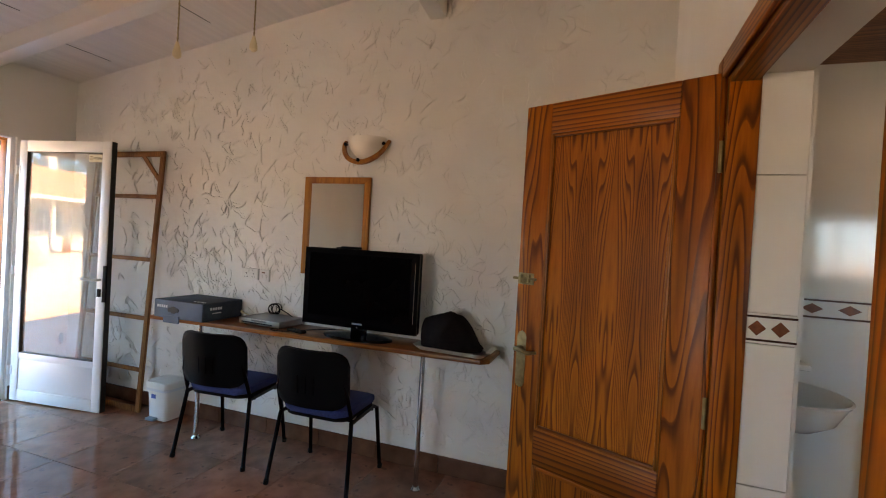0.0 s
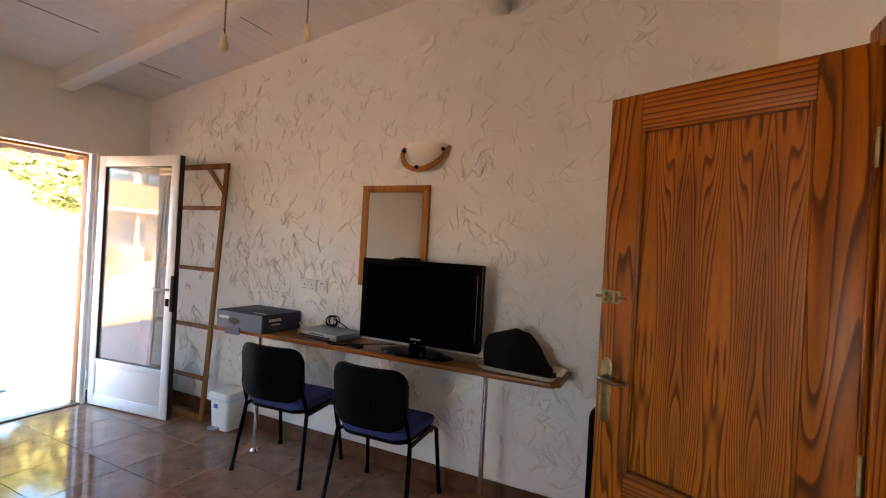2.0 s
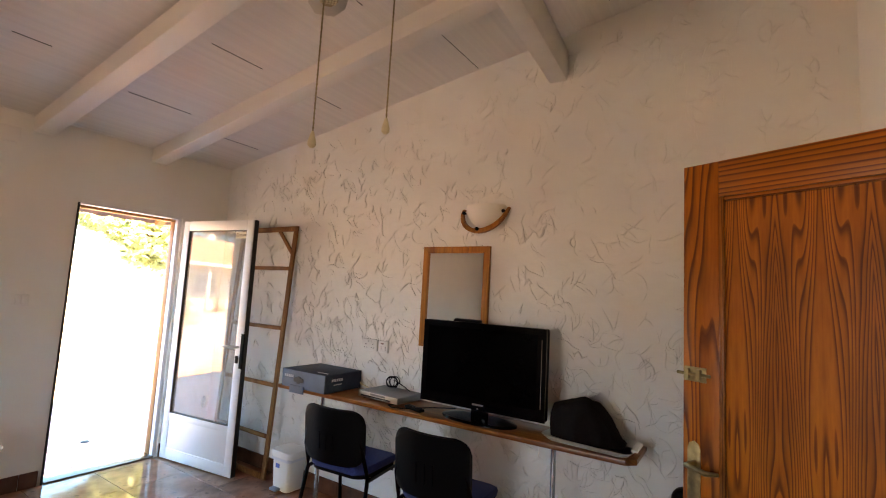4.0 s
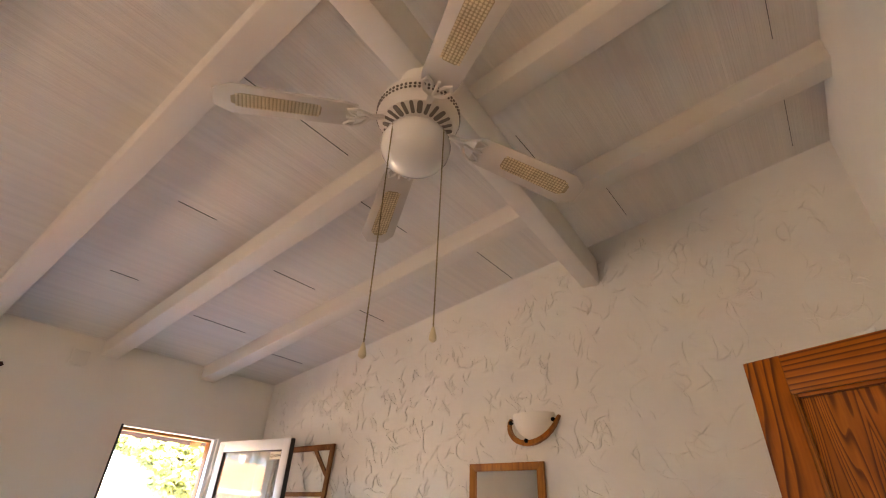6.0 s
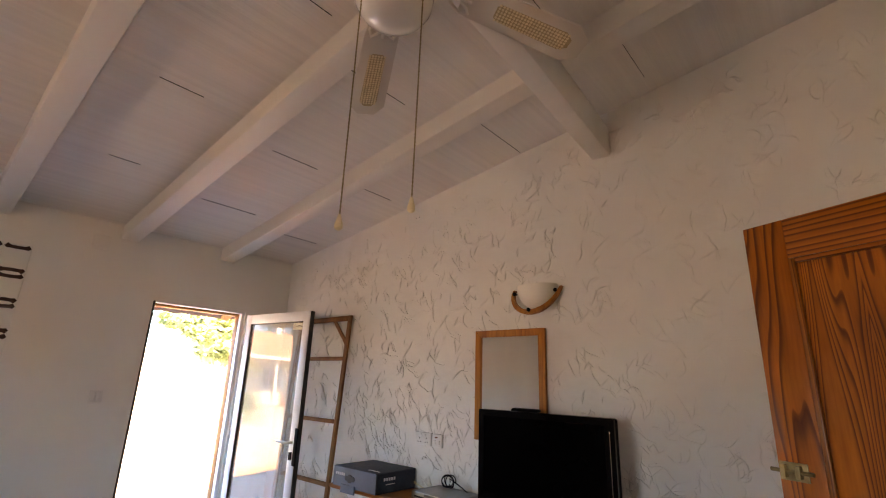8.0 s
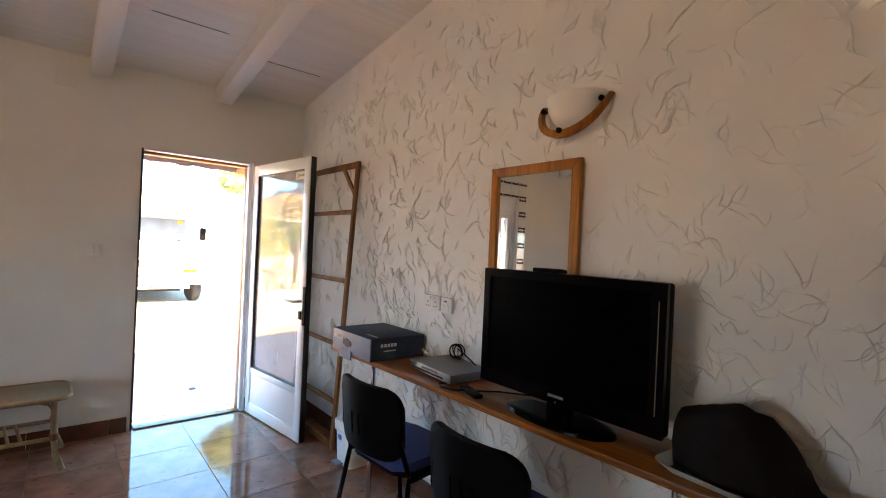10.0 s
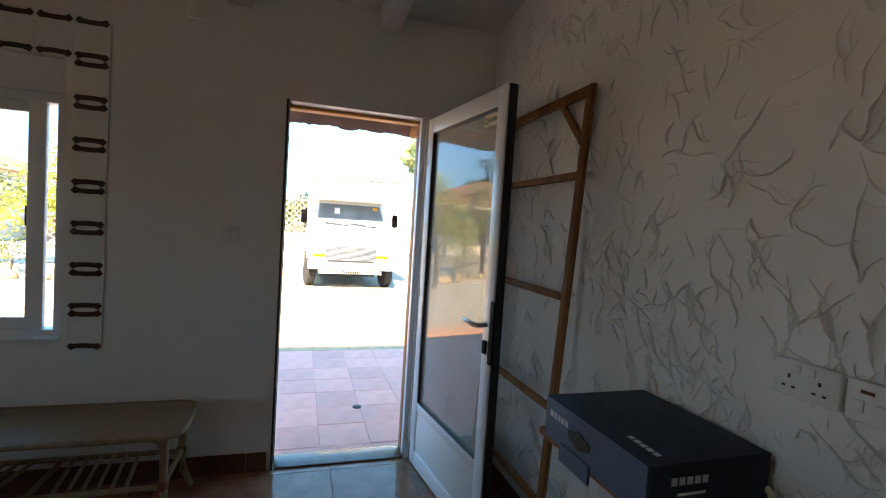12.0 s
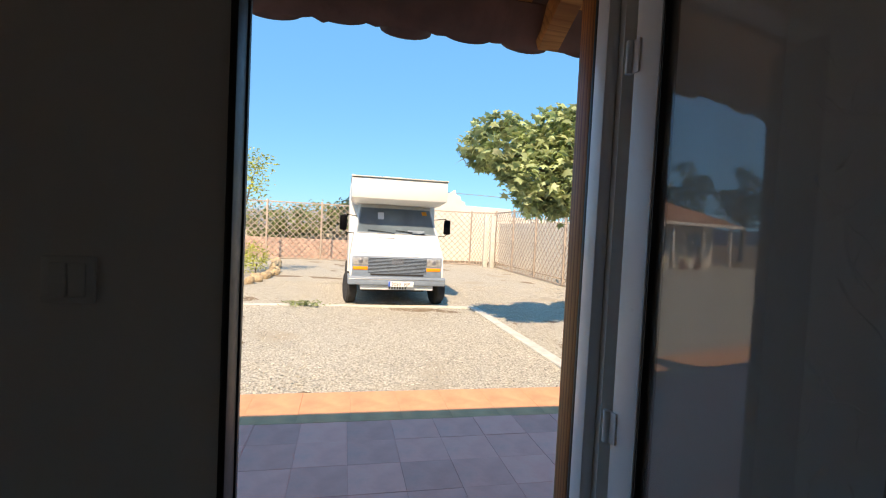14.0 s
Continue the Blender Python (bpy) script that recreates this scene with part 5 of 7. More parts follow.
def flat_case():
    """A slim case with rounded corners, standing against the wall."""
    c = thing("flat_case", (-0.07, 2.72, 0), "slim black case standing against the wall behind the pine door", "case")
    part("shell", slab(B(), rounded(0.4, 0.68, 0.05), 0.075, Matrix.Translation((-0.07, 2.76, 0.352)) @ Matrix.Rotation(radians(90), 4, "X"), 0.012), BLACKPLASTIC, c, "black fabric shell")
    part("zip", slab(B(), rounded(0.404, 0.684, 0.052), 0.008, Matrix.Translation((-0.07, 2.727, 0.352)) @ Matrix.Rotation(radians(90), 4, "X")), BLACKGLOSS, c, "black zip seam")
    part("handle", tube(B(), [(-0.13, 2.72, 0.69), (-0.12, 2.72, 0.72), (-0.02, 2.72, 0.72), (-0.01, 2.72, 0.69)], 0.008, 8), BLACKPLASTIC, c)
    for x in (-0.22, 0.08):
        part("foot", bx(x - 0.02, x + 0.02, 2.69, 2.75, 0.0, 0.014, 0.003), BLACKPLASTIC, c)


flat_case()


def rattan_bench():
    r = thing("rattan_table", (-4.03, 0.6, 0), "low rattan table with cane top under the window", "table")
    y0, y1, x0, x1 = -0.02, 1.215, -4.245, -3.82
    cx, cy = (x0 + x1) / 2, (y0 + y1) / 2
    o = rounded(x1 - x0, y1 - y0, 0.09, 6)
    part("tabletop", slab(B(), [(a * 0.97, b * 0.985) for a, b in o], 0.014, Matrix.Translation((cx, cy, 0.438)), 0.003), RATTANTOP, r, "woven cane top")
    part("rim", tube(B(), [(cx + a, cy + b, 0.444) for a, b in o + o[:2]], 0.014, 8), RATTAN, r, "bent rattan rim")
    for x, sx in ((x0 + 0.04, -1), (x1 - 0.04, 1)):
        for y, sy in ((y0 + 0.07, -1), (y1 - 0.07, 1)):
            lg = part("leg", tube(B(), [(x, y, 0.435), (x, y, 0.2), (x + sx * 0.003, y + sy * 0.01, 0.1), (x + sx * 0.02, y + sy * 0.045, 0.003)], [0.018, 0.019, 0.019, 0.017], 10), RATTAN, r)
            part("binding", lathe(B(), [(0.021, 0), (0.023, 0.01), (0.023, 0.03), (0.021, 0.04)], 12, Matrix.Translation((x, y, 0.19))), LADDERWOOD, lg, "dark cane binding")
            part("corner_brace", tube(B(), [(x, y, 0.36), (x, y - sy * 0.03, 0.41), (x, y - sy * 0.09, 0.432)], 0.008, 6), RATTAN, r)
    for x in (x0 + 0.04, x1 - 0.04):
        part("shelf_rail", rod(B(), (x, y0 + 0.07, 0.2), (x, y1 - 0.07, 0.2), 0.013), RATTAN, r)
    for y in (y0 + 0.07, y1 - 0.07):
        part("end_rail", rod(B(), (x0 + 0.04, y, 0.21), (x1 - 0.04, y, 0.21), 0.013), RATTAN, r)
    for k in range(6):
        for s, c in ((1, y1 - 0.24), (-1, y0 + 0.24)):
            y = c - s * 0.055 * k
            part("slat", rod(B(), (x0 + 0.045, y - s * 0.02, 0.205), (x1 - 0.045, y + s * 0.02, 0.205), 0.009, seg=8), RATTAN, r)
    part("shelf_bar", rod(B(), (x0 + 0.04, cy + 0.03, 0.2), (x1 - 0.04, cy + 0.03, 0.2), 0.012), RATTAN, r)


rattan_bench()


def ceiling_fan():
    cx, cy = -0.793, 0.947
    f = thing("ceiling_fan", (cx, cy, 2.9), "white four-bladed ceiling fan with globe lamp and pull chains", "ceiling fan")
    T = Matrix.Translation((cx, cy, 0))
    part("canopy", lathe(B(), [(0.075, 2.905), (0.075, 2.86), (0.06, 2.82), (0.045, 2.79), (0.03, 2.785)], 28, T), FANWHITE, f)
    part("rod", rod(B(), (cx, cy, 2.75), (cx, cy, 2.80), 0.028), FANWHITE, f)
    mo = part("motor", lathe(B(), [(0.05, 2.77), (0.105, 2.765), (0.128, 2.75), (0.135, 2.72), (0.135, 2.69), (0.125, 2.675), (0.115, 2.662), (0.06, 2.65), (0.03, 2.65)], 36, T), FANWHITE, f, "white motor housing with vents")
    # slots and holes are raised pieces; grey stands in for the shade inside
    for k in range(24):
        a = 2 * math.pi * k / 24
        wd = 0.012 if k % 3 else 0.017
        part("vent", slab(B(), rounded(0.045, wd, wd * 0.48, 3), 0.003, T @ Matrix.Rotation(a, 4, "Z") @ Matrix.Translation((0.0915, 0, 2.6555)) @ Matrix.Rotation(math.atan2(-0.012, 0.055), 4, "Y")), VENT, mo, "radial cooling slot")
    for k in range(12):
        a = 2 * math.pi * (k + 0.5) / 12
        part("screw_hole", rod(B(), (cx + 0.055 * math.cos(a), cy + 0.055 * math.sin(a), 2.6485), (cx + 0.055 * math.cos(a), cy + 0.055 * math.sin(a), 2.653), 0.006, seg=8), VENT, mo)
    bm = B()
    for k in range(60):
        a = 2 * math.pi * k / 60
        for z in (2.697, 2.712):
            rod(bm, (cx + 0.132 * math.cos(a), cy + 0.132 * math.sin(a), z), (cx + 0.138 * math.cos(a), cy + 0.138 * math.sin(a), z), 0.0045, seg=6)
    part("pierced_band", bm, VENT, mo, "row of small pierced holes")
    part("light_kit", lathe(B(), [(0.045, 2.655), (0.05, 2.63), (0.06, 2.615), (0.06, 2.60), (0.04, 2.595)], 24, T), FANWHITE, f)
    part("globe", lathe(B(), [(0.05, 2.632), (0.082, 2.622), (0.104, 2.6), (0.111, 2.572), (0.106, 2.541), (0.087, 2.51), (0.052, 2.49), (0.01, 2.484)], 32, T), OPAL, f, "glossy opal glass globe")
    for k in range(4):
        a = radians(147.2 + 90 * k)
        R = T @ Matrix.Rotation(a, 4, "Z")
        dz = Matrix.Translation((0.13, 0, 2.648)) @ Matrix.Rotation(radians(11.5), 4, "Y") @ Matrix.Rotation(radians(-9), 4, "X")
        # blade
        out = [(0.07, -0.05), (0.10, -0.056), (0.425, -0.066), (0.472, -0.034), (0.472, 0.034), (0.425, 0.066), (0.10, 0.056), (0.07, 0.05)]
        bl = part("blade", slab(B(), out, 0.006, R @ dz, 0.0015), FANBLADE, f, "white washed fan blade")
        ins = [(0.175, -0.018), (0.19, -0.028), (0.4, -0.032), (0.425, -0.014), (0.425, 0.014), (0.4, 0.032), (0.19, 0.028), (0.175, 0.018)]
        part("cane_inset", slab(B(), ins, 0.008, R @ dz @ Matrix.Translation((0, 0, -0.001))), CANEDARK, bl, "woven cane inset")
        bm = B()
        for i in range(24):
            for j in range(6):
                x, y = 0.183 + 0.0103 * i, -0.0255 + 0.0102 * j + 0.0003 * (i % 2)
                if abs(y) < 0.029 and x < 0.42 - 0.35 * abs(y):
                    bmesh.ops.create_cone(bm, cap_ends=True, segments=6, radius1=0.0032, radius2=0.0046, depth=0.002, matrix=R @ dz @ Matrix.Translation((x, y, -0.002)))
        part("cane_weave", bm, CANE, bl, "pale knots of woven cane")
        bm = B()
        for sg in (-1, 1):
            tube(bm, [R @ dz @ Vector(p) for p in ((-0.02, 0, 0.012), (0.025, sg * 0.006, 0.004), (0.045, sg * 0.03, -0.006), (0.075, sg * 0.045, -0.008), (0.1, sg * 0.036, -0.007), (0.088, sg * 0.02, -0.008), (0.07, sg * 0.012, -0.008))], [0.009, 0.008, 0.006, 0.005, 0.006, 0.005, 0.004], 7)
        tube(bm, [R @ dz @ Vector(p) for p in ((0.03, 0, 0.002), (0.06, 0, -0.007), (0.1, 0, -0.008))], 0.005, 7)
        part("blade_iron", bm, FANWHITE, f, "scrolled white blade iron")
    for x, y, z in ((-0.791, 0.838, 1.825), (-0.681, 0.947, 1.878)):
        p0 = Vector((x, y, z))
        p1 = Vector((x, y, 2.58))
        bm = rod(B(), p0 + Vector((0, 0, 0.03)), p1, 0.0016, seg=6)
        for k in range(64):
            bmesh.ops.create_icosphere(bm, subdivisions=1, radius=0.0028, matrix=Matrix.Translation((p0 + Vector((0, 0, 0.035))).lerp(p1, k / 63)))
        x, y, zb = p0
        c = part("pull_chain", bm, BRASS, f, "thin beaded pull chain")
        part("pull_knob", lathe(B(), [(0.003, 0.038), (0.005, 0.03), (0.009, 0.014), (0.009, 0.005), (0.004, 0)], 12, Matrix.Translation((x, y, zb))), IVORY, c, "ivory pull knob")
    f.matrix_basis = Matrix.Translation((cx, cy, 2.93)) @ Matrix.Diagonal((1.05, 1.05, 1, 1))


ceiling_fan()


def skirting():
    s = thing("baseboard", (XW, YN, 0), "brown glazed skirting tiles along the walls", "skirting", kind="structure")
    L, h, t = 0.445, 0.11, 0.009
    me = {}

    def tile(x, y, along, length):
        key = (along, round(length, 3))
        if key not in me:
            if along == "x":
                bm = bx(0.001, length - 0.001, -t - 0.006, -0.0005, 0, h, 0.002, seg=1)
            else:
                bm = bx(0.0005, t, 0.001, length - 0.001, 0, h, 0.002, seg=1)
            me[key] = mesh_of("skirting_tile", bm, SKIRT)
        o = new("skirting_tile", me[key])
        o.parent = s
        o.matrix_basis = Matrix.Translation(Vector((x, y, 0)) - BASE[s])
    x = XW
    while x < XE - 0.05:
        tile(x, YN - 0.006, "x", min(L, XE - x))
        x += L
    y = YS
    while y < DOOR[0] - 0.05:
        tile(XW, y, "y", min(L, DOOR[0] - 0.02 - y))
        y += L
    tile(XW, DOOR[1] + 0.005, "y", YN - DOOR[1] - 0.03)


skirting()


def tiled_floor():
    f = single("floor", bx(XW - WT + 0.06, XE + 0.04, YS, YN, -0.06, -0.004), GROUT, "polished reddish brown tiled floor", "floor", "structure", smooth=False)
    s = 0.445
    me = mesh_of("floor_tile", bx(-s / 2 + 0.0016, s / 2 - 0.0016, -s / 2 + 0.0016, s / 2 - 0.0016, -0.006, 0, 0.001, seg=1), FLOOR)
    cut = {}
    for i in range(-3, 12):
        for j in range(-12, 4):
            x0, y0 = -3.36 + (i - 3) * s, 1.915 + (j - 1) * s
            a, b, c, d = max(x0, XW), min(x0 + s, XE), max(y0, YS), min(y0 + s, YN)
            if b - a < 0.02 or d - c < 0.02:
                continue
            if b - a > s - 1e-4 and d - c > s - 1e-4:
                o = new("floor_tile", me)
            else:
                key = (round(b - a, 4), round(d - c, 4))
                if key not in cut:
                    cut[key] = mesh_of("floor_tile", bx(-(b - a) / 2 + 0.0016, (b - a) / 2 - 0.0016, -(d - c) / 2 + 0.0016, (d - c) / 2 - 0.0016, -0.006, 0, 0.001, seg=1), FLOOR)
                o = new("floor_tile", cut[key])
            o.parent = f
            o.matrix_basis = Matrix.Translation(((a + b) / 2, (c + d) / 2, 0))


tiled_floor()


# ---- outside: ground, patio, eave ----
G = -0.18
XP = -7.53   # outer edge of the paved strip
bm = B()
far = 900.0
bmesh.ops.create_grid(bm, x_segments=2, y_segments=2, size=far, matrix=Matrix.Translation((0, 0, G - 0.01)))
single("ground", bm, SOIL, "dry open ground reaching to the horizon", "ground", "structure", smooth=False)


def gravel_yard():
    bm = B()
    bmesh.ops.create_grid(bm, x_segments=90, y_segments=150, size=0.5, matrix=Matrix.Translation((-16.4, -10, G)) @ Matrix.Diagonal((18.6, 40, 1, 1)))
    for v in bm.verts:
        v.co.z += 0.018 * noise.noise(v.co * 0.9) + 0.01 * noise.noise(v.co * 3.1)
    single("yard_gravel", bm, GRAVEL, "pale gravel yard in bright sun", "gravel", "structure")
    rng = np.random.default_rng(3)
    n = 34000
    base = np.array([(1, 0, 0), (-1, 0, 0), (0, 1, 0), (0, -1, 0), (0, 0, 1), (0, 0, -1)], float)
    tri = np.array([(0, 2, 4), (2, 1, 4), (1, 3, 4), (3, 0, 4), (2, 0, 5), (1, 2, 5), (3, 1, 5), (0, 3, 5)])
    u = rng.random(n) ** 1.4
    x = XP - 0.05 - u * 9.5
    y = rng.uniform(-4.0, 8.5, n)
    r = rng.uniform(0.006, 0.017, n)
    ang = rng.uniform(0, 6.28, n)
    co = base[None] * r[:, None, None] * rng.uniform(0.6, 1.25, (n, 6, 1)) * np.array([1, 0.8, 0.55])
    c, s = np.cos(ang)[:, None], np.sin(ang)[:, None]
    cx, cy = co[..., 0] * c - co[..., 1] * s, co[..., 0] * s + co[..., 1] * c
    co = np.stack([cx + x[:, None], cy + y[:, None], co[..., 2] + G + 0.006 + rng.uniform(0, 0.006, n)[:, None]], -1).reshape(-1, 3)
    f = (tri[None] + (np.arange(n) * 6)[:, None, None]).reshape(-1, 3)
    me = bpy.data.meshes.new("gravel_stones")
    me.from_pydata(co.tolist(), [], f.tolist())
    me.materials.append(PEBBLE)
    tagged(new("gravel_stones", me), "loose pale gravel stones on the yard", "gravel", kind="stuff")


gravel_yard()


def kerb_strips():
    k = thing("kerb", (-13.0, 1.0, G), "flush pale concrete edging strip across the gravel", "kerb", kind="structure")
    y = -8.0
    while y < 4.4:
        part("kerb_stone", bx(-13.08, -12.92, y + 0.004, min(y + 0.996, 4.6), G - 0.05, G + 0.03, 0.008, seg=1), CONCRETE, k)
        y += 1.0
    k = thing("kerb", (-10.2, 4.57, G), "flush pale concrete edging strip along the gravel", "kerb", kind="structure")
    x = -12.92
    while x < XP - 0.1:
        part("kerb_stone", bx(x + 0.004, min(x + 0.996, XP), 4.48, 4.66, G - 0.05, G + 0.03, 0.008, seg=1), CONCRETE, k)
        x += 1.0


kerb_strips()


def eave():
    e = thing("eave", (-4.75, 2.0, 2.05), "low tiled eave with dark underside over the yard door", "eave", kind="structure")
    x0, x1, z0, z1 = XW - WT - 0.01, -4.95, 2.39, 2.105
    L = math.hypot(x1 - x0, z1 - z0)
    a = math.atan2(z0 - z1, x0 - x1)
    dirx = Vector((x1 - x0, 0, z1 - z0)).normalized()
    nrm = Vector((-dirx.z, 0, dirx.x))
    if nrm.z < 0:
        nrm = -nrm

    def P(s, y, n):
        return Vector((x0, y, z0)) + dirx * s + nrm * n
    # boarded soffit near the wall
    bm = B()
    v = [bm.verts.new(P(s, y, n)) for s, y, n in ((0, -3, 0), (0.39, -3, 0), (0.39, 5.5, 0), (0, 5.5, 0), (0, -3, 0.03), (0.39, -3, 0.03), (0.39, 5.5, 0.03), (0, 5.5, 0.03))]
    for q in ((0, 1, 2, 3), (7, 6, 5, 4), (0, 4, 5, 1), (1, 5, 6, 2), (2, 6, 7, 3), (3, 7, 4, 0)):
        bm.faces.new([v[k] for k in q])
    bmesh.ops.recalc_face_normals(bm, faces=bm.faces)
    part("soffit_board", bm, EAVEWOOD, e, "orange brown soffit board", smooth=False)
    # dark felt sheet with a frayed lower edge
    bm = B()
    rng = random.Random(2)
    n = 260
    rows = []
    for k in range(n + 1):
        y = -3 + 8.5 * k / n
        jag = rng.uniform(-0.012, 0.008)
        w = 0.012 * math.sin(y * 2.3) + 0.006 * math.sin(y * 7)
        rows.append([bm.verts.new(P(s, y, d)) for s, d in ((0.375, -0.01), (0.44, -0.03 + w), (0.52 + jag, -0.025 + w), (0.52 + jag, -0.021 + w), (0.375, -0.005))])
    for a_, b_ in zip(rows, rows[1:]):
        for k in range(5):
            bm.faces.new((a_[k], a_[(k + 1) % 5], b_[(k + 1) % 5], b_[k]))
    bmesh.ops.recalc_face_normals(bm, faces=bm.faces)
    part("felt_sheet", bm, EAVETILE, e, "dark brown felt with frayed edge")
    # curved tiles
    y = -2.9
    while y < 5.4:
        bm = B()
        rings = []
        jig = rng.uniform(-0.025, 0.012)
        for s in (0.35, 0.562 + jig):
            ring = []
            for k in range(11):
                t = math.pi * k / 10
                ring.append((0.088 * math.cos(t), -0.043 * math.sin(t)))
            rings.append([[bm.verts.new(P(s, y + c, d + 0.036 + o)) for c, d in ring] for o in (0.0, 0.014)])
        for o in (0, 1):
            for k in range(10):
                bm.faces.new((rings[0][o][k], rings[0][o][k + 1], rings[1][o][k + 1], rings[1][o][k]))
        for k in range(10):
            bm.faces.new((rings[1][0][k], rings[1][0][k + 1], rings[1][1][k + 1], rings[1][1][k]))
        bmesh.ops.recalc_face_normals(bm, faces=bm.faces)
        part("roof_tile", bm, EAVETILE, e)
        y += 0.212
    bm = B()
    v = [bm.verts.new(P(s, y, n)) for s, y, n in ((0, -3, 0.05), (0.53, -3, 0.05), (0.53, 5.5, 0.05), (0, 5.5, 0.05), (0, -3, 0.08), (0.53, -3, 0.08), (0.53, 5.5, 0.08), (0, 5.5, 0.08))]
    for q in ((0, 1, 2, 3), (7, 6, 5, 4), (0, 4, 5, 1), (1, 5, 6, 2), (2, 6, 7, 3), (3, 7, 4, 0)):
        bm.faces.new([v[k] for k in q])
    bmesh.ops.recalc_face_normals(bm, faces=bm.faces)
    part("roof_deck", bm, ROOFTILE, e, smooth=False)
    for y in (-1.6, 0.5, 2.40):
        bm = B()
        v = [bm.verts.new(P(s, yy, n)) for s, n in ((-0.02, -0.10), (0.48, -0.085), (0.48, -0.005), (-0.02, 0.0)) for yy in (y, y + 0.07)]
        for q in ((0, 2, 4, 6), (7, 5, 3, 1), (0, 1, 3, 2), (2, 3, 5, 4), (4, 5, 7, 6), (6, 7, 1, 0)):
            bm.faces.new([v[k] for k in q])
        bmesh.ops.recalc_face_normals(bm, faces=bm.faces)
        part("eave_bracket", bm, EAVEWOOD, e, "orange brown timber bracket", smooth=False)
    # main roof covering the room, unseen; long south overhang added to block sun
    bm = B()
    xa, xb = XW - WT + 0.05, 2.6
    pts = [(xa, YS - 1.1, ceil_z(XW - 0.25) + 0.065), (xb, YS - 1.1, ceil_z(XE) + 0.55), (xb, YN + 0.5, ceil_z(XE) + 0.55), (xa, YN + 0.5, ceil_z(XW - 0.25) + 0.065)]
    lo = [bm.verts.new(p) for p in pts]
    hi = [bm.verts.new((p[0], p[1], p[2] + 0.06)) for p in pts]
    bm.faces.new(lo[::-1])
    bm.faces.new(hi)
    for k in range(4):
        bm.faces.new((lo[k], lo[(k + 1) % 4], hi[(k + 1) % 4], hi[k]))
    single("roof", bm, ROOFTILE, "unseen clay tiled roof with south overhang added for shade", "roof", "structure", smooth=False)
    single("wall_yard_extension", bx(XW - WT, XW, YN + WT, 9.0, G, 2.72), LIMEWASH, "outside house wall beside the door", "wall", "structure", smooth=False)
    single("wall_yard_extension_south", bx(XW - WT, XW, -9.0, YS - WT, G, 2.72), LIMEWASH, "outside house wall beside the window", "wall", "structure", smooth=False)


eave()


# ---- plants ----
def leaf_mesh(bm, rng, p, size, lobed):
    """One leaf with its own fold and tilt, lobed or plain."""
    R = Matrix.Translation(p) @ Euler((rng.uniform(-0.9, 0.9), rng.uniform(-0.9, 0.9), rng.uniform(0, 6.28))).to_matrix().to_4x4()
    if lobed:
        out = [(0, 0), (0.22, 0.1), (0.5, 0.05), (0.3, 0.34), (0.52, 0.55), (0.2, 0.56), (0.0, 1.0), (-0.2, 0.56), (-0.52, 0.55), (-0.3, 0.34), (-0.5, 0.05), (-0.22, 0.1)]
    else:
        out = [(0, 0), (0.2, 0.3), (0.17, 0.65), (0, 1), (-0.17, 0.65), (-0.2, 0.3)]
    bend = rng.uniform(0.1, 0.45)
    vs = [bm.verts.new(R @ Vector((x * size, y * size, -bend * size * (y * y + abs(x))))) for x, y in out]
    c = bm.verts.new(R @ Vector((0, 0.4 * size, 0.02 * size)))
    for k in range(len(vs)):
        bm.faces.new((vs[k], vs[(k + 1) % len(vs)], c))


def tree(name, base, blobs, size, count, mat_, label, lobed=False, seed=1, trunk=0.09, group="", top=None):
    rng = random.Random(seed)
    t = thing(name, base, label, "tree" if trunk > 0.03 else "shrub", group)
    bx_, by_, bz_ = base
    mid = top if top else (bx_, by_, bz_ + 0.5 * (sum(b[2] for b in blobs) / len(blobs) - bz_))
    part("trunk", tube(B(), [(bx_, by_, bz_ - 0.05), (bx_ + 0.03, by_ - 0.02, (bz_ + mid[2]) / 2), mid], [trunk * 1.25, trunk, trunk * 0.8], 9), BARK, t, "grey bark")
    bm = B()
    for b in blobs:
        q = [Vector(mid).lerp(Vector(b[:3]), f) + Vector((rng.uniform(-0.1, 0.1), rng.uniform(-0.1, 0.1), 0.08 * math.sin(f * 3))) * (b[3] * (0 < f < 1)) for f in (0, 0.35, 0.7, 1.0)]
        tube(bm, q, [trunk * 0.6, trunk * 0.4, trunk * 0.25, trunk * 0.08], 6)
    part("limbs", bm, BARK, t)
    bm = B()
    tot = sum(b[3] ** 2 for b in blobs)
    for b in blobs:
        for k in range(int(count * b[3] ** 2 / tot)):
            d = Vector((rng.gauss(0, 1), rng.gauss(0, 1), rng.gauss(0, 1))).normalized() * (b[3] * rng.uniform(0.35, 1.0) ** 0.6)
            p = Vector(b[:3]) + Vector((d.x, d.y, d.z * 0.8))
            p += 0.35 * b[3] * Vector((noise.noise(p * 2), noise.noise(p * 2 + Vector((9, 0, 0))), noise.noise(p * 2 + Vector((0, 9, 0)))))
            leaf_mesh(bm, rng, p, size * rng.uniform(0.6, 1.25), lobed)
    part("crown", bm, mat_, t, "many separate leaves")
    return t


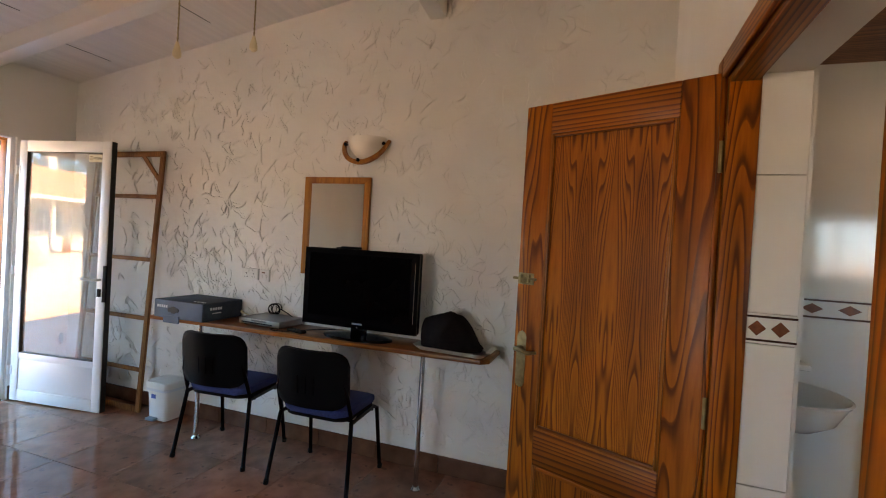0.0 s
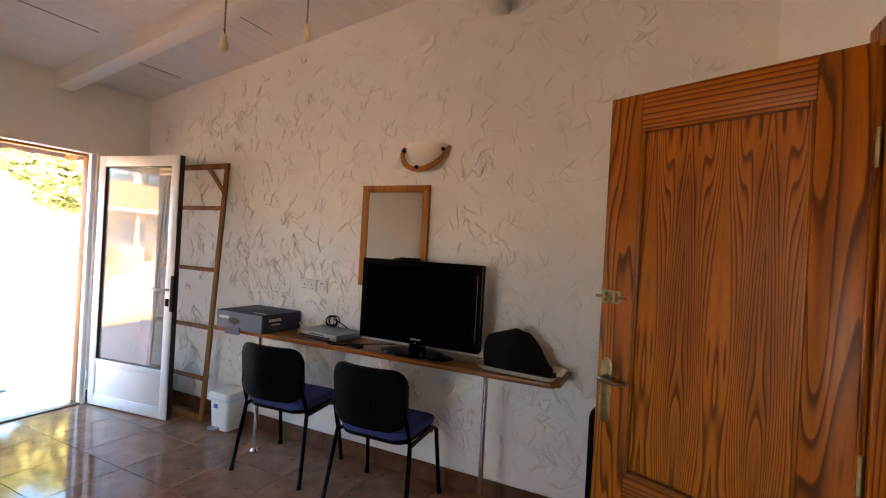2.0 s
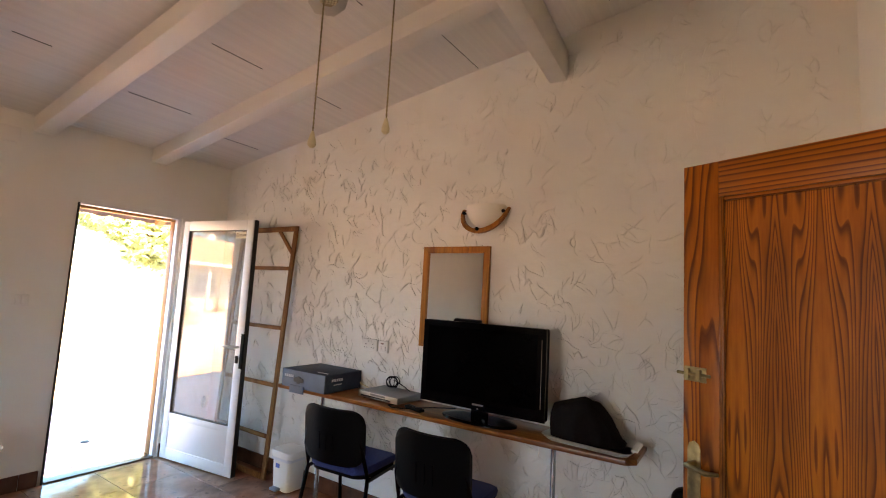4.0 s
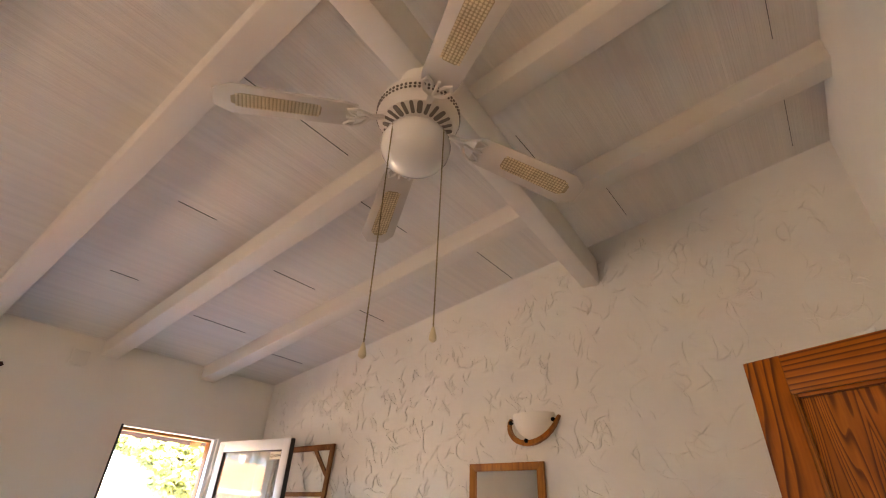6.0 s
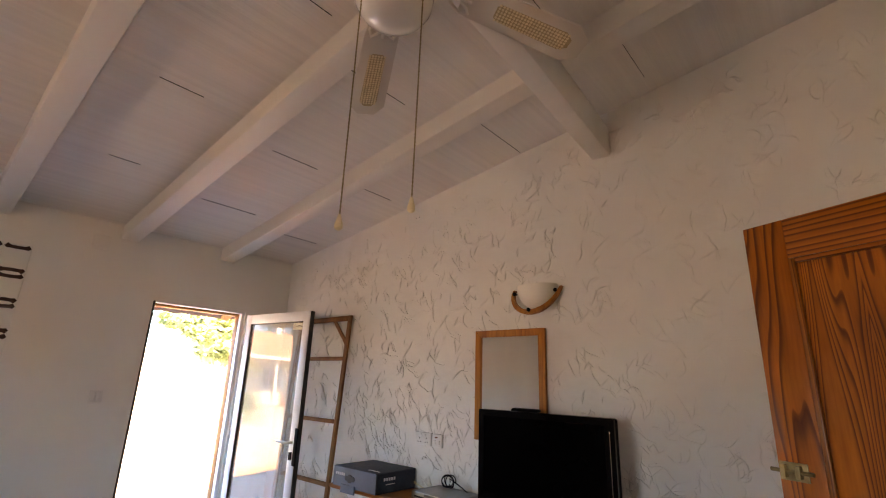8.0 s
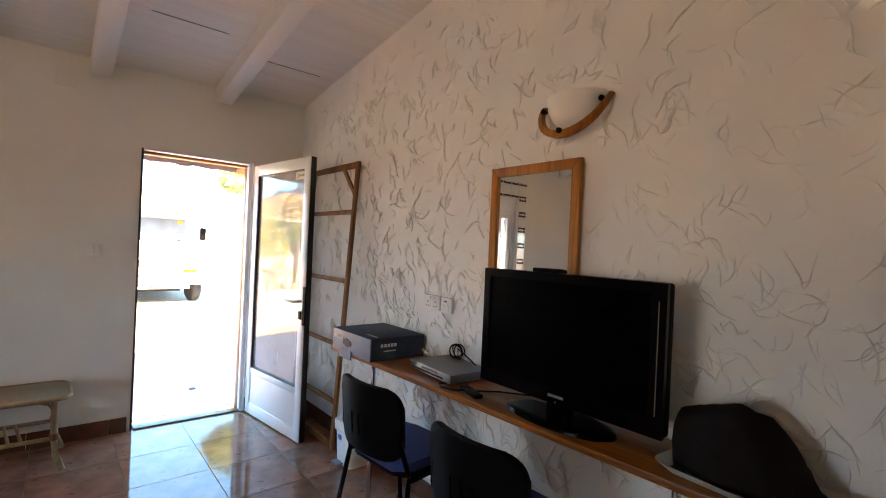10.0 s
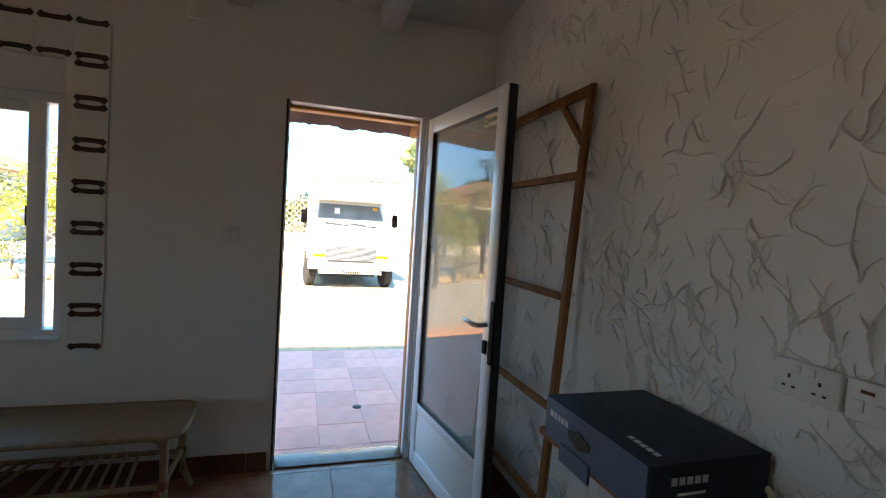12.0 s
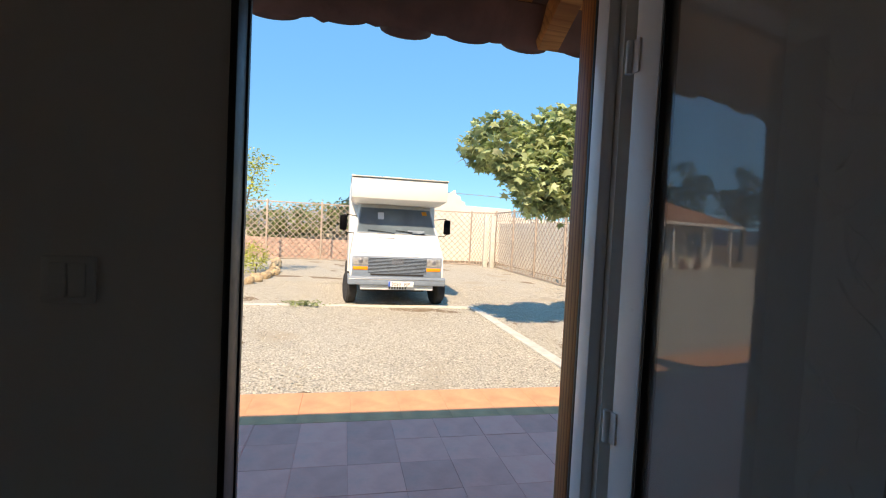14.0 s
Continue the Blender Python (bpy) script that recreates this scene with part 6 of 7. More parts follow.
tree("fig_tree", (-10.2, 6.1, G), [(-10.1, 4.05, 2.75, 0.58), (-9.9, 4.6, 2.35, 0.6), (-10.2, 4.95, 2.95, 0.6), (-9.9, 5.6, 2.75, 0.85), (-10.4, 5.3, 2.15, 0.6), (-10.1, 6.2, 3.2, 0.8), (-9.9, 6.6, 2.6, 0.8), (-10.0, 4.75, 2.0, 0.32)], 0.15, 7600, LEAF,
     "fig tree with broad lobed green leaves beside the yard", True, 4, 0.11, top=(-10.2, 5.9, 1.9))
tree("young_tree", (-18.6, -1.4, G), [(-18.5, -1.1, 2.6, 0.7), (-18.4, -0.85, 3.3, 0.5), (-18.7, -1.5, 3.1, 0.8), (-18.6, -1.7, 2.2, 0.7)], 0.11, 1300, LEAFPALE, "young yellow-green tree at the edge of the gravel", False, 6, 0.05)
tree("bush", (-28, -0.8, G), [(-28, -0.8, 1.5, 1.1), (-28.2, 0.4, 1.8, 1.1), (-28.1, 1.6, 1.9, 1.0), (-28, -2.2, 1.4, 1.2)], 0.2, 4200, LEAFMID, "olive-green bushes behind the lattice fence", False, 8, 0.06)
tree("bush", (-28, 1.9, G), [(-28, 1.9, 2.1, 0.9), (-28.2, 2.6, 2.2, 0.8)], 0.2, 1600, LEAFDARK, "dark green bush behind the lattice fence", False, 18, 0.06)
# the planted bed seen from the window and in the door glass
tree("garden_tree", (-15.2, -6.3, G), [(-15.2, -6.2, 2.2, 0.9), (-15.6, -5.6, 1.7, 0.8), (-15.0, -6.9, 1.8, 0.85), (-15.4, -6.2, 2.8, 0.6)], 0.14, 2200, LEAFMID, "small garden tree in a stone-edged bed", False, 11, 0.08)
tree("bush", (-14.2, -4.4, G), [(-14.2, -4.3, 0.55, 0.6), (-14.5, -5.1, 0.5, 0.6), (-15.2, -7.7, 0.5, 0.6), (-16.0, -8.8, 0.5, 0.6)], 0.11, 1500, LEAFMID, "low shrubs in the stone-edged bed", False, 12, 0.03)
tree("garden_tree", (-12.3, -2.6, G), [(-12.4, -2.7, 1.9, 0.75), (-12.7, -2.2, 1.4, 0.6), (-12.2, -3.2, 1.4, 0.6), (-12.5, -2.6, 2.5, 0.5)], 0.13, 1700, LEAFPALE, "leafy garden tree near the window", False, 13, 0.07)
tree("bush", (-18.9, -0.9, G), [(-18.9, -0.9, 0.35, 0.5), (-19.8, -1.2, 0.35, 0.5), (-17.6, -1.1, 0.3, 0.4)], 0.09, 900, LEAFPALE, "low green plants behind edging stones", False, 14, 0.02)
for k, (x, y) in enumerate(((-33, -38), (-38, -33), (-31, -44), (-42, -27))):
    tree("pine_tree", (x, y, G), [(x, y, 5.0, 2.0), (x + 0.6, y - 0.5, 7.0, 1.5), (x, y + 0.4, 8.6, 0.9), (x - 1, y + 1, 6.0, 1.5)], 0.5, 900, LEAFDARK, "tall dark evergreen behind the far house", False, 30 + k, 0.25, "evergreens behind the house")


def stones():
    rng = random.Random(9)
    bm = B()
    bmesh.ops.create_icosphere(bm, subdivisions=2, radius=1)
    for v in bm.verts:
        v.co *= 1 + 0.25 * noise.noise(v.co * 1.3)
    me = mesh_of("edging_stone", bm, STONE)
    me.shade_smooth()
    line = [(-24, -0.95), (-22.3, -0.75), (-20.5, -0.55), (-18.8, -0.35), (-17.2, -0.5), (-15.9, -0.8)]
    spots = []
    for (x0, y0), (x1, y1) in zip(line, line[1:]):
        for k in range(6):
            spots.append((x0 + (x1 - x0) * k / 6, y0 + (y1 - y0) * k / 6))
    spots += [(-13.4 + 0.25 * math.sin(k) - 0.14 * k, -3.4 - 0.3 * k) for k in range(22)]
    s = thing("stone_edging", (-18.5, -0.6, G), "row of rough sandy stones edging the planted bed", "stones")
    for x, y in spots:
        o = new("stone", me)
        o.parent = s
        o.matrix_basis = Matrix.Translation(Vector((x + rng.uniform(-0.05, 0.05), y + rng.uniform(-0.08, 0.08), G + 0.05)) - BASE[s]) @ Euler((rng.uniform(0, 3), rng.uniform(0, 3), rng.uniform(0, 3))).to_matrix().to_4x4() @ Matrix.Diagonal((rng.uniform(0.13, 0.22), rng.uniform(0.1, 0.17), rng.uniform(0.09, 0.14), 1))


stones()
bm = B()
rng_w = random.Random(21)
for k in range(160):
    leaf_mesh(bm, rng_w, Vector((-12.9 + rng_w.gauss(0, 0.1), 1.05 + rng_w.gauss(0, 0.18), G + 0.05 + rng_w.uniform(0, 0.05))), 0.07, False)
single("weeds", bm, LEAFMID, "small patch of weeds by the concrete strip", "weeds", "stuff", base=(-12.9, 1.05, G))


# ---- fence, walls beyond, far house, hills ----
def fence_panel(m, w, h, label, group):
    f = thing("lattice_fence", (0, 0, 0), label, "fence", group)
    part("post", bx(-0.04, 0.04, -0.04, 0.04, 0, h + 0.1, 0.006), FENCE, f)
    for z in (0.05, h):
        part("rail", bx(0.04, w, -0.02, 0.02, z - 0.025, z + 0.025, 0.004), FENCE, f)
    bm = B()
    s = 0.29
    for sg in (1, -1):
        k = -int(h / s) - 1
        while k * s < w + h:
            # line u = k*s + sg*v clipped to the panel
            v0, v1 = 0.07, h - 0.02
            u0, u1 = (k * s + v0, k * s + v1) if sg > 0 else (k * s - v0 + 0.0, k * s - v1)
            if sg < 0:
                u0, u1 = k * s + h - v0, k * s + h - v1
            du, dv = u1 - u0, v1 - v0
            lo, hi = 0.0, 1.0
            for a, b in ((u0 - 0.04, du), ):
                if b > 0:
                    lo, hi = max(lo, -a / b), min(hi, (w - 0.04 - a) / b)
                else:
                    lo, hi = max(lo, (w - 0.04 - a) / b), min(hi, -a / b)
            if hi - lo > 0.02:
                p0 = Vector((u0 + du * lo, 0.008 * sg, v0 + dv * lo))
                p1 = Vector((u0 + du * hi, 0.008 * sg, v0 + dv * hi))
                d = p1 - p0
                mm = Matrix.Translation((p0 + p1) / 2) @ Matrix.Rotation(-math.atan2(d.z, d.x), 4, "Y")
                box(bm, -d.length / 2, d.length / 2, -0.006, 0.006, -0.014, 0.014, m=mm)
            k += 1
    part("lattice", bm, FENCE, f, smooth=False)
    f.matrix_basis = m
    return f


FH = 2.6
first = fence_panel(Matrix.Translation((-25.6, -8.88, G)) @ Matrix.Rotation(radians(90), 4, "Z"), 2.4, FH, "brown lattice fence panel at the end of the yard", "fence panels")
for k in range(1, 7):
    copy_thing(first, Matrix.Translation((-25.6, -8.88 + 2.4 * k, G)) @ Matrix.Rotation(radians(90), 4, "Z"))
side = Vector((8.3, 0.0, 0)).normalized()
ang = math.atan2(side.y, side.x)
for k in range(5):
    copy_thing(first, Matrix.Translation((-24.6 + side.x * 2.4 * k, 8.85, G)) @ Matrix.Rotation(ang, 4, "Z"))
copy_thing(first, Matrix.Translation((-25.6, 7.9, G)) @ Matrix.Rotation(radians(43), 4, "Z") @ Matrix.Diagonal((0.58, 1, 1, 1)))
gp = thing("gate_post", (-24.4, 8.48, G), "pale leaning gate post boards by the fence", "post")
for k, (x, y) in enumerate(((-24.5, 8.35), (-24.3, 8.62))):
    part("board", bx(x - 0.09, x + 0.09, y - 0.1, y + 0.1, G, G + 2.45, 0.01, m=None), CONCRETE, gp)

single("boundary_wall", bx(-27.0, -26.8, -12, 3.5, G, 0.75), BRICKRED, "low weathered red wall behind the fence", "wall", "structure", smooth=False)
single("white_boundary_wall", bx(-29.5, -29.2, -14, 2.2, G, 1.15), LIMEWASH, "white wall behind the bushes", "wall", "structure", smooth=False)


def stepped_building():
    b = thing("white_outbuilding", (-31, 8.5, G), "white rendered outbuilding with a stepped parapet", "building")
    poly = [(6.6, 0), (6.6, 3.6), (7.45, 3.75), (7.7, 3.95), (7.8, 3.65), (8.0, 3.62), (8.08, 3.35), (8.25, 3.32), (8.35, 3.1), (11.0, 3.04), (11.1, 2.6), (16, 2.45), (16, 0)]
    bm = B()
    slab(bm, [(y, z) for y, z in poly], 0.25, Matrix.Translation((-28.6, 0, G)) @ Matrix(((0, 0, -1, 0), (1, 0, 0, 0), (0, 1, 0, 0), (0, 0, 0, 1))))
    bmesh.ops.recalc_face_normals(bm, faces=bm.faces)
    part("wall", bm, LIMEWASH, b, smooth=False)
    bm = bx(-34, -28.86, 6.65, 15.9, G, 2.2)
    part("rear_block", bm, LIMEWASH, b, smooth=False)
    w = thing("side_wall", (-20, 10.3, G), "white garden wall behind the side fence", "wall", kind="structure")
    part("face", bx(-28, -12, 10.2, 10.4, G, 2.0), LIMEWASH, w, smooth=False)


stepped_building()
single("overhead_cable", tube(B(), [(-30, 7.6, 3.7), (-28, 11.0, 3.45), (-26, 14.5, 3.35)], 0.02, 6), VANGREY, "thin overhead cable beyond the fence", "cable")


def far_house():
    h = thing("far_house", (-23.5, -19, G), "low white house with clay roof and columned porch across the yard", "house")
    x0, x1, y0, y1 = -30.0, -22.6, -28.5, -10.0
    part("wall", bx(x0, x1 - 1.4, y0, y1, G, 2.7), LIMEWASH, h, smooth=False)
    bm = B()
    e = 0.4
    lo = [bm.verts.new(p) for p in ((x0 - e, y0 - e, 2.7), (x1 + e, y0 - e, 2.7), (x1 + e, y1 + e, 2.7), (x0 - e, y1 + e, 2.7))]
    r = [bm.verts.new(((x0 + x1) / 2, y0 + 4.0, 4.6)), bm.verts.new(((x0 + x1) / 2, y1 - 4.0, 4.6))]
    for f in ((lo[0], lo[1], r[0]), (lo[1], lo[2], r[1], r[0]), (lo[2], lo[3], r[1]), (lo[3], lo[0], r[0], r[1]), (lo[3], lo[2], lo[1], lo[0])):
        bm.faces.new(f)
    rf = part("roof", bm, ROOFTILE, h, "weathered clay tiles", smooth=False)
    part("fascia", bx(x1 + 0.36, x1 + 0.44, y0 - 0.4, y1 + 0.4, 2.52, 2.72), LIMEWASH, h)
    part("chimney", bx(-26.6, -26.1, -20.3, -19.8, 4.2, 5.3), LIMEWASH, rf)
    part("porch_floor", bx(x1 - 1.4, x1 + 0.2, y0, y1, G, G + 0.08), CONCRETE, h, smooth=False)
    y = y0 + 0.3
    while y < y1:
        part("column", rod(B(), (x1, y, G + 0.08), (x1, y, 2.54), 0.13, seg=14), LIMEWASH, h)
        y += 2.9
    y = y0 + 1.3
    while y < y1 - 1:
        w = part("window", bx(x1 - 1.42, x1 - 1.34, y - 0.1, y + 1.5, 0.8, 2.1), WHITEALU, h)
        for a in (0, 0.55, 1.1):
            part("pane", bx(x1 - 1.335, x1 - 1.325, y + a - 0.04, y + a + 0.42, 0.88, 1.42), VANGLASS, w)
            part("pane", bx(x1 - 1.335, x1 - 1.325, y + a - 0.04, y + a + 0.42, 1.48, 2.03), VANGLASS, w)
        y += 2.9


far_house()


def flower_pot(p, seed):
    f = thing("flower_pot", p, "terracotta pot with a red flowering plant", "plant pot", "pots before the house")
    part("pot", lathe(B(), [(0.16, 0), (0.23, 0.3), (0.26, 0.3), (0.26, 0.36), (0.22, 0.36), (0.2, 0.3)], 18, Matrix.Translation(p)), TERRACOTTA, f)
    rng = random.Random(seed)
    bm, fl = B(), B()
    for k in range(130):
        d = Vector((rng.gauss(0, 0.2), rng.gauss(0, 0.2), 0.4 + abs(rng.gauss(0, 0.22))))
        leaf_mesh(bm, rng, Vector(p) + d, 0.12, False)
        if k % 6 == 0:
            leaf_mesh(fl, rng, Vector(p) + d * 1.1, 0.1, True)
    part("foliage", bm, LEAFMID, f)
    part("blossom", fl, FLOWER, f)


for k, y in enumerate((-12.2, -13.6, -14.4, -16.8, -18.1, -19.5, -22.5, -23.8)):
    flower_pot((-21.9, y, G), 40 + k)

bm = B()
rows = []
for k in range(90):
    a = radians(100 + 160 * k / 89)
    R = 700
    hgt = 14 + 10 * noise.noise(Vector((k * 0.13, 0, 0))) + 4 * noise.noise(Vector((k * 0.5, 3, 0)))
    rows.append((bm.verts.new((R * math.cos(a), R * math.sin(a), -2)), bm.verts.new((R * math.cos(a), R * math.sin(a), max(4, hgt * 1.5)))))
for a, b in zip(rows, rows[1:]):
    bm.faces.new((a[0], b[0], b[1], a[1]))
single("backdrop", bm, HILL, "hills on the horizon, coloured blue for haze", "hills", "structure")


# ---- camper van ----
def van():
    X, yl, yr, gz = -12.80, 1.89, 3.89, G + 0.065
    yc = (yl + yr) / 2
    v = thing("camper_van", (X - 2.5, yc, gz), "white camper van with overcab body parked on the gravel", "van")
    X1 = X - 0.12   # nose of the bodywork behind the bumper

    def skin(sections, mat_, name, label="", bevel=0.02):
        """Joins outlines (x, half width, z) of equal count from bottom to top into a closed body."""
        bm = B()
        prev = None
        for x0, x1, hw, z in sections:
            ring = [bm.verts.new(p) for p in ((x0, yc - hw, z), (x0, yc + hw, z), (x1, yc + hw, z), (x1, yc - hw, z))]
            if prev:
                for k in range(4):
                    bm.faces.new((prev[k], prev[(k + 1) % 4], ring[(k + 1) % 4], ring[k]))
            else:
                bm.faces.new(ring[::-1])
            prev = ring
        bm.faces.new(prev)
        bmesh.ops.recalc_face_normals(bm, faces=bm.faces)
        if bevel:
            bmesh.ops.bevel(bm, geom=bm.edges[:], offset=bevel, segments=2, affect="EDGES", profile=0.6)
        return part(name, bm, mat_, v, label)
    cab = skin([(X1, X - 2.2, 0.96, 0.42), (X1 + 0.02, X - 2.2, 0.975, 0.62), (X1 - 0.02, X - 2.2, 0.965, 0.95), (X1 - 0.42, X - 2.2, 0.90, 1.40), (X1 - 0.86, X - 2.2, 0.80, 1.98), (X1 - 0.95, X - 2.2, 0.78, 2.06)], VANWHITE, "cab", "white steel cab")
    body = skin([(X - 1.55, X - 5.6, 1.0, 0.25), (X - 1.55, X - 5.6, 1.0, 2.0), (X - 1.5, X - 5.6, 1.0, 2.56)], VANWHITE, "living_body", "white panelled living body", 0.03)
    skin([(X - 0.55, X - 1.7, 0.88, 2.03), (X - 0.15, X - 1.7, 0.985, 2.12), (X - 0.12, X - 1.7, 0.99, 2.52), (X - 0.16, X - 1.7, 0.985, 2.545)], VANWHITE, "overcab", "white overcab bunk", 0.012)
    part("gutter", bx(X - 5.6, X - 0.1, yc - 1.0, yc - 0.97, 2.535, 2.57, 0.006), CONCRETE, v)
    part("gutter", bx(X - 5.6, X - 0.1, yc + 0.97, yc + 1.0, 2.535, 2.57, 0.006), CONCRETE, v)
    part("roof_edge", bx(X - 0.16, X - 0.09, yc - 0.98, yc + 0.98, 2.54, 2.565, 0.006), CONCRETE, v, "weathered sealant edge")
    part("overcab_trim", bx(X - 0.2, X - 0.165, yc - 0.985, yc + 0.985, 2.155, 2.17, 0.004), CONCRETE, v)
    part("roof_hatch", bx(X - 1.4, X - 0.9, yc - 0.3, yc + 0.12, 2.55, 2.66, 0.02), SIGNBASE, v, "yellowed roof hatch")
    part("roof_vent", bx(X - 1.6, X - 1.25, yc + 0.35, yc + 0.6, 2.55, 2.65, 0.02), SIGNBASE, v)
    # windscreen, set on the sloping front
    def on_front(y, z, out=0.012):
        pts = [(X1 - 0.02, 0.95), (X1 - 0.42, 1.40), (X1 - 0.86, 1.98)]
        for (xa, za), (xb, zb_) in zip(pts, pts[1:]):
            if z <= zb_:
                f = (z - za) / (zb_ - za)
                return Vector((xa + (xb - xa) * f + out, y, z + out * 0.5))
        return Vector((pts[-1][0] + out, y, z))

    def sheet(name, quad, mat_, parent, out=0.012, th=0.01, label=""):
        bm = B()
        a = [bm.verts.new(on_front(y, z, out)) for y, z in quad]
        b = [bm.verts.new(on_front(y, z, out - th)) for y, z in quad]
        n = len(quad)
        bm.faces.new(a)
        bm.faces.new(b[::-1])
        for k in range(n):
            bm.faces.new((a[k], b[k], b[(k + 1) % n], a[(k + 1) % n]))
        bmesh.ops.recalc_face_normals(bm, faces=bm.faces)
        return part(name, bm, mat_, parent, label, smooth=False)
    sheet("windscreen_seal", [(yc - 0.86, 1.40), (yc + 0.86, 1.40), (yc + 0.77, 1.955), (yc - 0.77, 1.955)], VANGREY, v, 0.012)
    ws = sheet("windscreen", [(yc - 0.83, 1.425), (yc + 0.83, 1.425), (yc + 0.745, 1.935), (yc - 0.745, 1.935)], VANGLASS, v, 0.018, label="dark glossy windscreen")
    sheet("sticker", [(yc + 0.58, 1.83), (yc + 0.69, 1.83), (yc + 0.68, 1.91), (yc + 0.57, 1.91)], AMBER, ws, 0.022, 0.002, "small yellow sticker")
    sheet("window_grille", [(yc - 0.4, 1.7), (yc - 0.27, 1.7), (yc - 0.27, 1.85), (yc - 0.4, 1.85)], PRINT, ws, 0.021, 0.002)
    part("steering_wheel", lathe(B(), [(0.17, 0), (0.19, 0.01), (0.19, 0.02), (0.17, 0.02)], 24, Matrix.Translation(on_front(yc + 0.42, 1.47, 0.02)) @ Matrix.Rotation(radians(35), 4, "Y") @ Matrix.Diagonal((0.5, 1, 0.2, 1))), VANGREY, ws)
    for a, b in (((yc - 0.05, 1.40), (yc - 0.62, 1.45)), ((yc + 0.62, 1.40), (yc - 0.02, 1.46))):
        wp = part("wiper", tube(B(), [on_front(a[0], a[1], 0.03), on_front((a[0] + b[0]) / 2, (a[1] + b[1]) / 2, 0.045), on_front(b[0], b[1], 0.035)], 0.009, 6), BLACKPLASTIC, v)
    sheet("bonnet", [(yc - 0.87, 1.0), (yc + 0.87, 1.0), (yc + 0.83, 1.345), (yc - 0.83, 1.345)], VANWHITE, v, 0.012, label="white bonnet lid")
    part("bonnet_slot", bx(-0.001, 0.001, -0.17, 0.17, -0.012, 0.012, m=Matrix.Translation(on_front(yc - 0.22, 1.30, 0.016)) @ Matrix.Rotation(radians(40), 4, "Y")), VANGREY, v)
    # grille
    gx = X1 + 0.012
    part("front_mask", bx(gx - 0.02, gx + 0.012, yc - 0.93, yc + 0.93, 0.52, 0.945, 0.012), VANGREY, v, "grey plastic front mask")
    gr = part("grille", bx(gx + 0.006, gx + 0.016, yc - 0.6, yc + 0.6, 0.6, 0.91, 0.003), DARKALU, v, "grey slatted grille")
    for k in range(11):
        z = 0.612 + 0.029 * k
        part("slat", bx(gx + 0.012, gx + 0.03, yc - 0.6, yc + 0.6, z, z + 0.014, 0.003, seg=1), VANGREY, gr)
    for k in range(5):
        y = yc - 0.1 + 0.05 * k
        part("badge_bar", bx(gx + 0.03, gx + 0.04, -0.013, 0.013, 0.78, 0.90, m=Matrix.Translation((0, y, 0)) @ Matrix.Rotation(0.0, 4, "X")), SILVER, gr)
    part("air_slot", bx(gx + 0.008, gx + 0.016, yc - 0.55, yc + 0.55, 0.545, 0.585), SIGNINK, v)
    for s in (-1, 1):
        y = yc + s * 0.755
        hl = part("headlamp", bx(gx + 0.004, gx + 0.026, y - 0.15, y + 0.15, 0.755, 0.915, 0.012), LAMPGLASS, v, "rectangular headlamp")
        part("bulb_bowl", lathe(B(), [(0.05, 0), (0.045, 0.004), (0.02, 0.006)], 16, Matrix.Translation((gx + 0.026, y, 0.835)) @ Matrix.Rotation(radians(90), 4, "Y")), SILVER, hl)
        part("indicator", bx(gx + 0.004, gx + 0.026, y - 0.15, y + 0.15, 0.655, 0.725, 0.01), AMBER, v, "amber indicator")
    bp = part("bumper", bx(X - 0.14, X + 0.02, yc - 1.0, yc + 1.0, 0.36, 0.53, 0.03), VANGREY, v, "grey plastic bumper")
    part("bumper_edge", bx(X - 0.02, X + 0.026, yc - 0.98, yc + 0.98, 0.47, 0.485, 0.004), STEEL, bp)
    for s in (-1, 1):
        part("bumper_end", bx(X - 0.7, X - 0.1, yc + s * 0.985 - 0.02, yc + s * 0.985 + 0.02, 0.36, 0.53, 0.015), VANGREY, bp)
    part("underride", bx(X - 0.3, X - 0.06, yc - 0.75, yc + 0.75, 0.26, 0.355, 0.01), VANWHITE, v)
    for k in range(7):
        part("underride_slot", bx(X - 0.061, X - 0.056, yc - 0.17 + k * 0.055, yc - 0.14 + k * 0.055, 0.275, 0.345), SIGNINK, v)
    pl = part("number_plate", bx(X + 0.02, X + 0.032, yc - 0.19, yc + 0.33, 0.335, 0.445, 0.004), WHITEPLASTIC, v, "white number plate")
    part("blue_band", bx(X + 0.031, X + 0.0335, yc - 0.188, yc - 0.145, 0.338, 0.442), PLATEBLUE, pl)
    for text, dy in (("9050", -0.125), ("FJP", 0.135)):
        words("plate_text", text, 0.105, Matrix.Translation((X + 0.0335, yc + dy, 0.353)) @ Matrix.Rotation(radians(90), 4, "Z") @ Matrix.Rotation(radians(90), 4, "X"), SIGNINK, pl, 0.92)
    for x in (X - 0.72, X - 3.9):
        for s in (-1, 1):
            y = yc + s * 0.95
            steer = Matrix.Rotation(radians(10 if x > X - 1 else 0), 4, "Z")
            M = Matrix.Translation((x, y, gz + 0.335)) @ steer @ Matrix.Rotation(radians(90), 4, "X")
            w = part("wheel", lathe(B(), [(0.2, -0.1), (0.3, -0.1), (0.335, -0.07), (0.338, 0.07), (0.3, 0.1), (0.2, 0.1)], 28, M), RUBBER, v, "black tyre on a steel rim")
            part("rim", lathe(B(), [(0.05, -0.09), (0.12, -0.075), (0.19, -0.095), (0.2, -0.08), (0.2, 0.08), (0.19, 0.095), (0.12, 0.075), (0.05, 0.09)], 20, M), CONCRETE, w)
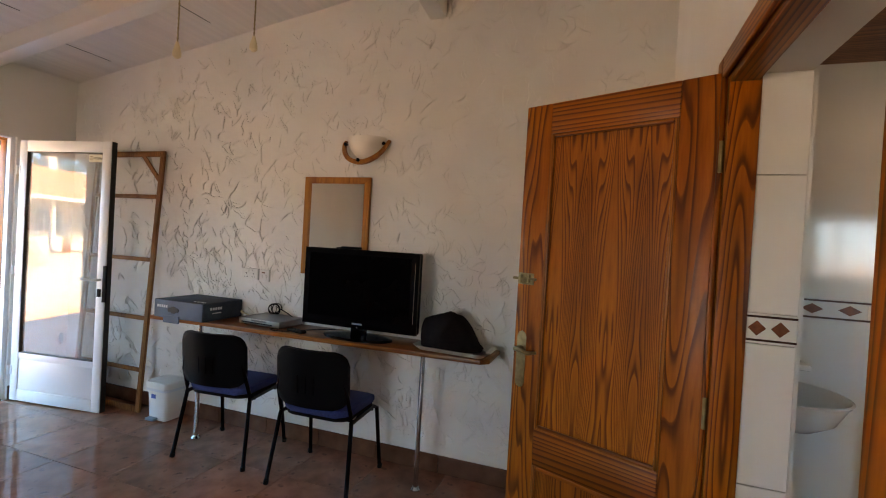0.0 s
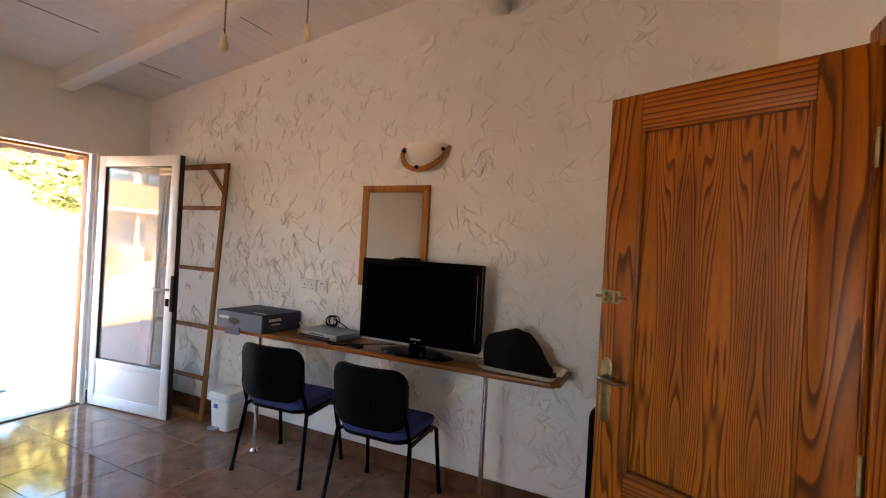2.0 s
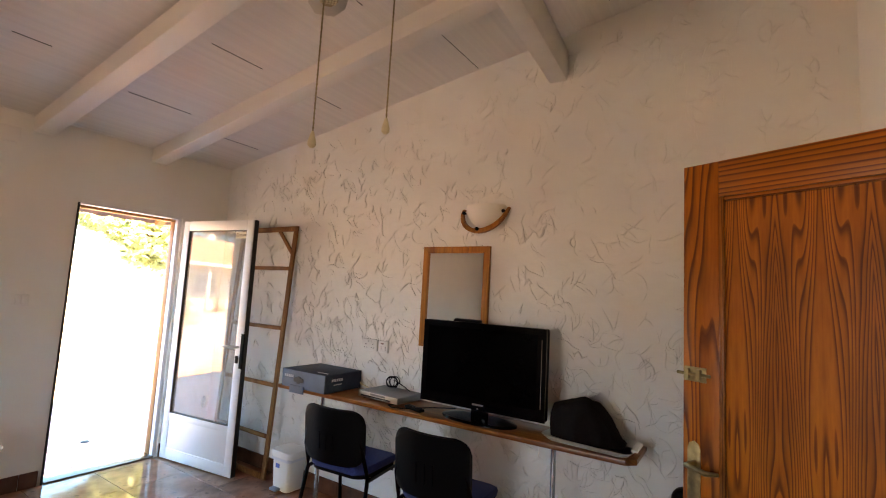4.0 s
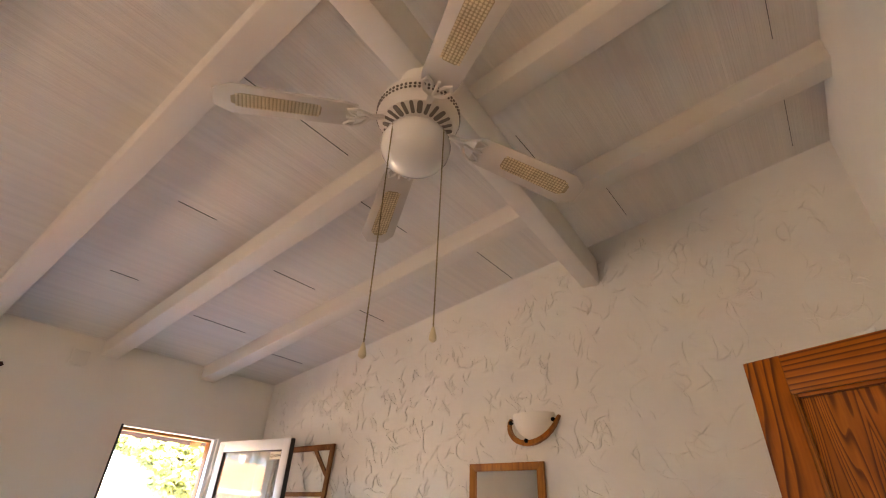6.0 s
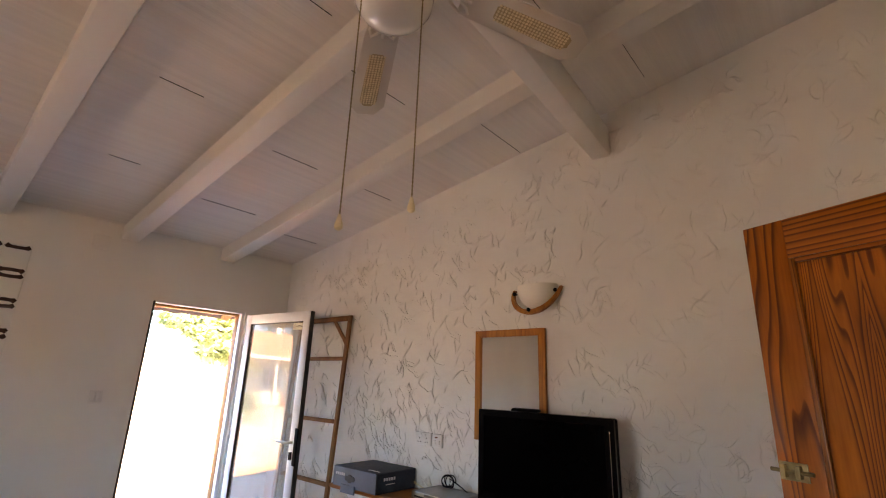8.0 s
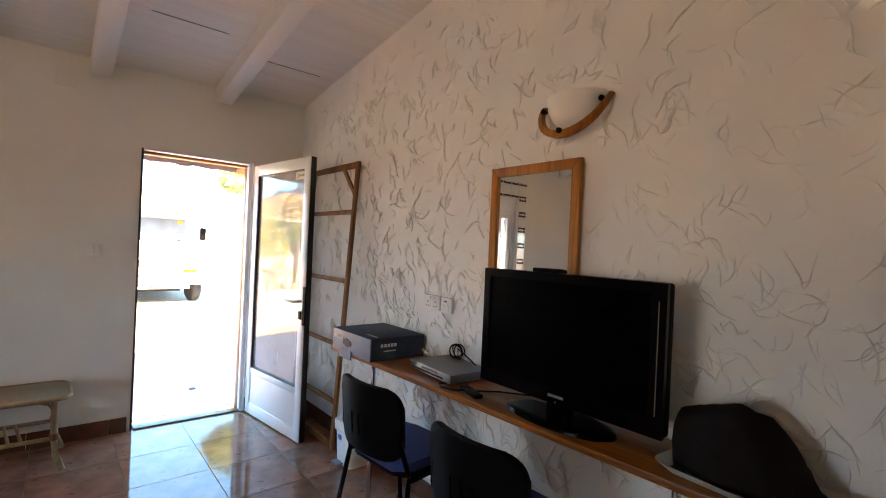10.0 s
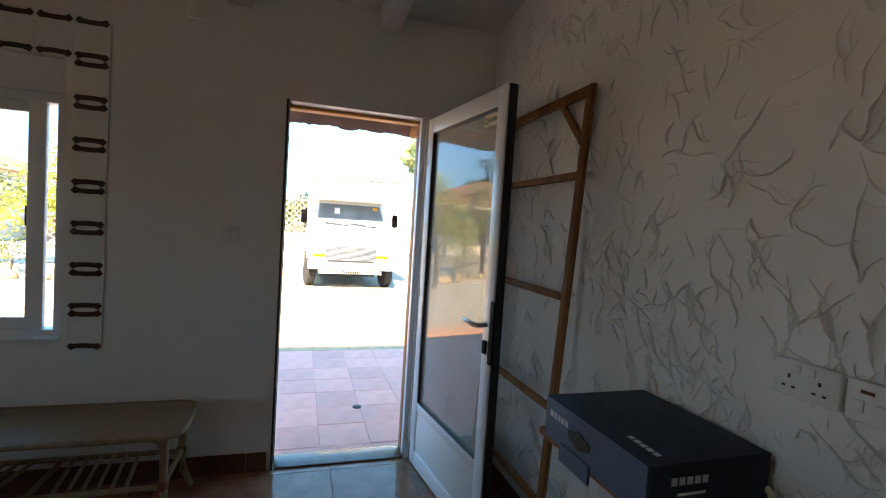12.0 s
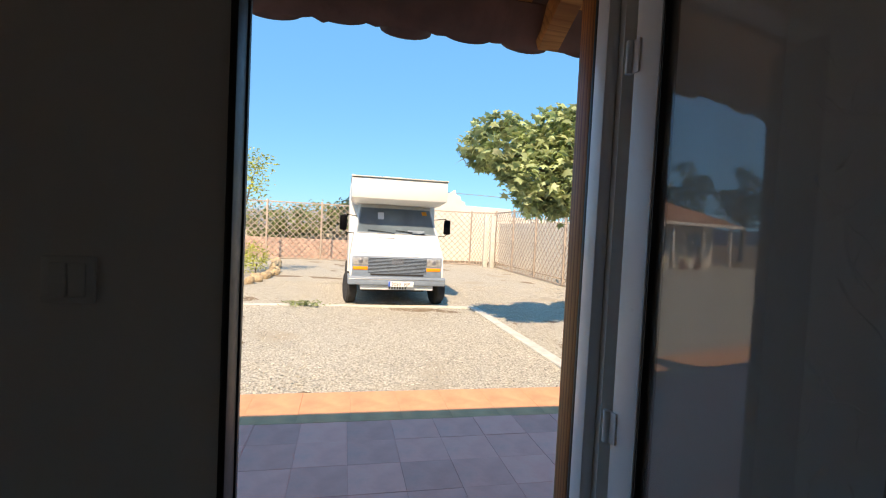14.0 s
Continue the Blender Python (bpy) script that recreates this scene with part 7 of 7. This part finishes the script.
    for s in (-1, 1):
        yy = yc + s * 1.13
        part("mirror_arm", tube(B(), [(X - 0.75, yc + s * 0.84, 1.75), (X - 0.68, yc + s * 1.08, 1.78), (X - 0.68, yy, 1.76)], 0.01, 6), BLACKPLASTIC, v)
        part("mirror_arm", tube(B(), [(X - 0.75, yc + s * 0.9, 1.38), (X - 0.68, yc + s * 1.08, 1.4), (X - 0.68, yy, 1.44)], 0.01, 6), BLACKPLASTIC, v)
        mi = part("wing_mirror", bx(X - 0.72, X - 0.64, yy - 0.075, yy + 0.075, 1.44, 1.76, 0.03), BLACKPLASTIC, v, "tall black wing mirror")
        part("mirror_glass", bx(X - 0.728, X - 0.721, yy - 0.06, yy + 0.06, 1.47, 1.73), MIRROR, mi)
    # near-black block added so the gap under the body reads as shaded
    part("exhaust_shadow_box", bx(X - 5.2, X - 0.9, yc - 0.7, yc + 0.7, 0.12, 0.42), DARKALU, v, "dark block for the chassis and the shade under the body", smooth=False)
    v.matrix_basis = Matrix.Translation((X - 2.5, yc, G))


van()


# ---- paving pieces, last ----
def paving():
    p = single("patio", bx(XP, XW - WT, -7.0, 9.0, G - 0.03, -0.0225), PATIO, "terracotta paved strip before the door", "patio", "structure", smooth=False)
    s = 0.33
    me = mesh_of("paving_tile", bx(-s / 2 + 0.0014, s / 2 - 0.0014, -s / 2 + 0.0014, s / 2 - 0.0014, -0.03, 0, 0.001, seg=1), PATIO)
    rng = random.Random(12)
    rest = B()
    x = -6.56 - s
    rows = []
    while x < XW - WT - 0.02:
        rows.append(x)
        x += s
    for x in rows:
        b = min(x + s, XW - WT + 0.02)
        for j in range(-24, 20):
            y = 1.87 + j * s
            z = -0.018 + rng.uniform(-0.002, 0.002)
            if -7 <= j < 12 and b - x > s - 0.001:
                o = new("paving_tile", me)
                o.parent = p
                o.matrix_basis = Matrix.Translation((x + s / 2, y + s / 2, z)) @ Euler((rng.uniform(-0.003, 0.003), rng.uniform(-0.003, 0.003), 0)).to_matrix().to_4x4()
            else:
                box(rest, x + 0.002, b - 0.002, y + 0.002, y + s - 0.002, z - 0.03, z)
    r = part("outer_paving", rest, PATIO, p, smooth=False)
    r["kind"] = "stuff"
    y = -6.5
    me = mesh_of("edge_tile", bx(XP + 0.002, -6.56 - s - 0.002, 0.0005, 0.3995, -0.06, 0, 0.001, seg=1), EDGE)
    while y < 8.5:
        o = new("edge_tile", me)
        o.parent = p
        o.matrix_basis = Matrix.Translation((0, y, -0.018))
        y += 0.4
    c = single("drain_cover", lathe(B(), [(0.035, 0), (0.035, 0.006), (0.02, 0.012)], 12, Matrix.Translation((-5.2, 2.18, -0.016))), DARKALU, "small dark stone on the paving", "stone", base=(-5.2, 2.18, -0.016))


paving()
